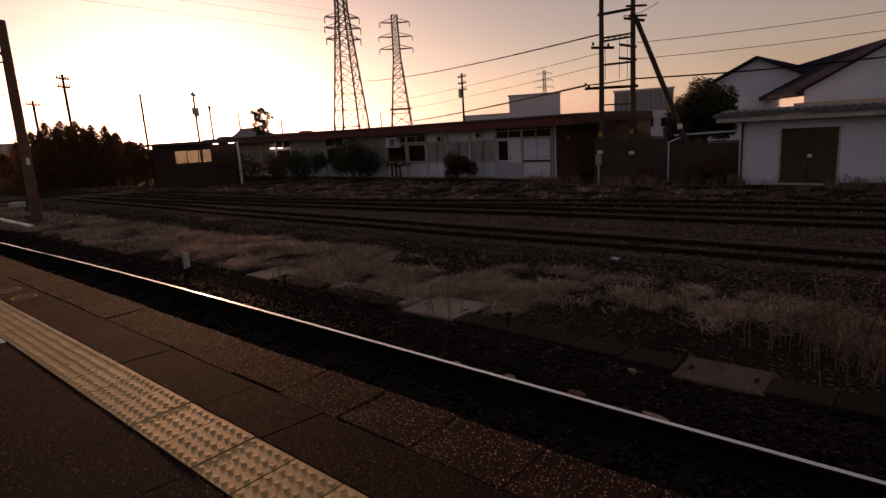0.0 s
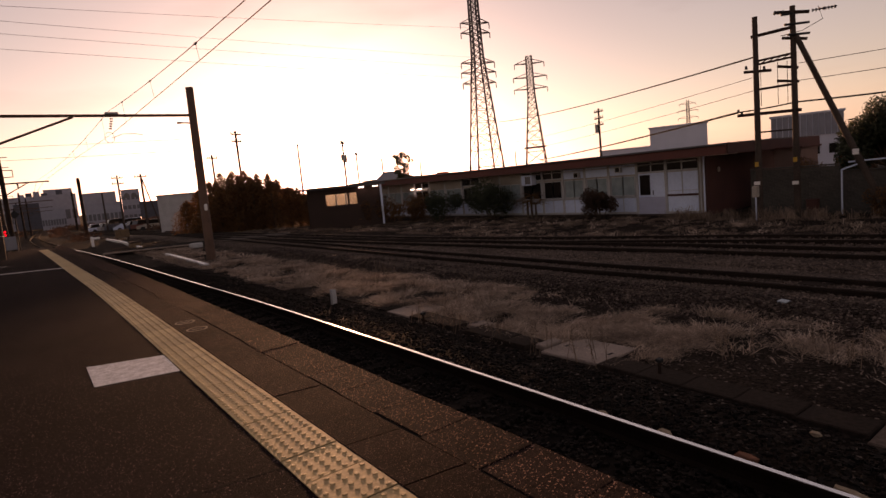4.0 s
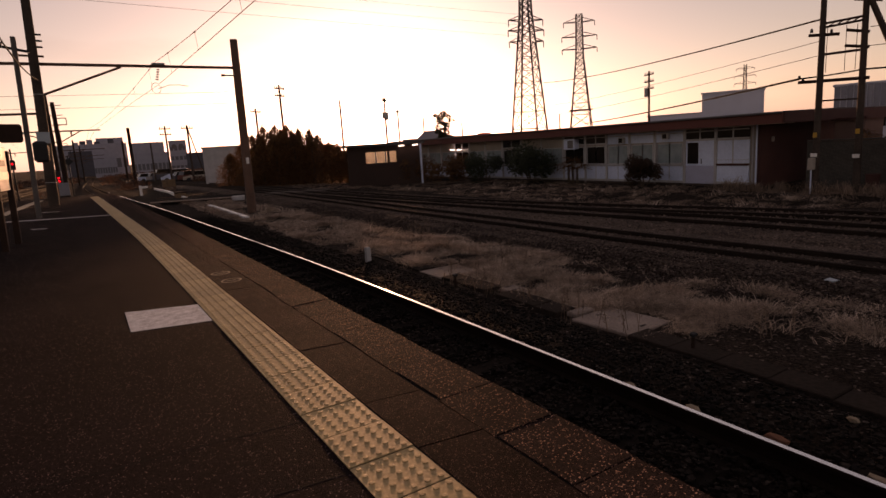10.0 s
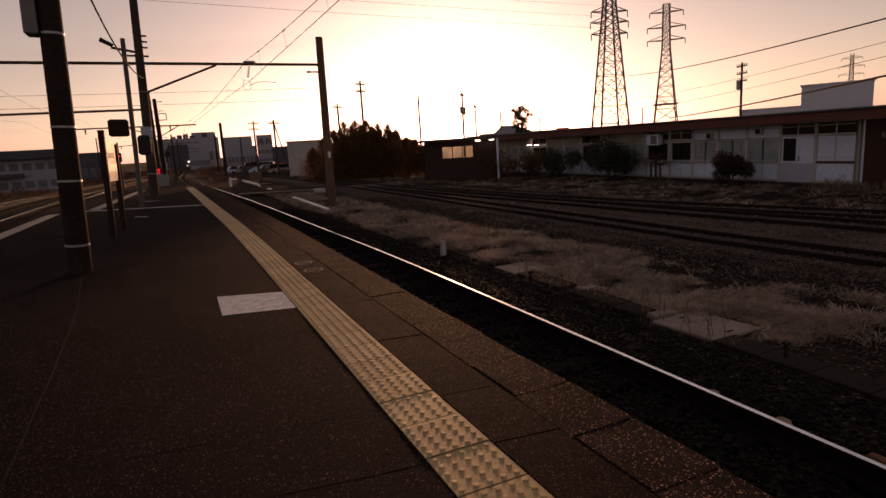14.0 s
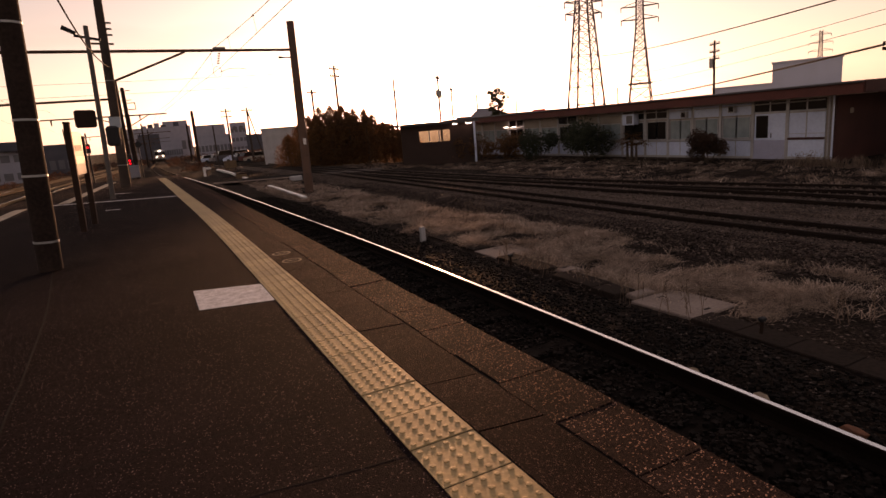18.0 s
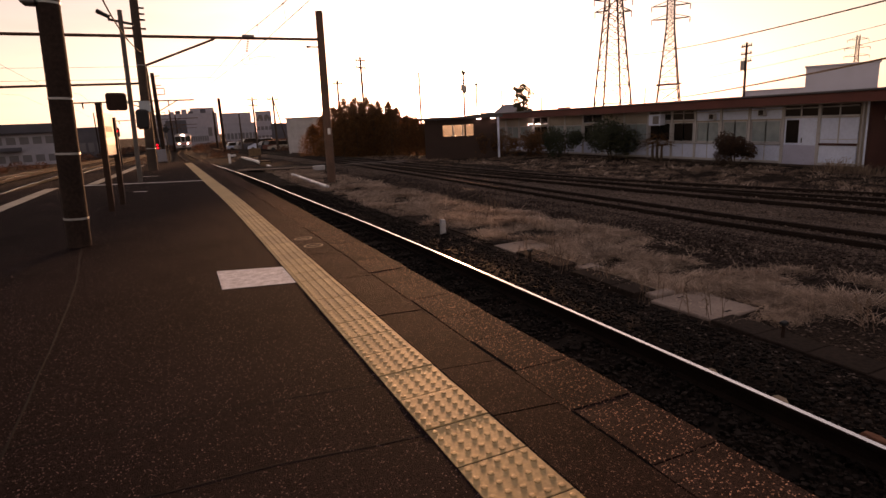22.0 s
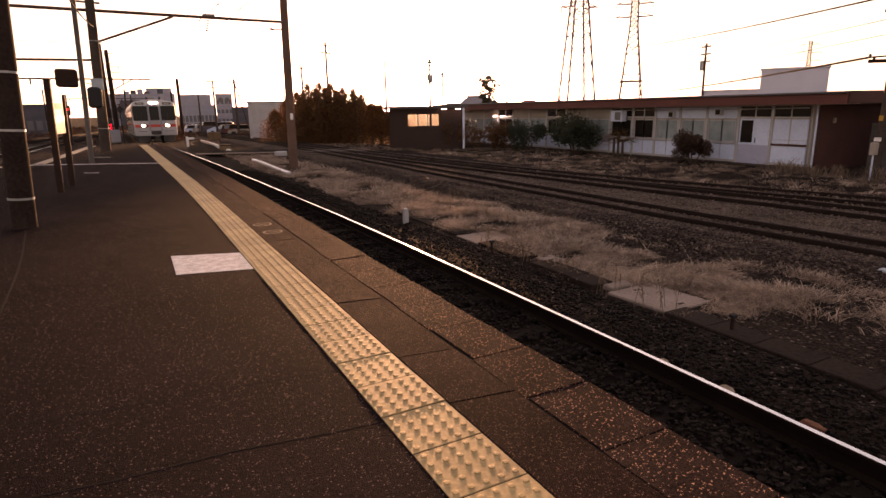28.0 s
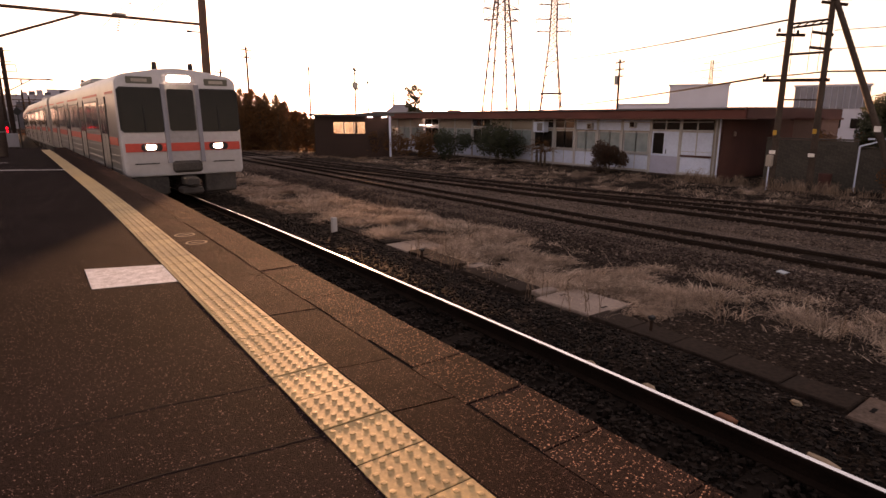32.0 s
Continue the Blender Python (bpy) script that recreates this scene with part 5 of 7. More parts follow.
def build_store():
    s = thing("storehouse", "low white-walled storehouse with grey tiled eaves", "building", pose(20.5, -5.7, -1.25))
    L = 12.1
    part("wall", Shape().box(0, 5.0, 0, L, 0, 2.17), WHITE_WALL, s, "white rendered wall")
    part("eave", Shape().box(-0.62, 0.1, -0.2, L + 0.62, 2.19, 2.36, bevel=0.02), FRAME_ALU, s, "grey-blue eave board")
    roof = part("roof", Shape().rings([[(-0.72, y, 2.37), (2.6, y, 2.5), (5.7, y, 2.37), (5.7, y, 2.45), (2.6, y, 2.62), (-0.72, y, 2.46)] for y in (-0.3, L + 0.7)]), ROOF_TILE, s, "grey tiled roof")
    m = Shape().tube((-0.78, 0, 2.48), (0.6, 0, 2.54), 0.085, 0.085, 10).mesh("roof_tile", ROOF_TILE)
    for i in range(int((L + 0.9) / 0.25)):
        part("roof_tile", m, None, roof, at=pose(0, -0.25 + i * 0.25, 0))
    d = part("door", Shape().box(-0.03, 0.03, 9.2, 10.8, 0.1, 1.9, bevel=0.01), OLIVE_DOOR, s, "olive painted metal door")
    part("frame", Shape().box(-0.035, 0.01, 9.14, 9.20, 0.1, 1.95), FRAME_ALU, d)
    part("frame", Shape().box(-0.035, 0.01, 10.8, 10.86, 0.1, 1.95), FRAME_ALU, d)
    part("frame", Shape().box(-0.036, -0.03, 9.99, 10.01, 0.12, 1.88), BLACK, d)
    part("latch", Shape().box(-0.06, -0.03, 9.9, 10.02, 0.95, 1.05), WHITE_SIGN, d)
    part("downpipe", Shape().tube((-0.05, 12.0, 0), (-0.05, 12.0, 2.2), 0.035, 0.035, 8), BLOCK_WALL, s, "dark downpipe")
    part("base", Shape().box(-0.04, 0.0, 0, 9.1, 0, 0.12), CONCRETE, s)
    gable_house("house", "white two-storey gabled house behind the trees", 33.5, 6.28, 5.23, 10, 3.95, 1.26, WHITE_WALL, ROOF_SLATE, 0.33)
    h2 = gable_house("house", "white house with a dark slate roof and a pale strip for its lit edge", 30.4, -0.12, 6.4, 16, 3.3, 1.75, WHITE_WALL, ROOF_SLATE, 0.45, turn=24)
    part("window", Shape().box(-0.04, 0.02, 1.2, 2.6, 2.5, 2.95), DARK_GLASS, h2)
    # pale strip added to stand for sunlight along the roof edge
    part("lit_edge_strip", Shape().box(-0.5, -0.46, 3.2, 6.9, 2.55, 2.75), CREAM_WALL, h2)


build_block_wall()
build_store()
annex = thing("annex", "small salmon-coloured flat annex behind the block wall", "building", pose(24.2, 11.6, -1.25))
part("wall", Shape().box(0, 1.6, 0, 1.05, 0, 2.42), SALMON, annex)
part("roof", Shape().box(-0.15, 1.75, -0.1, 1.15, 2.42, 2.50), RED_BROWN, annex)
drum = thing("red_bin", "faded red metal bin standing before the block wall", "bin", pose(21.0, 9.95, -1.25))
part("drum", Shape().tube((0, 0, 0), (0, 0, 0.55), 0.2, 0.21, 14), RED_BROWN, drum, smooth=True)
part("rim", Shape().tube((0, 0, 0.55), (0, 0, 0.58), 0.225, 0.225, 14), RED_BROWN, drum)


# ---- plants ----
def leaf_cloud(s, rng, centre, radius, count, size, flat=1.0):
    """Small bent leaves scattered through an uneven ball."""
    for _ in range(count):
        d = Vector((rng.gauss(0, 1), rng.gauss(0, 1), rng.gauss(0, 1))).normalized() * radius * rng.uniform(0.35, 1.0) ** 0.6
        p = Vector(centre) + Vector((d.x, d.y, d.z * flat))
        a = Vector((rng.gauss(0, 1), rng.gauss(0, 1), rng.gauss(0, 1))).normalized()
        b = a.orthogonal().normalized()
        l = size * rng.uniform(0.6, 1.3)
        w = l * 0.42
        s.add([p - a * l * 0.5, p + b * w * 0.5, p + a * l * 0.5, p - b * w * 0.5], [(0, 1, 2, 3)])


def build_bush(name, label, x, y, z, r, h, leaf, count, size, seed, category="bush"):
    rng = random.Random(seed)
    t = thing(name, label, category, pose(x, y, z))
    stem = Shape()
    crown = Shape()
    for i in range(7):
        a = rng.uniform(0, 6.28)
        q = rng.uniform(0.2, 0.75) * r
        tip = (q * math.cos(a), q * math.sin(a), h * rng.uniform(0.5, 0.85))
        stem.tube((0.06 * math.cos(a), 0.06 * math.sin(a), -0.1), tip, 0.03, 0.012, 6)
        leaf_cloud(crown, rng, tip, r * rng.uniform(0.35, 0.55), count // 7, size)
    for i in range(6):
        a = rng.uniform(0, 6.28)
        leaf_cloud(crown, rng, (r * 0.6 * math.cos(a), r * 0.6 * math.sin(a), h * rng.uniform(0.25, 0.9)), r * rng.uniform(0.25, 0.4), count // 10, size)
    part("stems", stem, BARK, t)
    part("crown", crown, leaf, t)
    return t


def build_conifer(label, x, y, z, h, r, seed, leaf=None, count=1800):
    """A narrow, spiky evergreen: a trunk and tufts of needles on many limbs."""
    rng = random.Random(seed)
    t = thing("conifer_tree", label, "tree", pose(x, y, z), group="row of evergreen trees")
    trunk = Shape().tube((0, 0, -0.2), (0, 0, h * 0.92), 0.12, 0.02, 8)
    crown = Shape()
    n = 60
    for i in range(n):
        k = (i + 0.5) / n
        zz = h * (0.06 + 0.92 * k)
        rr = r * (1 - k) ** 0.62 * rng.uniform(0.7, 1.2)
        a = i * 2.4 + rng.uniform(-0.4, 0.4)
        tip = Vector((rr * math.cos(a), rr * math.sin(a), zz + 0.12 * rr))
        trunk.tube((0, 0, zz), tuple(tip * 0.9 + Vector((0, 0, zz * 0.1))), 0.02, 0.008, 4)
        for q in (0.45, 0.75, 1.0):
            leaf_cloud(crown, rng, (tip.x * q, tip.y * q, zz), 0.19 + 0.32 * (1 - k), count // (n * 3), 0.15, 1.3)
    leaf_cloud(crown, rng, (0, 0, h), 0.10, 30, 0.13, 3.4)
    part("trunk", trunk, BARK, t)
    part("crown", crown, leaf or LEAF_WARM_LIT, t)


def build_plants():
    rng = random.Random(5)
    # hedge row of evergreens before the setting sun
    spots = [(9.0, 50.0, 2.6), (9.7, 49.0, 3.3), (10.3, 47.8, 3.9), (11.0, 47.0, 4.4), (11.8, 46.6, 4.55), (12.6, 46.2, 4.4), (13.4, 45.8, 4.5), (14.1, 45.4, 4.2), (14.6, 45.0, 3.5), (15.3, 44.6, 3.0), (15.9, 44.3, 2.7), (16.5, 44.0, 2.5), (17.2, 43.8, 2.4),
             (9.6, 46.9, 2.4), (10.4, 45.9, 3.3), (11.3, 45.2, 3.8), (12.0, 45.4, 4.0), (12.6, 44.8, 3.9), (13.2, 45.0, 3.8), (13.8, 44.2, 3.5), (10.7, 47.2, 3.9), (11.4, 46.7, 4.3), (12.2, 46.3, 4.2), (13.0, 46.0, 4.2)]
    for i, (x, y, h) in enumerate(spots):
        build_conifer("dense spiky evergreen tree in a hedge row beside the siding", x, y, -1.3, h + rng.uniform(-0.2, 0.25), 1.35, 100 + i, count=4600)
    # bushes along the building front
    build_bush("bush", "rounded reddish-brown shrub in front of the white panels", 19.9, 18.45, -1.25, 0.95, 1.35, LEAF_BROWN, 5200, 0.10, 11)
    palm = thing("palm_shrub", "feathery yellow-green palm-like shrub before the windows", "bush", pose(19.9, 22.9, -1.25))
    stems, fronds = Shape(), Shape()
    for cx, cy, ch in ((0, 0, 1.25), (0.15, 0.45, 0.95), (-0.1, -0.4, 0.85)):
        stems.tube((cx, cy, -0.1), (cx, cy, ch), 0.07, 0.05, 7)
        for i in range(26):
            a = i * 2.4
            up, l = rng.uniform(-0.1, 0.9), rng.uniform(0.5, 0.8)
            for j in range(9):
                k = (j + 0.5) / 9
                p = Vector((cx + math.cos(a) * l * k, cy + math.sin(a) * l * k, ch + up * l * k - 0.55 * l * k * k))
                for sd in (-1, 1):
                    q = Vector((-math.sin(a) * sd * 0.75 + math.cos(a) * 0.5, math.cos(a) * sd * 0.75 + math.sin(a) * 0.5, -0.35)) * 0.2 * (1.1 - 0.5 * k)
                    w = Vector((math.cos(a), math.sin(a), 0)) * 0.018
                    fronds.add([p - w, p + w, p + q], [(0, 1, 2)])
    part("stems", stems, BARK, palm)
    part("fronds", fronds, LEAF_WARM_LIT, palm)
    build_bush("bush", "tall loose shrub in front of the building", 19.8, 26.0, -1.25, 1.7, 1.95, LEAF_DARK, 5200, 0.14, 13)
    build_bush("bush", "low dark shrub by the building", 19.2, 29.6, -1.25, 1.4, 1.5, LEAF_DARK, 3000, 0.14, 14)
    build_bush("bush", "low dark shrub by the building", 18.6, 32.6, -1.25, 1.4, 1.4, LEAF_WARM_LIT, 3000, 0.14, 15)
    build_bush("bush", "low brown shrub by the shelter", 17.8, 35.5, -1.25, 1.5, 1.5, LEAF_WARM_LIT, 3000, 0.14, 16)
    build_bush("bush", "tangled low brush at the foot of the block wall", 20.7, 7.6, -1.25, 0.8, 0.9, LEAF_WARM_LIT, 2200, 0.09, 17)
    build_bush("bush", "tangled low brush beside the white storehouse", 20.3, 7.2, -1.25, 0.6, 0.7, LEAF_WARM_LIT, 1800, 0.09, 18)
    # tree behind the block wall
    t = thing("tree", "round dark evergreen tree behind the block wall", "tree", pose(23.6, 8.5, -1.25))
    trunk, crown = Shape().tube((0, 0, -0.2), (0.1, 0, 2.2), 0.16, 0.08, 8), Shape()
    for i in range(34):
        a, k = rng.uniform(0, 6.28), rng.uniform(0.1, 1)
        tip = (1.25 * k * math.cos(a), 1.25 * k * math.sin(a), 2.2 + 1.5 * (1 - k * k) * rng.uniform(0.3, 1) - 0.5 * k * rng.uniform(0, 1.6))
        trunk.tube((0.1 * k, 0, 1.5), tip, 0.04, 0.012, 5)
        leaf_cloud(crown, rng, tip, 0.62, 560, 0.16)
    part("trunk", trunk, BARK, t)
    part("crown", crown, LEAF_DARK, t)
    build_bush("bush", "olive shrub showing above the block wall", 22.6, 10.8, -1.25, 0.9, 2.1, LEAF_WARM_LIT, 1600, 0.10, 19)
    build_bush("bush", "rust-coloured autumn shrub beside the dark tree", 23.4, 9.45, -1.25, 0.75, 2.5, LEAF_RUST, 2200, 0.10, 20)
    # small pine that shows above the roof
    p = thing("pine_tree", "small layered pine showing above the low roof", "tree", pose(21.75, 38.0, -1.25))
    trunk, crown = Shape().tube((0, 0, 0), (0.15, 0, 4.2), 0.14, 0.04, 8), Shape()
    for i in range(22):
        a = i * 2.3
        zz = 2.3 + 0.105 * i
        rr = 0.72 * rng.uniform(0.35, 1.0)
        tip = (rr * math.cos(a), rr * math.sin(a), zz + 0.15)
        trunk.tube((0.1, 0, zz - 0.1), tip, 0.035, 0.012, 5)
        leaf_cloud(crown, rng, tip, 0.3, 190, 0.15, 0.6)
    leaf_cloud(crown, rng, (0.1, 0, 4.55), 0.25, 160, 0.14, 0.9)
    part("trunk", trunk, BARK, p)
    part("crown", crown, LEAF_DARK, p)


build_plants()


def build_grass():
    """Dry winter grass: tufts of bent blades, as stuff."""
    rng = np.random.default_rng(3)

    def field(name, label, zones, mat):
        V, F = [], []
        for x0, x1, y0, y1, tufts, blades, hgt, lean in zones:
            for _ in range(tufts):
                cx, cy = rng.uniform(x0, x1), rng.uniform(y0, y1)
                if noise.noise((cx * 0.8, cy * 0.8, 7.0)) + 0.75 * noise.noise((cx * 2.3, cy * 2.3, 5.0)) < -0.10 or (cy < 4.9 and cx < 4.5 + 0.25 * cy and cx < 5.3 and rng.random() < 0.93) or any(abs(cx - smooth_line(l, cy)) < 0.75 for l in (SIDING_A, SIDING_B, SIDING_C)):
                    continue
                if 3.2 < cx < 4.4 and (5.3 < cy < 6.45 or 9.5 < cy < 10.5 or 7.85 < cy < 8.35) and rng.random() < 0.95:
                    continue
                z = ground_z(cx, cy) - 0.01
                mound = noise.noise((cx * 1.6, cy * 1.6, 9.0))
                z += 0.05 * max(0, mound)
                swirl = 4.0 * noise.noise((cx * 0.9, cy * 0.9, 2.0)) + rng.normal(0, 1.3)
                vigour = max(0.45, 1.0 + 0.9 * noise.noise((cx * 1.3, cy * 1.3, 3.0)))
                for _ in range(blades):
                    bx, by = cx + rng.normal(0, 0.09), cy + rng.normal(0, 0.09)
                    h = hgt * vigour * rng.uniform(0.4, 1.3)
                    a = swirl + rng.normal(0, 0.9)
                    flat = min(1.0, lean * rng.uniform(0.93, 1.04))
                    l, up = h * flat, h * math.sqrt(max(0.012, 1 - flat * flat)) + 0.05 * max(0, mound) * rng.random()
                    dx, dy = math.cos(a), math.sin(a)
                    w = 0.0017 + 0.00024 * math.hypot(bx + 1.8, by - 1)
                    px, py = -dy * w, dx * w
                    o = len(V)
                    V += [(bx - px, by - py, z), (bx + px, by + py, z), (bx + dx * l * 0.35 - px, by + dy * l * 0.35 - py, z + up * 0.55), (bx + dx * l * 0.35 + px, by + dy * l * 0.35 + py, z + up * 0.55),
                          (bx + dx * l * 0.75 - px * 0.7, by + dy * l * 0.75 - py * 0.7, z + up * 0.8), (bx + dx * l * 0.75 + px * 0.7, by + dy * l * 0.75 + py * 0.7, z + up * 0.8), (bx + dx * l, by + dy * l, z + up * 0.72)]
                    F += [(o, o + 1, o + 3, o + 2), (o + 2, o + 3, o + 5, o + 4), (o + 4, o + 5, o + 6)]
        single(name, Shape().add(V, F), mat, label, "grass", kind="stuff")

    field("dry_grass", "pale dry winter grass matted between the tracks",
          [(4.6, 6.3, -2, 3, 700, 28, 0.20, 0.98), (4.5, 6.4, 2.6, 4.6, 650, 30, 0.21, 0.98), (4.0, 6.3, 4.6, 6.5, 900, 30, 0.21, 0.98), (3.6, 6.1, 6, 13, 3000, 26, 0.22, 0.98), (3.3, 5.7, 13, 24, 2000, 22, 0.28, 0.97), (3.0, 5.4, 24, 36, 1000, 16, 0.30, 0.95), (3.5, 5.8, 1, 12, 70, 14, 0.34, 0.8)], DRY_GRASS)
    field("dry_grass", "pale straw tufts lying over the matted grass",
          [(4.5, 6.2, 2, 6, 170, 18, 0.24, 0.97), (3.6, 6.0, 6, 14, 480, 18, 0.27, 0.97), (3.3, 5.7, 14, 26, 170, 14, 0.36, 0.96), (13.5, 20, 5, 30, 260, 10, 0.3, 0.93)], PALE_STRAW)
    field("dry_grass", "taller dry grass along the foot of the building",
          [(14.2, 20.4, -6, 14, 2400, 14, 0.20, 0.96), (13.0, 20.5, 14, 34, 2600, 12, 0.20, 0.95), (9.5, 14, 33, 50, 700, 9, 0.22, 0.9), (19.0, 20.6, -4, 15, 620, 9, 0.42, 0.55)], FOOT_GRASS)
    # dead weed stalks standing by the slabs
    V = Shape()
    for cx, cy, n in ((3.45, 5.55, 9), (3.35, 6.3, 7), (3.6, 7.4, 8), (3.5, 8.3, 8), (4.6, 4.3, 7), (5.0, 3.4, 8), (4.4, 2.2, 8), (3.4, 9.2, 5), (4.9, 1.6, 9), (5.6, 2.4, 8)):
        for _ in range(n):
            bx, by = cx + rng.normal(0, 0.10), cy + rng.normal(0, 0.12)
            h = rng.uniform(0.22, 0.48)
            tx, ty = bx + rng.normal(0, 0.05), by + rng.normal(0, 0.05)
            z = ground_z(bx, by)
            V.tube((bx, by, z), (tx, ty, z + h), 0.004, 0.002, 4)
            for k in range(5):
                q = z + h * (0.55 + 0.1 * k)
                a = rng.uniform(0, 6.28)
                V.tube((tx, ty, q), (tx + 0.035 * math.cos(a), ty + 0.035 * math.sin(a), q + 0.03), 0.006, 0.002, 3)
    # thicket of tall dead weeds near the platform end of the grass
    for cx, cy, n, hh in ((4.5, 1.45, 44, 0.62), (4.75, 1.75, 30, 0.6), (4.3, 1.15, 20, 0.5), (5.0, 2.2, 14, 0.4), (4.7, 9.5, 10, 0.5), (4.9, 13.0, 12, 0.5), (4.4, 17.5, 12, 0.5)):
        for _ in range(n):
            bx, by = cx + rng.normal(0, 0.2), cy + rng.normal(0, 0.22)
            h = hh * rng.uniform(0.5, 1.2)
            a, ln = rng.uniform(0, 6.28), rng.uniform(0.1, 0.5)
            z = ground_z(bx, by)
            pts = [(bx + ln * h * k * k * math.cos(a), by + ln * h * k * k * math.sin(a), z + h * k) for k in (0, 0.35, 0.7, 1.0)]
            V.path(pts, 0.0035, 3)
            for k in range(4):
                b2 = rng.uniform(0, 6.28)
                q = pts[1 + k % 3]
                V.tube(q, (q[0] + 0.09 * math.cos(b2), q[1] + 0.09 * math.sin(b2), q[2] + 0.07), 0.003, 0.0015, 3)
    single("dead_weeds", V, WEED, "reddish dead weed stalks standing in dry grass", "weeds", kind="stuff")


def build_ballast():
    """Loose ballast stones, as stuff."""
    rng = np.random.default_rng(4)
    base = np.array([(x, y, z) for z in (-1, 1) for y in (-1, 1) for x in (-1, 1)], float)
    quads = [(0, 2, 3, 1), (4, 5, 7, 6), (0, 1, 5, 4), (2, 6, 7, 3), (0, 4, 6, 2), (1, 3, 7, 5)]

    def bed(name, label, zones, mat):
        V, F = [], []
        for pick, line, y0, y1, half, count, size in zones:
            for _ in range(count):
                y = y0 + (y1 - y0) * rng.random() ** 1.4
                x = smooth_line(pick, y) + rng.uniform(-half, half)
                if line is MAIN_TRACK and x < 0.85 and rng.random() < 0.7:
                    continue
                r = size * rng.uniform(0.55, 1.3)
                z = ground_z(x, y) + r * 0.25
                d = abs(x - smooth_line(line, y))
                if line is not MAIN_TRACK:
                    z = max(z, RAIL_Z - (0.092 if d < 0.7 else 0.092 + 0.05 * (d - 0.7)) + r * 0.15 if d < 1.25 else z + (0.16 * (1.9 - d) if d < 1.9 else 0))
                elif d < half * 0.75:
                    z += 0.06
                q = base * (r * np.array((rng.uniform(0.7, 1.2), rng.uniform(0.6, 1.1), rng.uniform(0.45, 0.8)))) * rng.uniform(0.55, 1.0, (8, 1))
                a = rng.uniform(0, 6.28)
                c, s = math.cos(a), math.sin(a)
                o = len(V)
                V += [(x + c * p[0] - s * p[1], y + s * p[0] + c * p[1], z + p[2] + 0.4 * p[0] * rng.uniform(-1, 1)) for p in q]
                F += [tuple(i + o for i in f) for f in quads]
        single(name, Shape().add(V, F), mat, label, "ballast", kind="stuff")

    bed("ballast", "brown ballast stones round the main track, darkened for the trench shade", [(MAIN_TRACK, MAIN_TRACK, 0.3, 26, 1.9, 30000, 0.021)], BALLAST)
    bank = [(y, x - 1.55) for y, x in SIDING_A]
    bed("ballast", "dark stones on the bank below the siding", [(bank, SIDING_A, -1, 26, 0.75, 15000, 0.022)], BANK_STONE)
    bed("ballast", "brown ballast stones round the sidings", [(SIDING_A, SIDING_A, -2, 36, 2.1, 34000, 0.019), (SIDING_B, SIDING_B, -3, 34, 1.6, 13000, 0.022), (SIDING_C, SIDING_C, -3, 30, 1.5, 9000, 0.024)], BALLAST_PALE)


build_grass()
build_ballast()


# ---- distance ----
def ring_pos(az, dist, z=None):
    y = 1.0 + dist * math.cos(radians(az))
    return (-1.8 + dist * math.sin(radians(az)), y, -1.2 + grade(y) if z is None else z)


def build_pylon(label, az, dist, top, half, arms, turn, waist=None):
    x, y, _ = ring_pos(az, dist)
    t = thing("lattice_pylon", label, "pylon", pose(x, y, -1.2, 0, 0, turn), group="lattice pylons")

    def w(z):
        k = z / (top * 0.68)
        return half + (0.30 * half - half) * k if k < 1 else 0.30 * half - 0.12 * half * (k - 1)
    for sx in (-1, 1):
        for sy in (-1, 1):
            leg = Shape()
            zs = [top * i / 12 for i in range(13)]
            leg.rings([[(sx * w(z) + dx, sy * w(z) + dy, z if z else -3.0) for dx, dy in ((-0.16, -0.16), (0.16, -0.16), (0.16, 0.16), (-0.16, 0.16))] for z in zs])
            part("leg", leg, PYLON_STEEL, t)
    br = Shape()
    zs, z = [0], 0
    while z < top * 0.97:
        z += max(1.2, 1.25 * w(z))
        zs.append(min(z, top))
    for a, b in zip(zs[:-1], zs[1:]):
        for (ux, uy), (vx, vy) in (((-1, -1), (1, -1)), ((1, -1), (1, 1)), ((1, 1), (-1, 1)), ((-1, 1), (-1, -1))):
            br.bar((ux * w(a), uy * w(a), a), (vx * w(b), vy * w(b), b), 0.12)
            br.bar((vx * w(a), vy * w(a), a), (ux * w(b), uy * w(b), b), 0.12)
            br.bar((ux * w(b), uy * w(b), b), (vx * w(b), vy * w(b), b), 0.12)
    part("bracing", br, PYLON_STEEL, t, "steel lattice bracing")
    for z, l in arms:
        for s in (-1, 1):
            a = Shape()
            a.bar((s * w(z), -w(z), z), (s * l, 0, z + 0.1), 0.2).bar((s * w(z), w(z), z), (s * l, 0, z + 0.1), 0.2).bar((s * w(z + 1.3), 0, z + 1.3), (s * l, 0, z + 0.1), 0.18)
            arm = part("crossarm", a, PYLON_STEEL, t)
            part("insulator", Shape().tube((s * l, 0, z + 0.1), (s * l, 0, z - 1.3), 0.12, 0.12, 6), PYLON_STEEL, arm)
    if waist:
        part("platform", Shape().box(-w(waist) - 0.7, w(waist) + 0.7, -w(waist) - 0.7, w(waist) + 0.7, waist, waist + 0.35).box(-w(waist) - 0.7, w(waist) + 0.7, -w(waist) - 0.7, -w(waist) - 0.6, waist + 0.9, waist + 1.0), PYLON_STEEL, t, "maintenance platform")


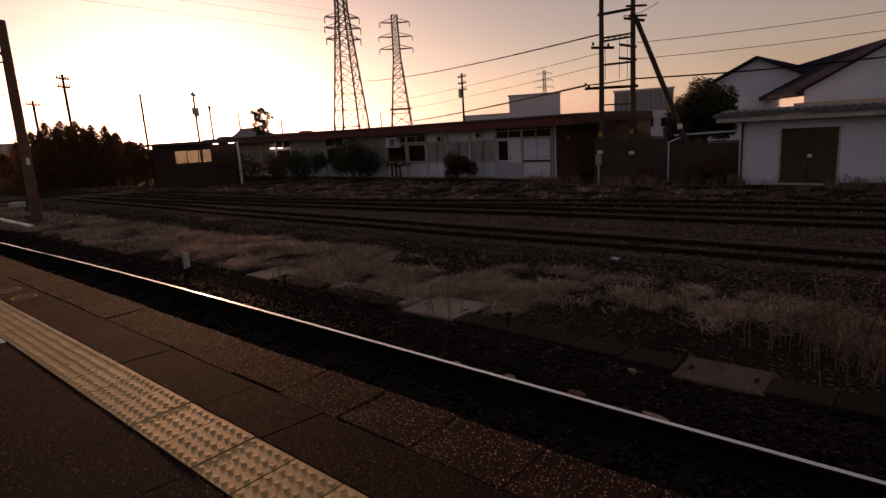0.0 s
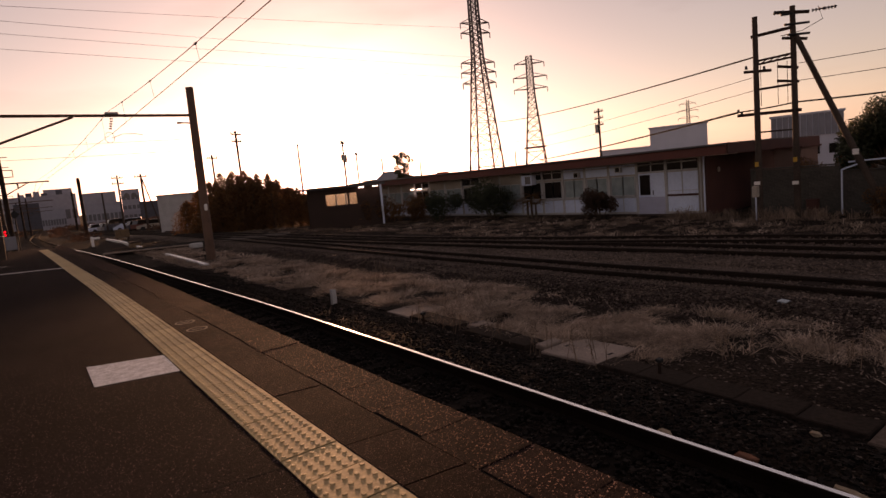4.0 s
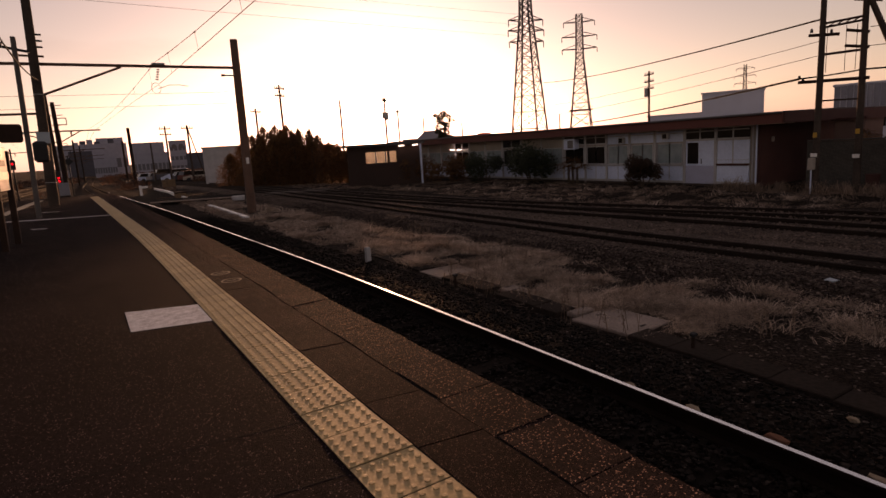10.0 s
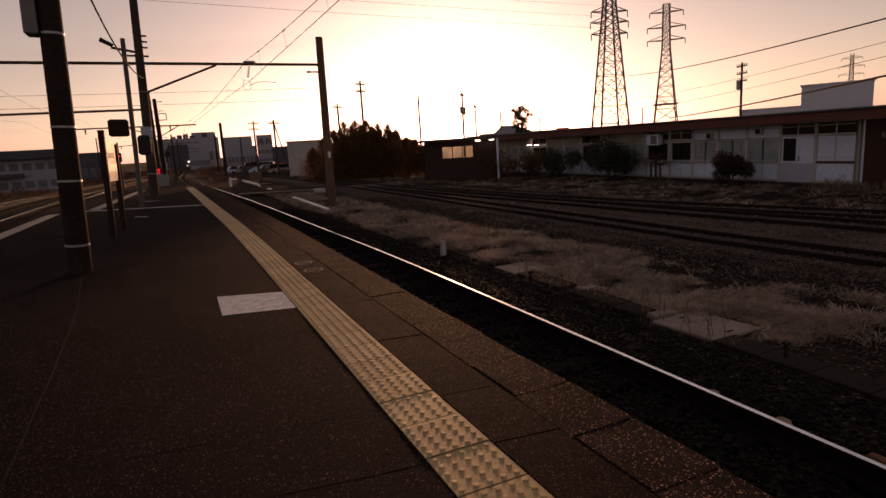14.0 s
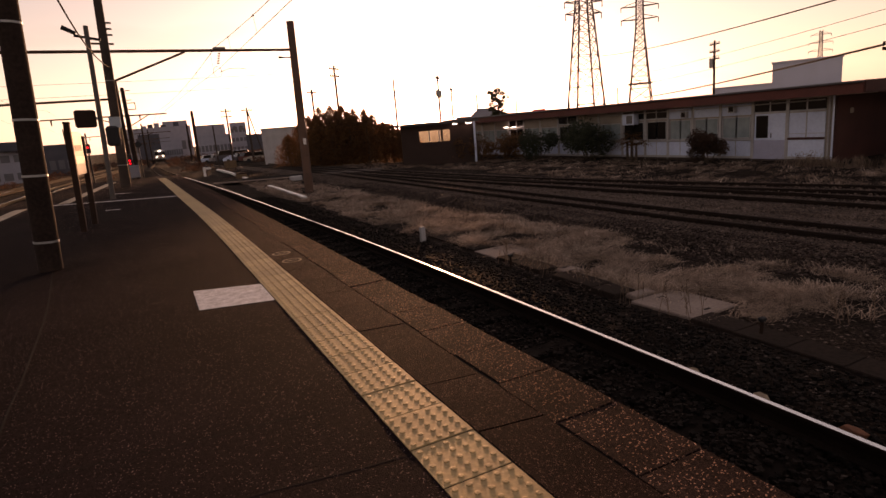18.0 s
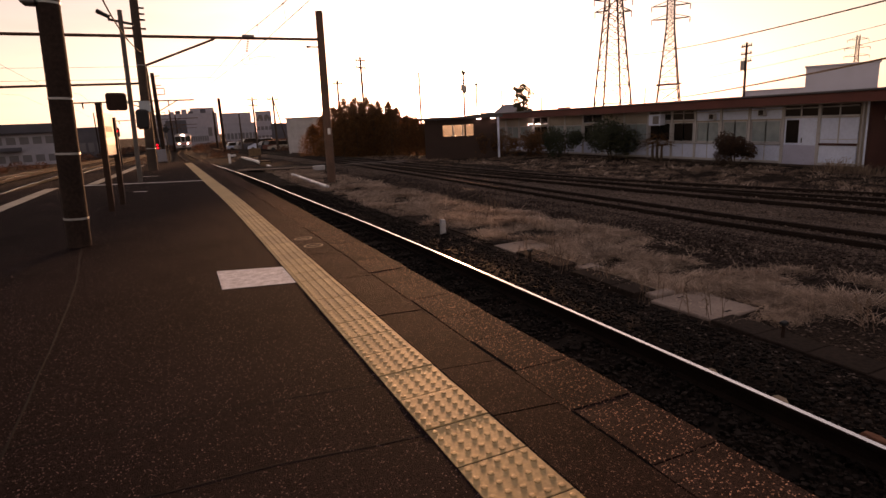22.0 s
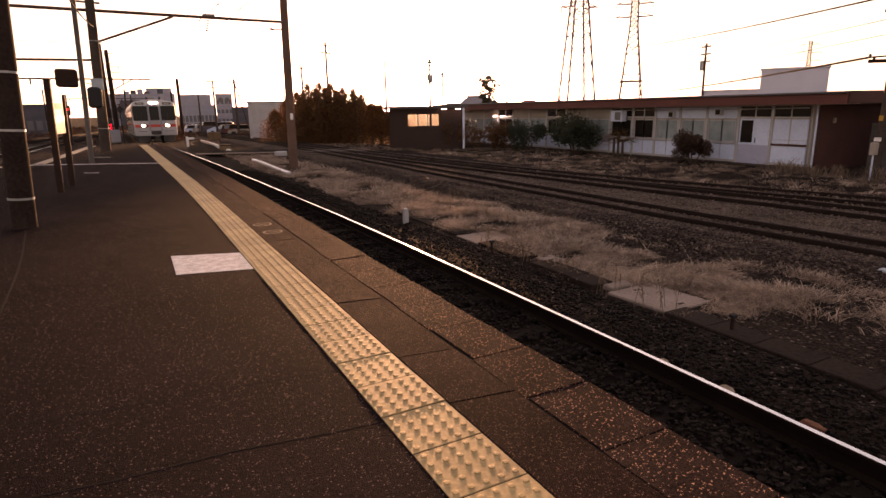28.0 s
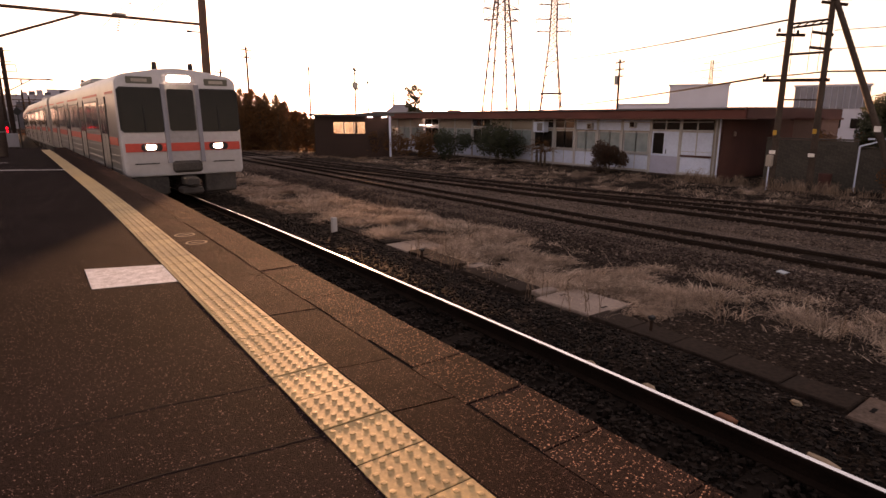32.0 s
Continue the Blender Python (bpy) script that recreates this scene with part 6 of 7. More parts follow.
def utility_pole(label, az, dist, el_top, arms=2, trans=False, lean=0.0, r=0.16):
    x, y, z = ring_pos(az, dist)
    h = dist * math.tan(radians(el_top)) + 1.27 - z
    t = thing("utility_pole", label, "utility pole", pose(x, y, z, 0, lean, 20 + az), group="distant utility poles")
    part("pole", Shape().tube((0, 0, -0.3), (0, 0, h), r, r * 0.7, 8), POLE_CONCRETE, t, smooth=True)
    for i in range(arms):
        a = part("crossarm", Shape().bar((-0.9, 0, h - 0.4 - 0.8 * i), (0.9, 0, h - 0.4 - 0.8 * i), 0.12), RUST_STEEL, t)
        for k in (-0.8, -0.4, 0.4, 0.8):
            part("insulator", Shape().tube((k, 0, h - 0.36 - 0.8 * i), (k, 0, h - 0.12 - 0.8 * i), 0.06, 0.05, 6), WHITE_SIGN, a)
    if trans:
        part("transformer", Shape().tube((0.45, 0, h - 2.9), (0.45, 0, h - 1.9), 0.3, 0.3, 10), GALV, t, "grey transformer can")
        if az < 40:
            part("transformer", Shape().tube((-0.45, 0, h - 2.7), (-0.45, 0, h - 1.9), 0.26, 0.26, 10), GALV, t, "grey transformer can")
    return t


def far_building(label, az0, az1, dist, el0, el1, wall, rows, cols, name="distant_building", glass=None):
    """A far block facing the camera, with its own windows."""
    x0, y0, base = ring_pos(az0, dist)
    x1, y1, _ = ring_pos(az1, dist)
    w = math.hypot(x1 - x0, y1 - y0)
    a = math.degrees(math.atan2(y1 - y0, x1 - x0))
    z0, z1 = base - 0.3, 1.27 + dist * math.tan(radians(el1))
    h = z1 - z0
    t = thing(name, label, "building", pose(x0, y0, z0, 0, 0, a))
    part("wall", Shape().box(0, w, 0, w * 0.5 + 4, 0, h), wall, t)
    part("roof", Shape().box(-0.1, w + 0.1, -0.1, w * 0.5 + 4.1, h, h + 0.12), wall, t)
    for r in range(rows):
        for c in range(cols):
            xa, xb = w * (c + 0.15) / cols, w * (c + 0.85) / cols
            za, zb = h * (r + 0.35) / (rows + 0.4), h * (r + 0.75) / (rows + 0.4)
            part("window", Shape().box(xa, xb, -0.06, 0.05, za, zb), glass or FAR_GLASS, t)
    return t, w, h


def build_distance():
    build_pylon("tall slender steel lattice pylon against the evening sky", 40.75, 150, 48, 3.7, ((25.4, 4.4), (28, 4.6), (30.4, 4.4), (37.6, 3.8), (40, 3.8)), -20)
    build_pylon("steel lattice transmission pylon with three crossarms", 45.55, 190, 38.0, 3.6, ((28.0, 5.2), (31.6, 5.2), (35.8, 4.6)), -42, waist=9.6)
    x, y, z = ring_pos(57.6, 420)
    build_pylon("small far lattice pylon on the horizon", 59.3, 420, 38.5, 3.0, ((27, 6), (31.5, 6), (36, 5)), -55)
    for az, d, el, arms, tr, lab in ((15.1, 75, 4.2, 1, False, "thin dark utility pole behind the hedge"), (17.4, 70, 6.2, 2, False, "utility pole with crossarms behind the hedge"), (22.8, 80, 4.6, 0, False, "bare slim pole near the setting sun"),
                                     (27.0, 80, 4.6, 1, True, "utility pole with transformers near the sun"), (28.2, 95, 3.4, 1, False, "distant utility pole on the skyline"), (30.6, 95, 2.6, 0, False, "distant bare pole on the skyline"), (34.3, 110, 1.9, 1, False, "distant street lamp pole on the skyline"),
                                     (7.3, 95, 3.0, 2, False, "distant utility pole by the factory"), (9.1, 85, 3.0, 1, False, "distant utility pole with a slanting stay"), (51.6, 75, 5.15, 3, True, "utility pole with crossarms and transformer behind the roof"),
                                     (39.2, 140, 2.0, 0, False, "distant thin pole on the skyline"), (43.6, 140, 2.0, 0, False, "distant thin pole on the skyline"), (6.0, 110, 1.6, 0, False, "distant thin pole on the skyline")):
        utility_pole(lab, az, d, el, arms, tr)
    s = Shape().tube(ring_pos(9.15, 85, 5.2), ring_pos(10.2, 85), 0.08, 0.08, 6)
    single("pole_stay", s, POLE_CONCRETE, "slanting stay of a distant utility pole on the skyline", "utility pole")
    # high wires leading from the tall pylon across the sky
    for za, e0 in ((25.5, 13.6), (28.1, 14.7), (30.5, 15.6), (37.7, 16.6)):
        p0, p1 = Vector(ring_pos(40.75, 150, za)), Vector(ring_pos(0, 80, 1.27 + 80 * math.tan(radians(e0))))
        pts = [tuple(p0.lerp(p1, 1.9 * i / 24) - Vector((0, 0, 3.0 * (i / 24) * (1 - i / 24)))) for i in range(25)]
        single("high_wire", Shape().path(pts, 0.02, 4), WIRE, "thin high-voltage wire leading to the tall pylon", "wire")
    far_building("large grey factory block on the skyline", -1.2, 4.1, 320, -0.8, 1.75, FAR_WALL, 1, 11)
    far_building("grey factory penthouse on the skyline", 1.9, 3.9, 345, -0.8, 2.2, FAR_WALL, 0, 0)
    far_building("pale grey warehouse on the skyline", 4.5, 7.0, 290, -0.8, 1.65, FAR_WALL, 0, 0)
    t, w, h = far_building("white tower building with two round dark signs", 7.4, 8.8, 260, -0.8, 1.7, FAR_WALL, 3, 4)
    for az0, az1, dist, el0, el1, wall, lab in ((-0.2, 1.5, 300, -0.8, 1.2, FAR_DARK, "dark low shed before the factory"), (1.5, 3.2, 250, -0.8, 0.55, FAR_WALL, "low pale shed before the factory"), (4.4, 7.3, 240, -0.8, 0.75, FAR_WALL, "low pale warehouse with a dark roof edge"), (8.7, 10.4, 230, -0.8, 0.55, FAR_DARK, "low dark shed beside the tower")):
        far_building(lab, az0, az1, dist, el0, el1, wall, 1 if wall is FAR_WALL else 0, 9)
    for k in range(7):
        x, y, _ = ring_pos(0.4 + 0.52 * k, 322)
        single("roof_unit", Shape().box(-1.2, 1.2, -1, 1, 0, 1.2 + 0.5 * (k % 3), bevel=0.1), FAR_DARK if k % 2 else FAR_WALL, "small plant unit on the factory roof", "roof unit", group="roof units", m=pose(x, y + 2, 1.27 + 320 * math.tan(radians(1.75)) + 0.1))
    for k in (0.3, 0.7):
        part("round_sign", Shape().tube((w * k, -0.3, h * 0.82), (w * k, 0.1, h * 0.82), w * 0.15, w * 0.15, 16), TRAIN_GREY, t, "round dark sign")
    far_building("small white house beside the hedge", 10.1, 13.4, 62, -2.2, 0.9, POST_PAINT, 0, 0, "house")
    t, w, h = far_building("low grey building with dark eaves and rows of windows", -17, -8.4, 95, -0.2, 1.3, FAR_WALL, 2, 10)
    part("eave", Shape().box(-0.8, w + 0.8, -1.0, 3, h * 0.82, h + 0.15), FAR_DARK, t, "dark roof edge")
    part("eave", Shape().box(2, w - 4, -1.4, 0, h * 0.42, h * 0.5), FAR_DARK, t, "dark canopy")
    far_building("low grey building beyond the tracks", -8.2, -4.5, 130, -0.2, 0.9, FAR_DARK, 1, 6)
    far_building("low distant roofs beyond the hedge", 14, 22, 120, -0.3, 0.5, FAR_DARK, 1, 7)
    far_building("large white windowless hall behind the roof", 56.0, 60.8, 60, 0.5, 2.75, HALL_WALL, 0, 0)
    far_building("low pale roof behind the long building", 51.5, 60.5, 75, 0.5, 1.15, HALL_WALL, 0, 0)
    t, w, h = far_building("grey panelled flat-roofed block behind the poles", 65.7, 70.8, 52, 0.0, 2.45, HALL_WALL, 0, 0)
    for i in range(12):
        part("panel", Shape().box(w * i / 12 + 0.03, w * (i + 1) / 12 - 0.03, -0.07, -0.003, h * 0.68, h - 0.05), GREY_PANEL, t)
    for i in range(4):
        part("window", Shape().box(w * (i + 0.2) / 4, w * (i + 0.7) / 4, -0.05, 0.02, h * 0.4, h * 0.54), DARK_GLASS, t)
    far_building("low dark roofs on the skyline", 28.5, 39, 140, 0, 0.55, FAR_DARK, 0, 0)
    x, y, z = ring_pos(31.6, 75)
    g = thing("house", "small distant house with a pale gabled roof behind the low building", "house", pose(x, y, z, 0, 0, -32))
    part("wall", Shape().box(-2.0, 2.0, 0, 4, 0, 3.4), FAR_DARK, g)
    part("roof", Shape().rings([[(-2.5, q, 3.3), (2.5, q, 3.3), (0.6, q, 4.35), (-1.2, q, 4.35)] for q in (-0.3, 4.3)]), FAR_WALL, g, "pale gabled roof")
    x, y, z = ring_pos(36.4, 120)
    sg = thing("billboard", "red and white billboard above distant roofs", "sign", pose(x, y, z, 0, 0, -36))
    part("board", Shape().box(-1.25, 1.25, -0.1, 0.1, 2.95, 4.7), RED_SIGN, sg)
    part("lettering", Shape().box(-0.8, 0.8, -0.13, -0.1, 3.5, 4.2), WHITE_SIGN, sg, "white lettering strip")
    for k in (-1, 1):
        part("post", Shape().tube((k, 0, 0), (k, 0, 3), 0.08, 0.08, 6), RUST_STEEL, sg)
    # open shelter below the sun, with windows that let the light through
    sh = thing("shelter", "dark small shelter with glazed openings against the sun", "shelter", pose(15.4, 35.8, -1.25, 0, 0, -27))
    part("wall", Shape().box(-2.2, -1.0, 0, 0.12, 0, 2.6), SHADE_BROWN, sh)
    part("wall", Shape().box(1.0, 2.6, 0, 0.12, 0, 2.6), SHADE_BROWN, sh)
    part("wall", Shape().box(-1.0, 1.0, 0, 0.12, 0, 1.5), SHADE_BROWN, sh)
    part("wall", Shape().box(-1.0, 1.0, 0, 0.12, 2.22, 2.6), SHADE_BROWN, sh)
    for k in (-0.62, 0.0, 0.62):
        w = part("window", Shape().box(k - 0.27, k + 0.27, 0.05, 0.06, 1.52, 2.20), GLASS, sh, "clear pane lit from behind")
        w.visible_shadow = False
    for k in (-0.34, 0.30):
        part("mullion", Shape().box(k - 0.035, k + 0.035, 0.0, 0.1, 1.5, 2.22), FRAME_ALU, sh)
    part("roof", Shape().box(-2.5, 2.9, -0.4, 2.2, 2.6, 2.75), ROOF_DARK, sh)
    post = part("post", Shape().box(2.55, 2.68, -0.35, -0.22, 0, 2.6), WHITE_WALL, sh, "pale post")
    for k in (1.2, 2.1):
        part("lamp_tube", Shape().box(k, k + 0.32, -0.38, -0.30, 2.51, 2.56), TUBE_LAMP, sh, "lit fluorescent tube")


build_distance()


def build_brush():
    """Brown winter brush on the waste ground between the tracks and the factory."""
    rng = random.Random(31)
    near, far = Shape(), Shape()
    lines = (MAIN_TRACK, LEFT_TRACK, LEFT_TRACK_2, SIDING_A, SIDING_C)
    for k in range(520):
        az, d = rng.uniform(-16, 24), rng.uniform(62, 150)
        x, y, _ = ring_pos(az, d)
        if any(abs(x - smooth_line(l, y)) < 2.6 for l in lines) or noise.noise((x * 0.08, y * 0.05, 2.0)) < -0.25 or (az > 12 and d < 75):
            continue
        r = rng.uniform(0.5, 1.1) * (0.7 + d / 200)
        leaf_cloud(near if d < 100 else far, rng, (x, y, -1.2 + grade(y) + 0.35 * r), r, 70, 0.16 + 0.0016 * d, 0.55)
    for k in range(260):
        az = -20 + 44 * k / 260
        x, y, _ = ring_pos(az, rng.uniform(160, 200))
        if abs(x - smooth_line(MAIN_TRACK, y)) < 3:
            continue
        leaf_cloud(far, rng, (x, y, -0.9 + grade(y)), rng.uniform(1.4, 2.6), 60, 0.6, 0.6)
    single("brush", near, BROWN_BRUSH, "brown winter brush on waste ground beside the tracks", "brush", kind="stuff")
    single("brush", far, BROWN_BRUSH, "distant belt of brown brush before the factory", "brush", kind="stuff")


build_brush()


def build_crossing():
    """Boarded staff crossing over the tracks, with kerb, end block and point machine."""
    c = thing("staff_crossing", "low boarded crossing over the tracks with a pale end block", "crossing", kind="structure")
    turn = pose(1.9, 36.05, 0, 0, 0, -27)
    for i in range(9):
        part("board", Shape().box(0.0, 4.5, 0.2 + i * 0.24, 0.42 + i * 0.24, -1.05, -0.90, bevel=0.01), SLEEPER, c, at=turn)
        part("board", Shape().box(5.6, 9.0, 0.2 + i * 0.24, 0.42 + i * 0.24, -1.05, -0.92, bevel=0.01), CONCRETE, c, at=turn)
    part("nosing", Shape().box(-0.5, 4.55, 0.0, 0.16, -0.96, -0.89, bevel=0.02), CONCRETE_LIGHT, c, "pale nosing board", at=turn)
    part("end_block", Shape().box(4.0, 4.6, -0.5, -0.04, -1.1, -0.84, bevel=0.03), POST_PAINT, c, "pale concrete end block", at=turn)
    k = thing("kerb", "pale concrete kerb line leading to the crossing", "kerb", kind="structure")
    m = Shape().box(-0.09, 0.09, -0.5, 0.49, -0.1, 0.14, bevel=0.02).mesh("kerb_stone", WHITE_SIGN)
    for i in range(8):
        part("kerb_stone", m, None, k, at=pose(3.54 + 0.018 * i, 24.0 + i, -1.12, 0, 0, -1))
    k2 = thing("kerb", "pale curved concrete kerb beyond the crossing", "kerb", kind="structure")
    for i in range(22):
        y = 39.5 + i
        part("kerb_stone", m, None, k2, at=pose(3.75 + 0.022 * i + 0.2 * math.sin(i / 21 * 2.6), y, -1.08 + grade(y), 0, 0, -1.5 * math.cos(i / 21 * 2.6) - 1))
    pm = thing("point_machine", "rusty yellow point machine beside the main track", "point machine", pose(3.6, 41.2, -1.1))
    part("case", Shape().box(-0.2, 0.45, -0.35, 0.35, 0.0, 0.32, bevel=0.05), TIE_PLATE, pm)
    part("lid", Shape().box(-0.22, 0.47, -0.37, 0.37, 0.32, 0.40, bevel=0.03), DARK_RUST, pm, "dark lid")
    part("rod", Shape().tube((-1.2, -0.1, 0.1), (-0.2, -0.1, 0.12), 0.025, 0.025, 6), RUST_STEEL, pm)
    part("rod", Shape().tube((-1.2, 0.1, 0.1), (-0.2, 0.1, 0.12), 0.025, 0.025, 6), RUST_STEEL, pm)
    rl = thing("relay_box", "weathered equipment box on short legs by the track", "equipment box", pose(4.9, 55.5, -1.15 + grade(55.5)))
    part("case", Shape().box(-0.5, 0.5, -0.3, 0.3, 0.35, 1.0, bevel=0.03), TIE_PLATE, rl)
    for dx in (-0.4, 0.4):
        part("leg", Shape().box(dx - 0.05, dx + 0.05, -0.1, 0.1, 0, 0.35), RUST_STEEL, rl)
    p = thing("marker_post", "small white signal marker beside the distant track", "marker post", pose(2.3, 50.5, -1.2 + grade(50.5)))
    part("post", Shape().box(-0.09, 0.09, -0.07, 0.07, 0, 0.85, bevel=0.02), WHITE_SIGN, p)
    part("arm", Shape().box(-0.1, 0.5, -0.05, 0.05, 0.62, 0.78, bevel=0.02), WHITE_SIGN, p)


build_crossing()


def build_drain():
    """Dark drain crossing under the siding, with a scrap of pale plastic beside it."""
    d = thing("drain_cover", "dark flat drain plates crossing under the siding", "drain", kind="structure")
    for i in range(2, 5):
        part("plate", Shape().box(6.2 + 0.5 * i, 6.69 + 0.5 * i, 4.75, 5.2, -1.06, -1.0 + 0.012 * i, bevel=0.01), DUST_LID, d)
    single("plastic_scrap", Shape().rings([[(6.98, 4.84, -1.0), (7.14, 4.82, -1.0), (7.13, 4.95, -0.995), (7.0, 4.96, -0.99)], [(6.98, 4.84, -0.97), (7.14, 4.82, -0.98), (7.13, 4.95, -0.96), (7.0, 4.96, -0.965)]]), BLUE_SIGN, "scrap of pale grey plastic lying on the gravel", "litter")


build_drain()


def build_car(label, az, dist, paint, turn, length=4.0, height=1.45):
    x, y, z = ring_pos(az, dist)
    c = thing("parked_car", label, "car", pose(x, y, z, 0, 0, turn), group="cars parked by the factory")
    w, l, h = 0.82, length / 2, height

    def hull(prof, half):
        return Shape().rings([[(px, sy * half, pz) for px, pz in prof] for sy in (-1, 1)])
    part("body", hull([(-l, 0.3), (l, 0.3), (l, 0.7), (l * 0.5, h * 0.62), (-l, h * 0.62)], w), paint, c)
    part("cabin", hull([(-l * 0.9, h * 0.62), (l * 0.45, h * 0.62), (l * 0.15, h), (-l * 0.75, h)], w * 0.9), DARK_GLASS, c, "dark glazed cabin")
    part("roof", Shape().box(-l * 0.74, l * 0.14, -w * 0.88, w * 0.88, h, h + 0.05), paint, c)
    for px in (-l * 0.6, l * 0.62):
        for sy in (-1, 1):
            part("wheel", Shape().tube((px, sy * w - 0.1 * sy, 0.3), (px, sy * w + 0.04 * sy, 0.3), 0.3, 0.3, 12), BLACK, c)


for row in (("white hatchback parked by the factory", 5.5, 118, WHITE_WALL, 10), ("grey saloon parked by the factory", 6.3, 116, GALV, 14), ("dark van parked by the factory", 7.0, 112, FAR_DARK, 8, 4.6, 2.0),
            ("white van parked near the tracks", 7.7, 104, WHITE_WALL, 170, 4.6, 1.9), ("dark saloon parked near the tracks", 8.5, 98, FAR_DARK, 12), ("red-brown pickup parked near the tracks", 8.9, 96, RED_FASCIA, 20, 3.6, 1.5), ("pale saloon parked near the tracks", 9.5, 90, CREAM_WALL, 165)):
    build_car(*row)


def build_stones():
    """Pale broken stones lying along the rail."""
    rng = random.Random(21)
    for x, y, r, l, brick in ((2.20, 7.0, 0.035, 1.6, 0), (2.23, 4.37, 0.045, 1.5, 0), (2.25, 3.75, 0.05, 1.6, 0), (2.29, 3.09, 0.045, 2.2, 1), (2.28, 2.41, 0.045, 2.8, 0), (2.12, 2.3, 0.03, 1.2, 0), (3.03, 2.91, 0.03, 1.6, 0), (2.18, 5.4, 0.04, 1.4, 0), (2.17, 8.8, 0.045, 1.5, 0)):
        rings = []
        for k, q in ((-0.5, 0.8), (-0.1, 1.0), (0.4, 0.9), (0.5, 0.7)):
            rings.append([(r * q * rng.uniform(0.85, 1.15) * math.cos(1.047 * i), l * r * q * rng.uniform(0.85, 1.15) * math.sin(1.047 * i), 1.1 * r * k) for i in range(6)])
        single("loose_stone", Shape().rings(rings), BROKEN_BRICK if brick else PALE_STONE, "broken piece of red brick lying beside the rail" if brick else "pale yellowish broken stone lying beside the rail", "stone", group="loose stones along the rail", m=pose(x, y, ground_z(x, y) + 0.07 + r * 0.4, 0, 0, rng.uniform(-25, 25)))


build_stones()


# ---- train ----
def body_section(w=1.475, z0=0.66, z1=3.36):
    """Half-rounded car cross-section, (x, z) counted from the rail top, anticlockwise from the lower left."""
    pts = [(-w + 0.05, z0), (w - 0.05, z0), (w, z0 + 0.10), (w, 2.80)]
    for i in range(1, 7):
        a = radians(14 * i)
        pts.append((w - 0.30 + 0.30 * math.cos(a), 2.90 + 0.30 * math.sin(a)))
    pts += [(0.9, 3.25), (0.5, 3.32), (0, z1), (-0.5, 3.32), (-0.9, 3.25)]
    for i in range(6, 0, -1):
        a = radians(14 * i)
        pts.append((-(w - 0.30 + 0.30 * math.cos(a)), 2.90 + 0.30 * math.sin(a)))
    pts += [(-w, 2.80), (-w, z0 + 0.10)]
    return pts


CAR_LENGTH = 19.6


def build_bogie(parent, y):
    b = part("bogie", Shape().box(-0.95, -0.75, y - 1.3, y + 1.3, 0.35, 0.65, bevel=0.04).box(0.75, 0.95, y - 1.3, y + 1.3, 0.35, 0.65, bevel=0.04).box(-0.8, 0.8, y - 0.2, y + 0.2, 0.3, 0.6, bevel=0.04), UNDERGEAR, parent, "dark grimy bogie frame")
    for dy in (-1.05, 1.05):
        for sx in (-1, 1):
            part("wheel", Shape().tube((sx * 0.50, y + dy, 0.43), (sx * 0.62, y + dy, 0.43), 0.43, 0.43, 20), UNDERGEAR, b, smooth=True)


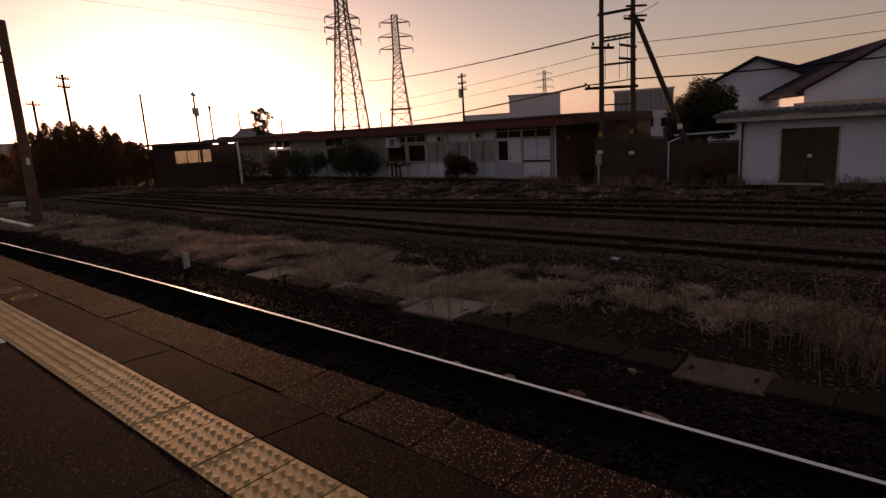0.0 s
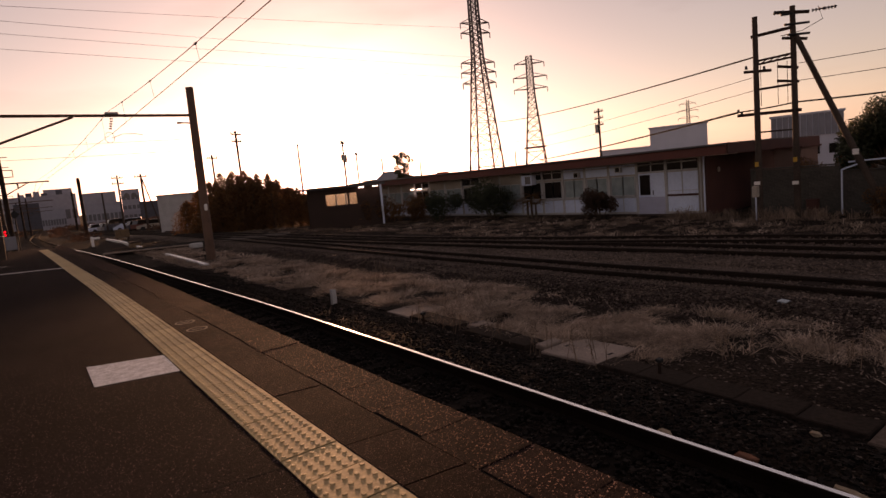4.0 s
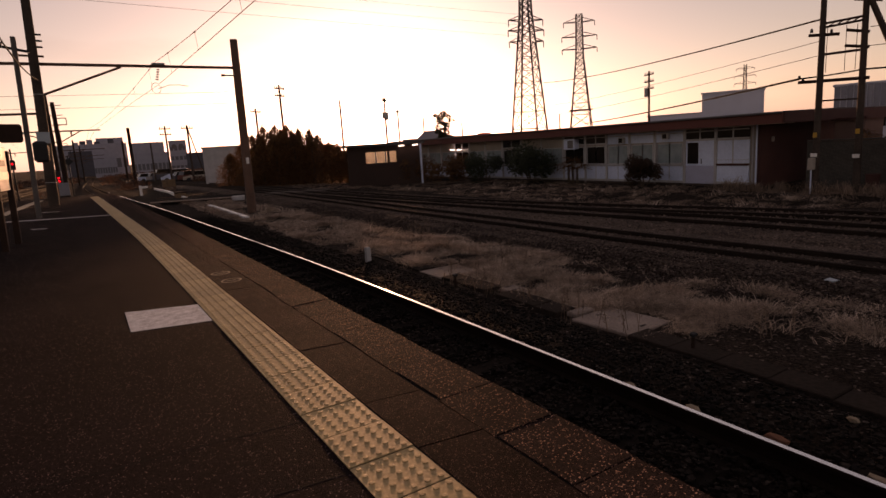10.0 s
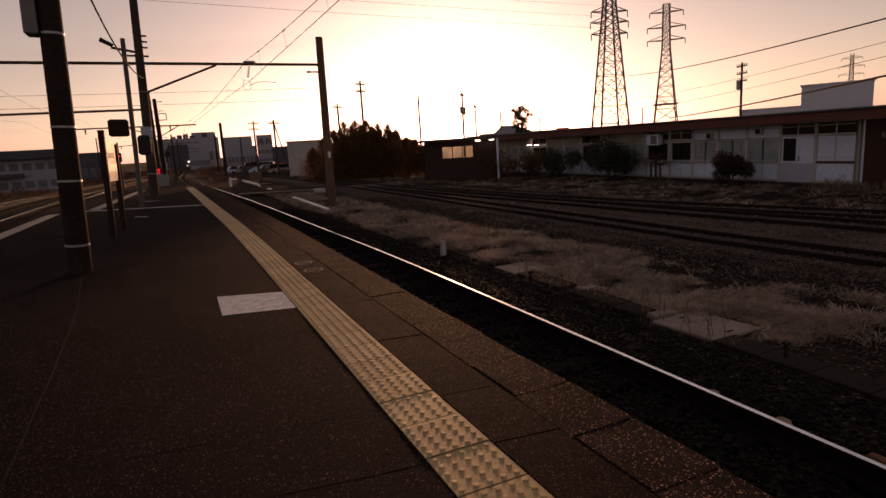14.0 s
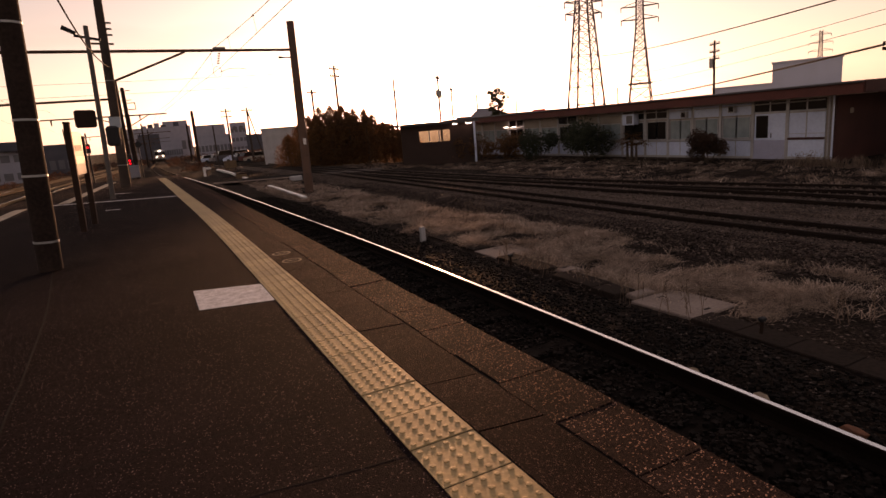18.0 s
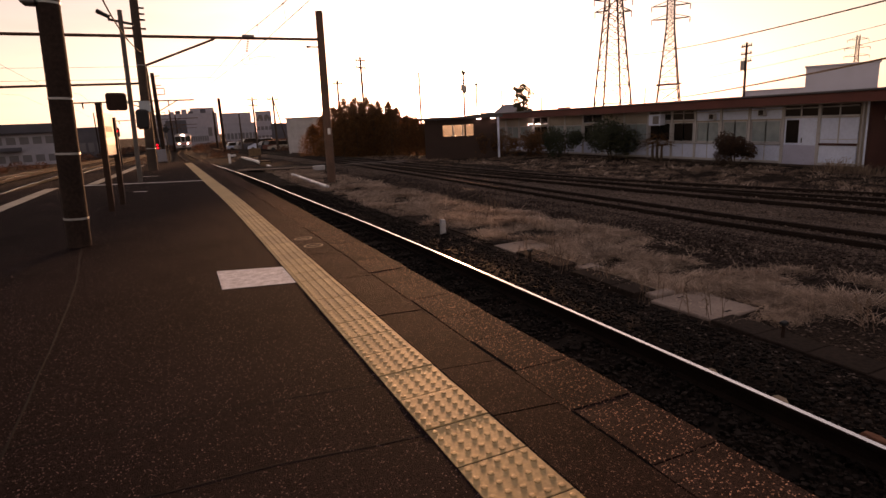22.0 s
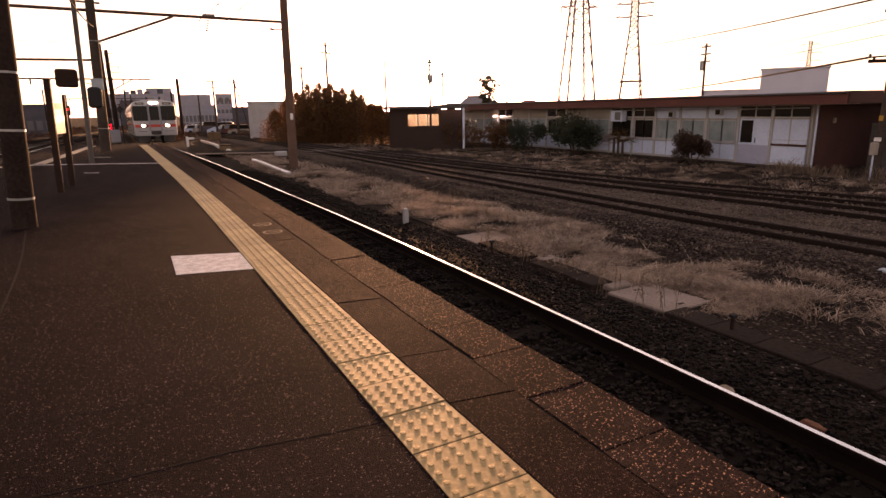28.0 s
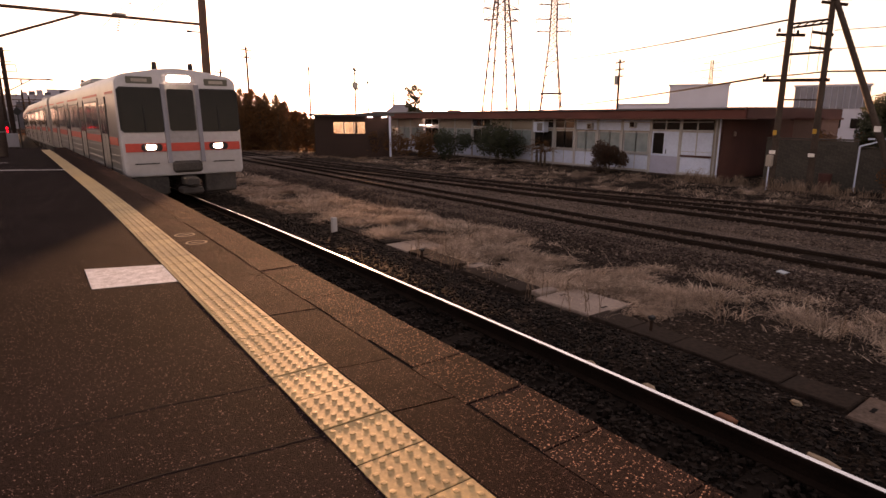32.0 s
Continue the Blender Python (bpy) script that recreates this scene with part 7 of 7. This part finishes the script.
def build_car(front):
    """A car with its front or coupled end at y 0 and its body towards +y; origin on the rail top."""
    t = thing("train_car", "white and stainless commuter train car with orange bands" + (" and lit headlights" if front else ""), "train", group="cars of the train")
    sec = body_section()
    y0 = 0.32 if front else 0.15
    part("body", Shape().rings([[(x, y, z) for x, z in sec] for y in (y0, CAR_LENGTH)]), TRAIN_STEEL, t, "stainless steel body shell", smooth=True)
    for sx in (-1, 1):
        X = sx * 1.475

        def side(name, ya, yb, za, zb, mat, depth=0.012, parent=t, label=""):
            a, c = sorted((X, X + sx * depth))
            return part(name, Shape().box(a, c, ya, yb, za, zb), mat, parent, label)
        segs = [(0.45, 1.75)] + [(3.15, 6.35), (7.75, 10.95), (12.35, 15.55), (16.95, 19.4)]
        for ya, yb in segs:
            side("orange_band", ya, yb, 1.44, 1.64, TRAIN_ORANGE, 0.006, label="orange band")
            side("orange_band", ya, yb, 2.72, 2.78, TRAIN_ORANGE, 0.006, label="thin orange band")
            for z in (0.8, 0.98, 1.16, 1.34):
                side("bead", ya, yb, z, z + 0.03, TRAIN_STEEL, 0.014, label="pressed bead line")
        for ya, yb in ((3.45, 6.05), (8.05, 10.65), (12.65, 15.25), (17.2, 19.0)):
            w = side("window", ya, yb, 1.80, 2.56, DARK_GLASS, 0.004, label="dark passenger window")
            side("frame", (ya + yb) / 2 - 0.03, (ya + yb) / 2 + 0.03, 1.80, 2.56, TRAIN_GREY, 0.010, w)
            side("frame", ya - 0.05, yb + 0.05, 2.56, 2.60, TRAIN_GREY, 0.012, w)
            side("frame", ya - 0.05, yb + 0.05, 1.76, 1.80, TRAIN_GREY, 0.012, w)
        for yd in (1.85, 6.45, 11.05, 15.65):
            d = side("door", yd, yd + 1.2, 0.78, 2.64, TRAIN_STEEL, 0.002, label="sliding passenger door")
            side("gap", yd - 0.10, yd, 0.75, 2.67, BLACK, 0.02, d, "dark door recess")
            side("gap", yd + 1.2, yd + 1.26, 0.75, 2.67, BLACK, 0.02, d)
            side("gap", yd + 0.59, yd + 0.61, 0.78, 2.64, BLACK, 0.005, d)
            for k in (0.12, 0.66):
                side("pane", yd + k, yd + k + 0.42, 1.70, 2.48, DARK_GLASS, 0.006, d)
        side("skirt_line", 0.4, CAR_LENGTH - 0.1, 0.66, 0.72, TRAIN_GREY, 0.008)
    rng = random.Random(9)
    y = 4.3
    while y < 14.6:
        l = rng.uniform(0.8, 1.8)
        for sx in (-1, 1):
            a, c = sorted((sx * 0.5, sx * rng.uniform(1.15, 1.35)))
            part("underfloor_box", Shape().box(a, c, y, y + l - 0.15, 0.28, 0.62, bevel=0.02), UNDERGEAR, t, "dark underfloor equipment box")
        y += l
    build_bogie(t, 2.9)
    build_bogie(t, CAR_LENGTH - 2.9)
    roof = part("roof_unit", Shape().box(-0.95, 0.95, 8.2, 11.4, 3.28, 3.50, bevel=0.08), GALV, t, "roof air conditioner")
    if front:
        build_front(t, sec)
    return t


def build_front(t, sec):
    """The flat, slightly raked cab end with gangway door, lamps and windscreens."""
    n = len(sec)

    def rake(z):
        return 0.0 + max(0.0, (z - 1.2)) * 0.07
    rings = []
    for k, grow in ((0.32, 1.0), (0.10, 1.0), (0.03, 0.985), (0.0, 0.95)):
        rings.append([(x * grow, k + rake(z) * (1 - k / 0.32), 2.0 + (z - 2.0) * (1 - (1 - grow) * 0.7)) for x, z in sec])
    part("cab_shell", Shape().rings(rings[::-1]), TRAIN_BODY, t, "white painted cab front", smooth=True)

    def plate(name, x0, x1, z0, z1, mat, d=0.012, parent=t, label="", r=0.0):
        """A thin plate lying on the raked front."""
        c = min(r, (x1 - x0) / 2, (z1 - z0) / 2)
        out = [(x0 + c, z0), (x1 - c, z0), (x1, z0 + c), (x1, z1 - c), (x1 - c, z1), (x0 + c, z1), (x0, z1 - c), (x0, z0 + c)]
        s = Shape().rings([[(x, rake(z) - d, z) for x, z in out], [(x, rake(z) + 0.02, z) for x, z in out]])
        return part(name, s, mat, parent, label)
    for sx in (-1, 1):
        a, c = sorted((sx * 0.45, sx * 1.425))
        w = plate("windscreen", a, c, 1.80, 2.84, TRAIN_GLASS, 0.012, t, "large dark windscreen", 0.06)
        plate("seal", a - 0.03, c + 0.03, 1.77, 2.87, BLACK, 0.006, w, "black window seal", 0.07)
        plate("wiper", sx * 0.9 - 0.012, sx * 0.9 + 0.012, 1.82, 2.40, BLACK, 0.03, w)
        d0, d1 = sorted((sx * 0.62, sx * 1.22))
        p = plate("destination_display", d0, d1, 2.95, 3.12, DISPLAY, 0.014, t, "dim destination display", 0.02)
        plate("lettering", d0 + 0.12, d1 - 0.12, 2.995, 3.075, CREAM_WALL, 0.017, p, "pale strip of lettering")
        plate("display_frame", d0 - 0.03, d1 + 0.03, 2.92, 3.15, TRAIN_BODY, 0.012, p, "", 0.03)
        b0, b1 = sorted((sx * 0.42, sx * 1.40))
        plate("orange_band", b0, b1, 1.29, 1.50, TRAIN_ORANGE, 0.006, t, "orange band")
        h0, h1 = sorted((sx * 0.66, sx * 0.98))
        g = plate("lamp_housing", h0 - 0.07, h1 + 0.10, 1.30, 1.49, BLACK, 0.010, t, "black lamp housing", 0.05)
        plate("headlight", h0 + 0.05, h1 - 0.05, 1.345, 1.455, HEADLIGHT, 0.018, g, "lit headlight", 0.03)
        g0, g1 = sorted((sx * 0.36, sx * 0.46))
        s = Shape()
        for zz0, zz1 in ((1.0, 2.96),):
            s.rings([[(x, rake(z) - 0.06, z) for x, z in ((g0, zz0), (g1, zz0), (g1, zz1), (g0, zz1))], [(x, rake(z) + 0.02, z) for x, z in ((g0, zz0), (g1, zz0), (g1, zz1), (g0, zz1))]])
        part("gangway_post", s, GREY_PANEL, t, "grey gangway frame post")
        plate("step_line", sx * 0.95 - 0.28, sx * 0.95 + 0.28, 0.98, 1.005, BLACK, 0.012)
        k0, k1 = sorted((sx * 0.45, sx * 1.28))
        part("snow_plough", Shape().box(k0, k1, 0.12, 0.5, 0.16, 0.70, bevel=0.05), UNDERGEAR, t, "grimy skirt plate")
    door = plate("gangway_door", -0.36, 0.36, 1.0, 2.96, TRAIN_DOOR, 0.004, t, "grey-white gangway door")
    plate("pane", -0.32, 0.32, 1.80, 2.84, TRAIN_GLASS, 0.014, door, "dark door pane", 0.04)
    plate("orange_band", -0.36, 0.36, 1.29, 1.50, TRAIN_ORANGE, 0.008, door)
    part("gangway_step", Shape().box(-0.36, 0.36, -0.10, 0.05, 0.74, 1.04, bevel=0.06), UNDERGEAR, t, "dark gangway threshold")
    top = plate("lamp_housing", -0.40, 0.40, 3.02, 3.22, TRAIN_BODY, 0.02, t, "roof lamp housing", 0.04)
    for sx in (-1, 1):
        a, c = sorted((sx * 0.012, sx * 0.27))
        plate("headlight", a, c, 3.04, 3.16, HEADLIGHT, 0.03, top, "lit roof headlight", 0.02)
    cp = part("coupler", Shape().box(-0.16, 0.16, -0.45, 0.2, 0.40, 0.64, bevel=0.05), UNDERGEAR, t, "dark coupler head")
    part("electric_box", Shape().box(-0.26, 0.26, -0.35, 0.1, 0.20, 0.38, bevel=0.04), UNDERGEAR, cp)
    part("frame", Shape().box(-0.9, 0.9, 0.1, 0.5, 0.66, 1.0, bevel=0.04), UNDERGEAR, t, "dark end underframe")
    for x in (-0.35, 0.55):
        part("antenna", Shape().tube((x, 1.0, 3.2), (x, 1.0, 3.56), 0.09, 0.06, 8), BLACK, t)


front_car = build_car(True)
cars = [front_car]
for _ in range(3):
    cars.append(build_car(False) if len(cars) == 1 else copy_thing(cars[1], Matrix()))

# distance of the train's front along the line at each time
TRAIN = [(0, 590), (4, 502), (9, 395), (12, 330), (14, 285), (17, 222), (19, 185), (21, 149), (23, 114), (24.5, 92), (26, 73), (27, 61.5), (28, 51), (29, 42.2), (30, 33.9), (31, 25.6), (32, 17.4)]


def motions():
    for i, car in enumerate(cars):
        rows = []
        for t, y in TRAIN:
            y += i * (CAR_LENGTH + 0.35)
            x0, x1 = TRACK_X + 0.30 + bend(y + 2.9), TRACK_X + 0.30 + bend(y + CAR_LENGTH - 2.9)
            a = math.degrees(math.atan2(x1 - x0, CAR_LENGTH - 5.8))
            xf = x0 - math.tan(radians(a)) * 2.9
            z0, z1 = grade(y + 2.9), grade(y + CAR_LENGTH - 2.9)
            tilt = math.degrees(math.atan2(z1 - z0, CAR_LENGTH - 5.8))
            rows.append((t, pose(xf, y, RAIL_Z + z0 - math.tan(radians(tilt)) * 2.9, tilt, 0, -a)))
        walk(car, rows)


motions()
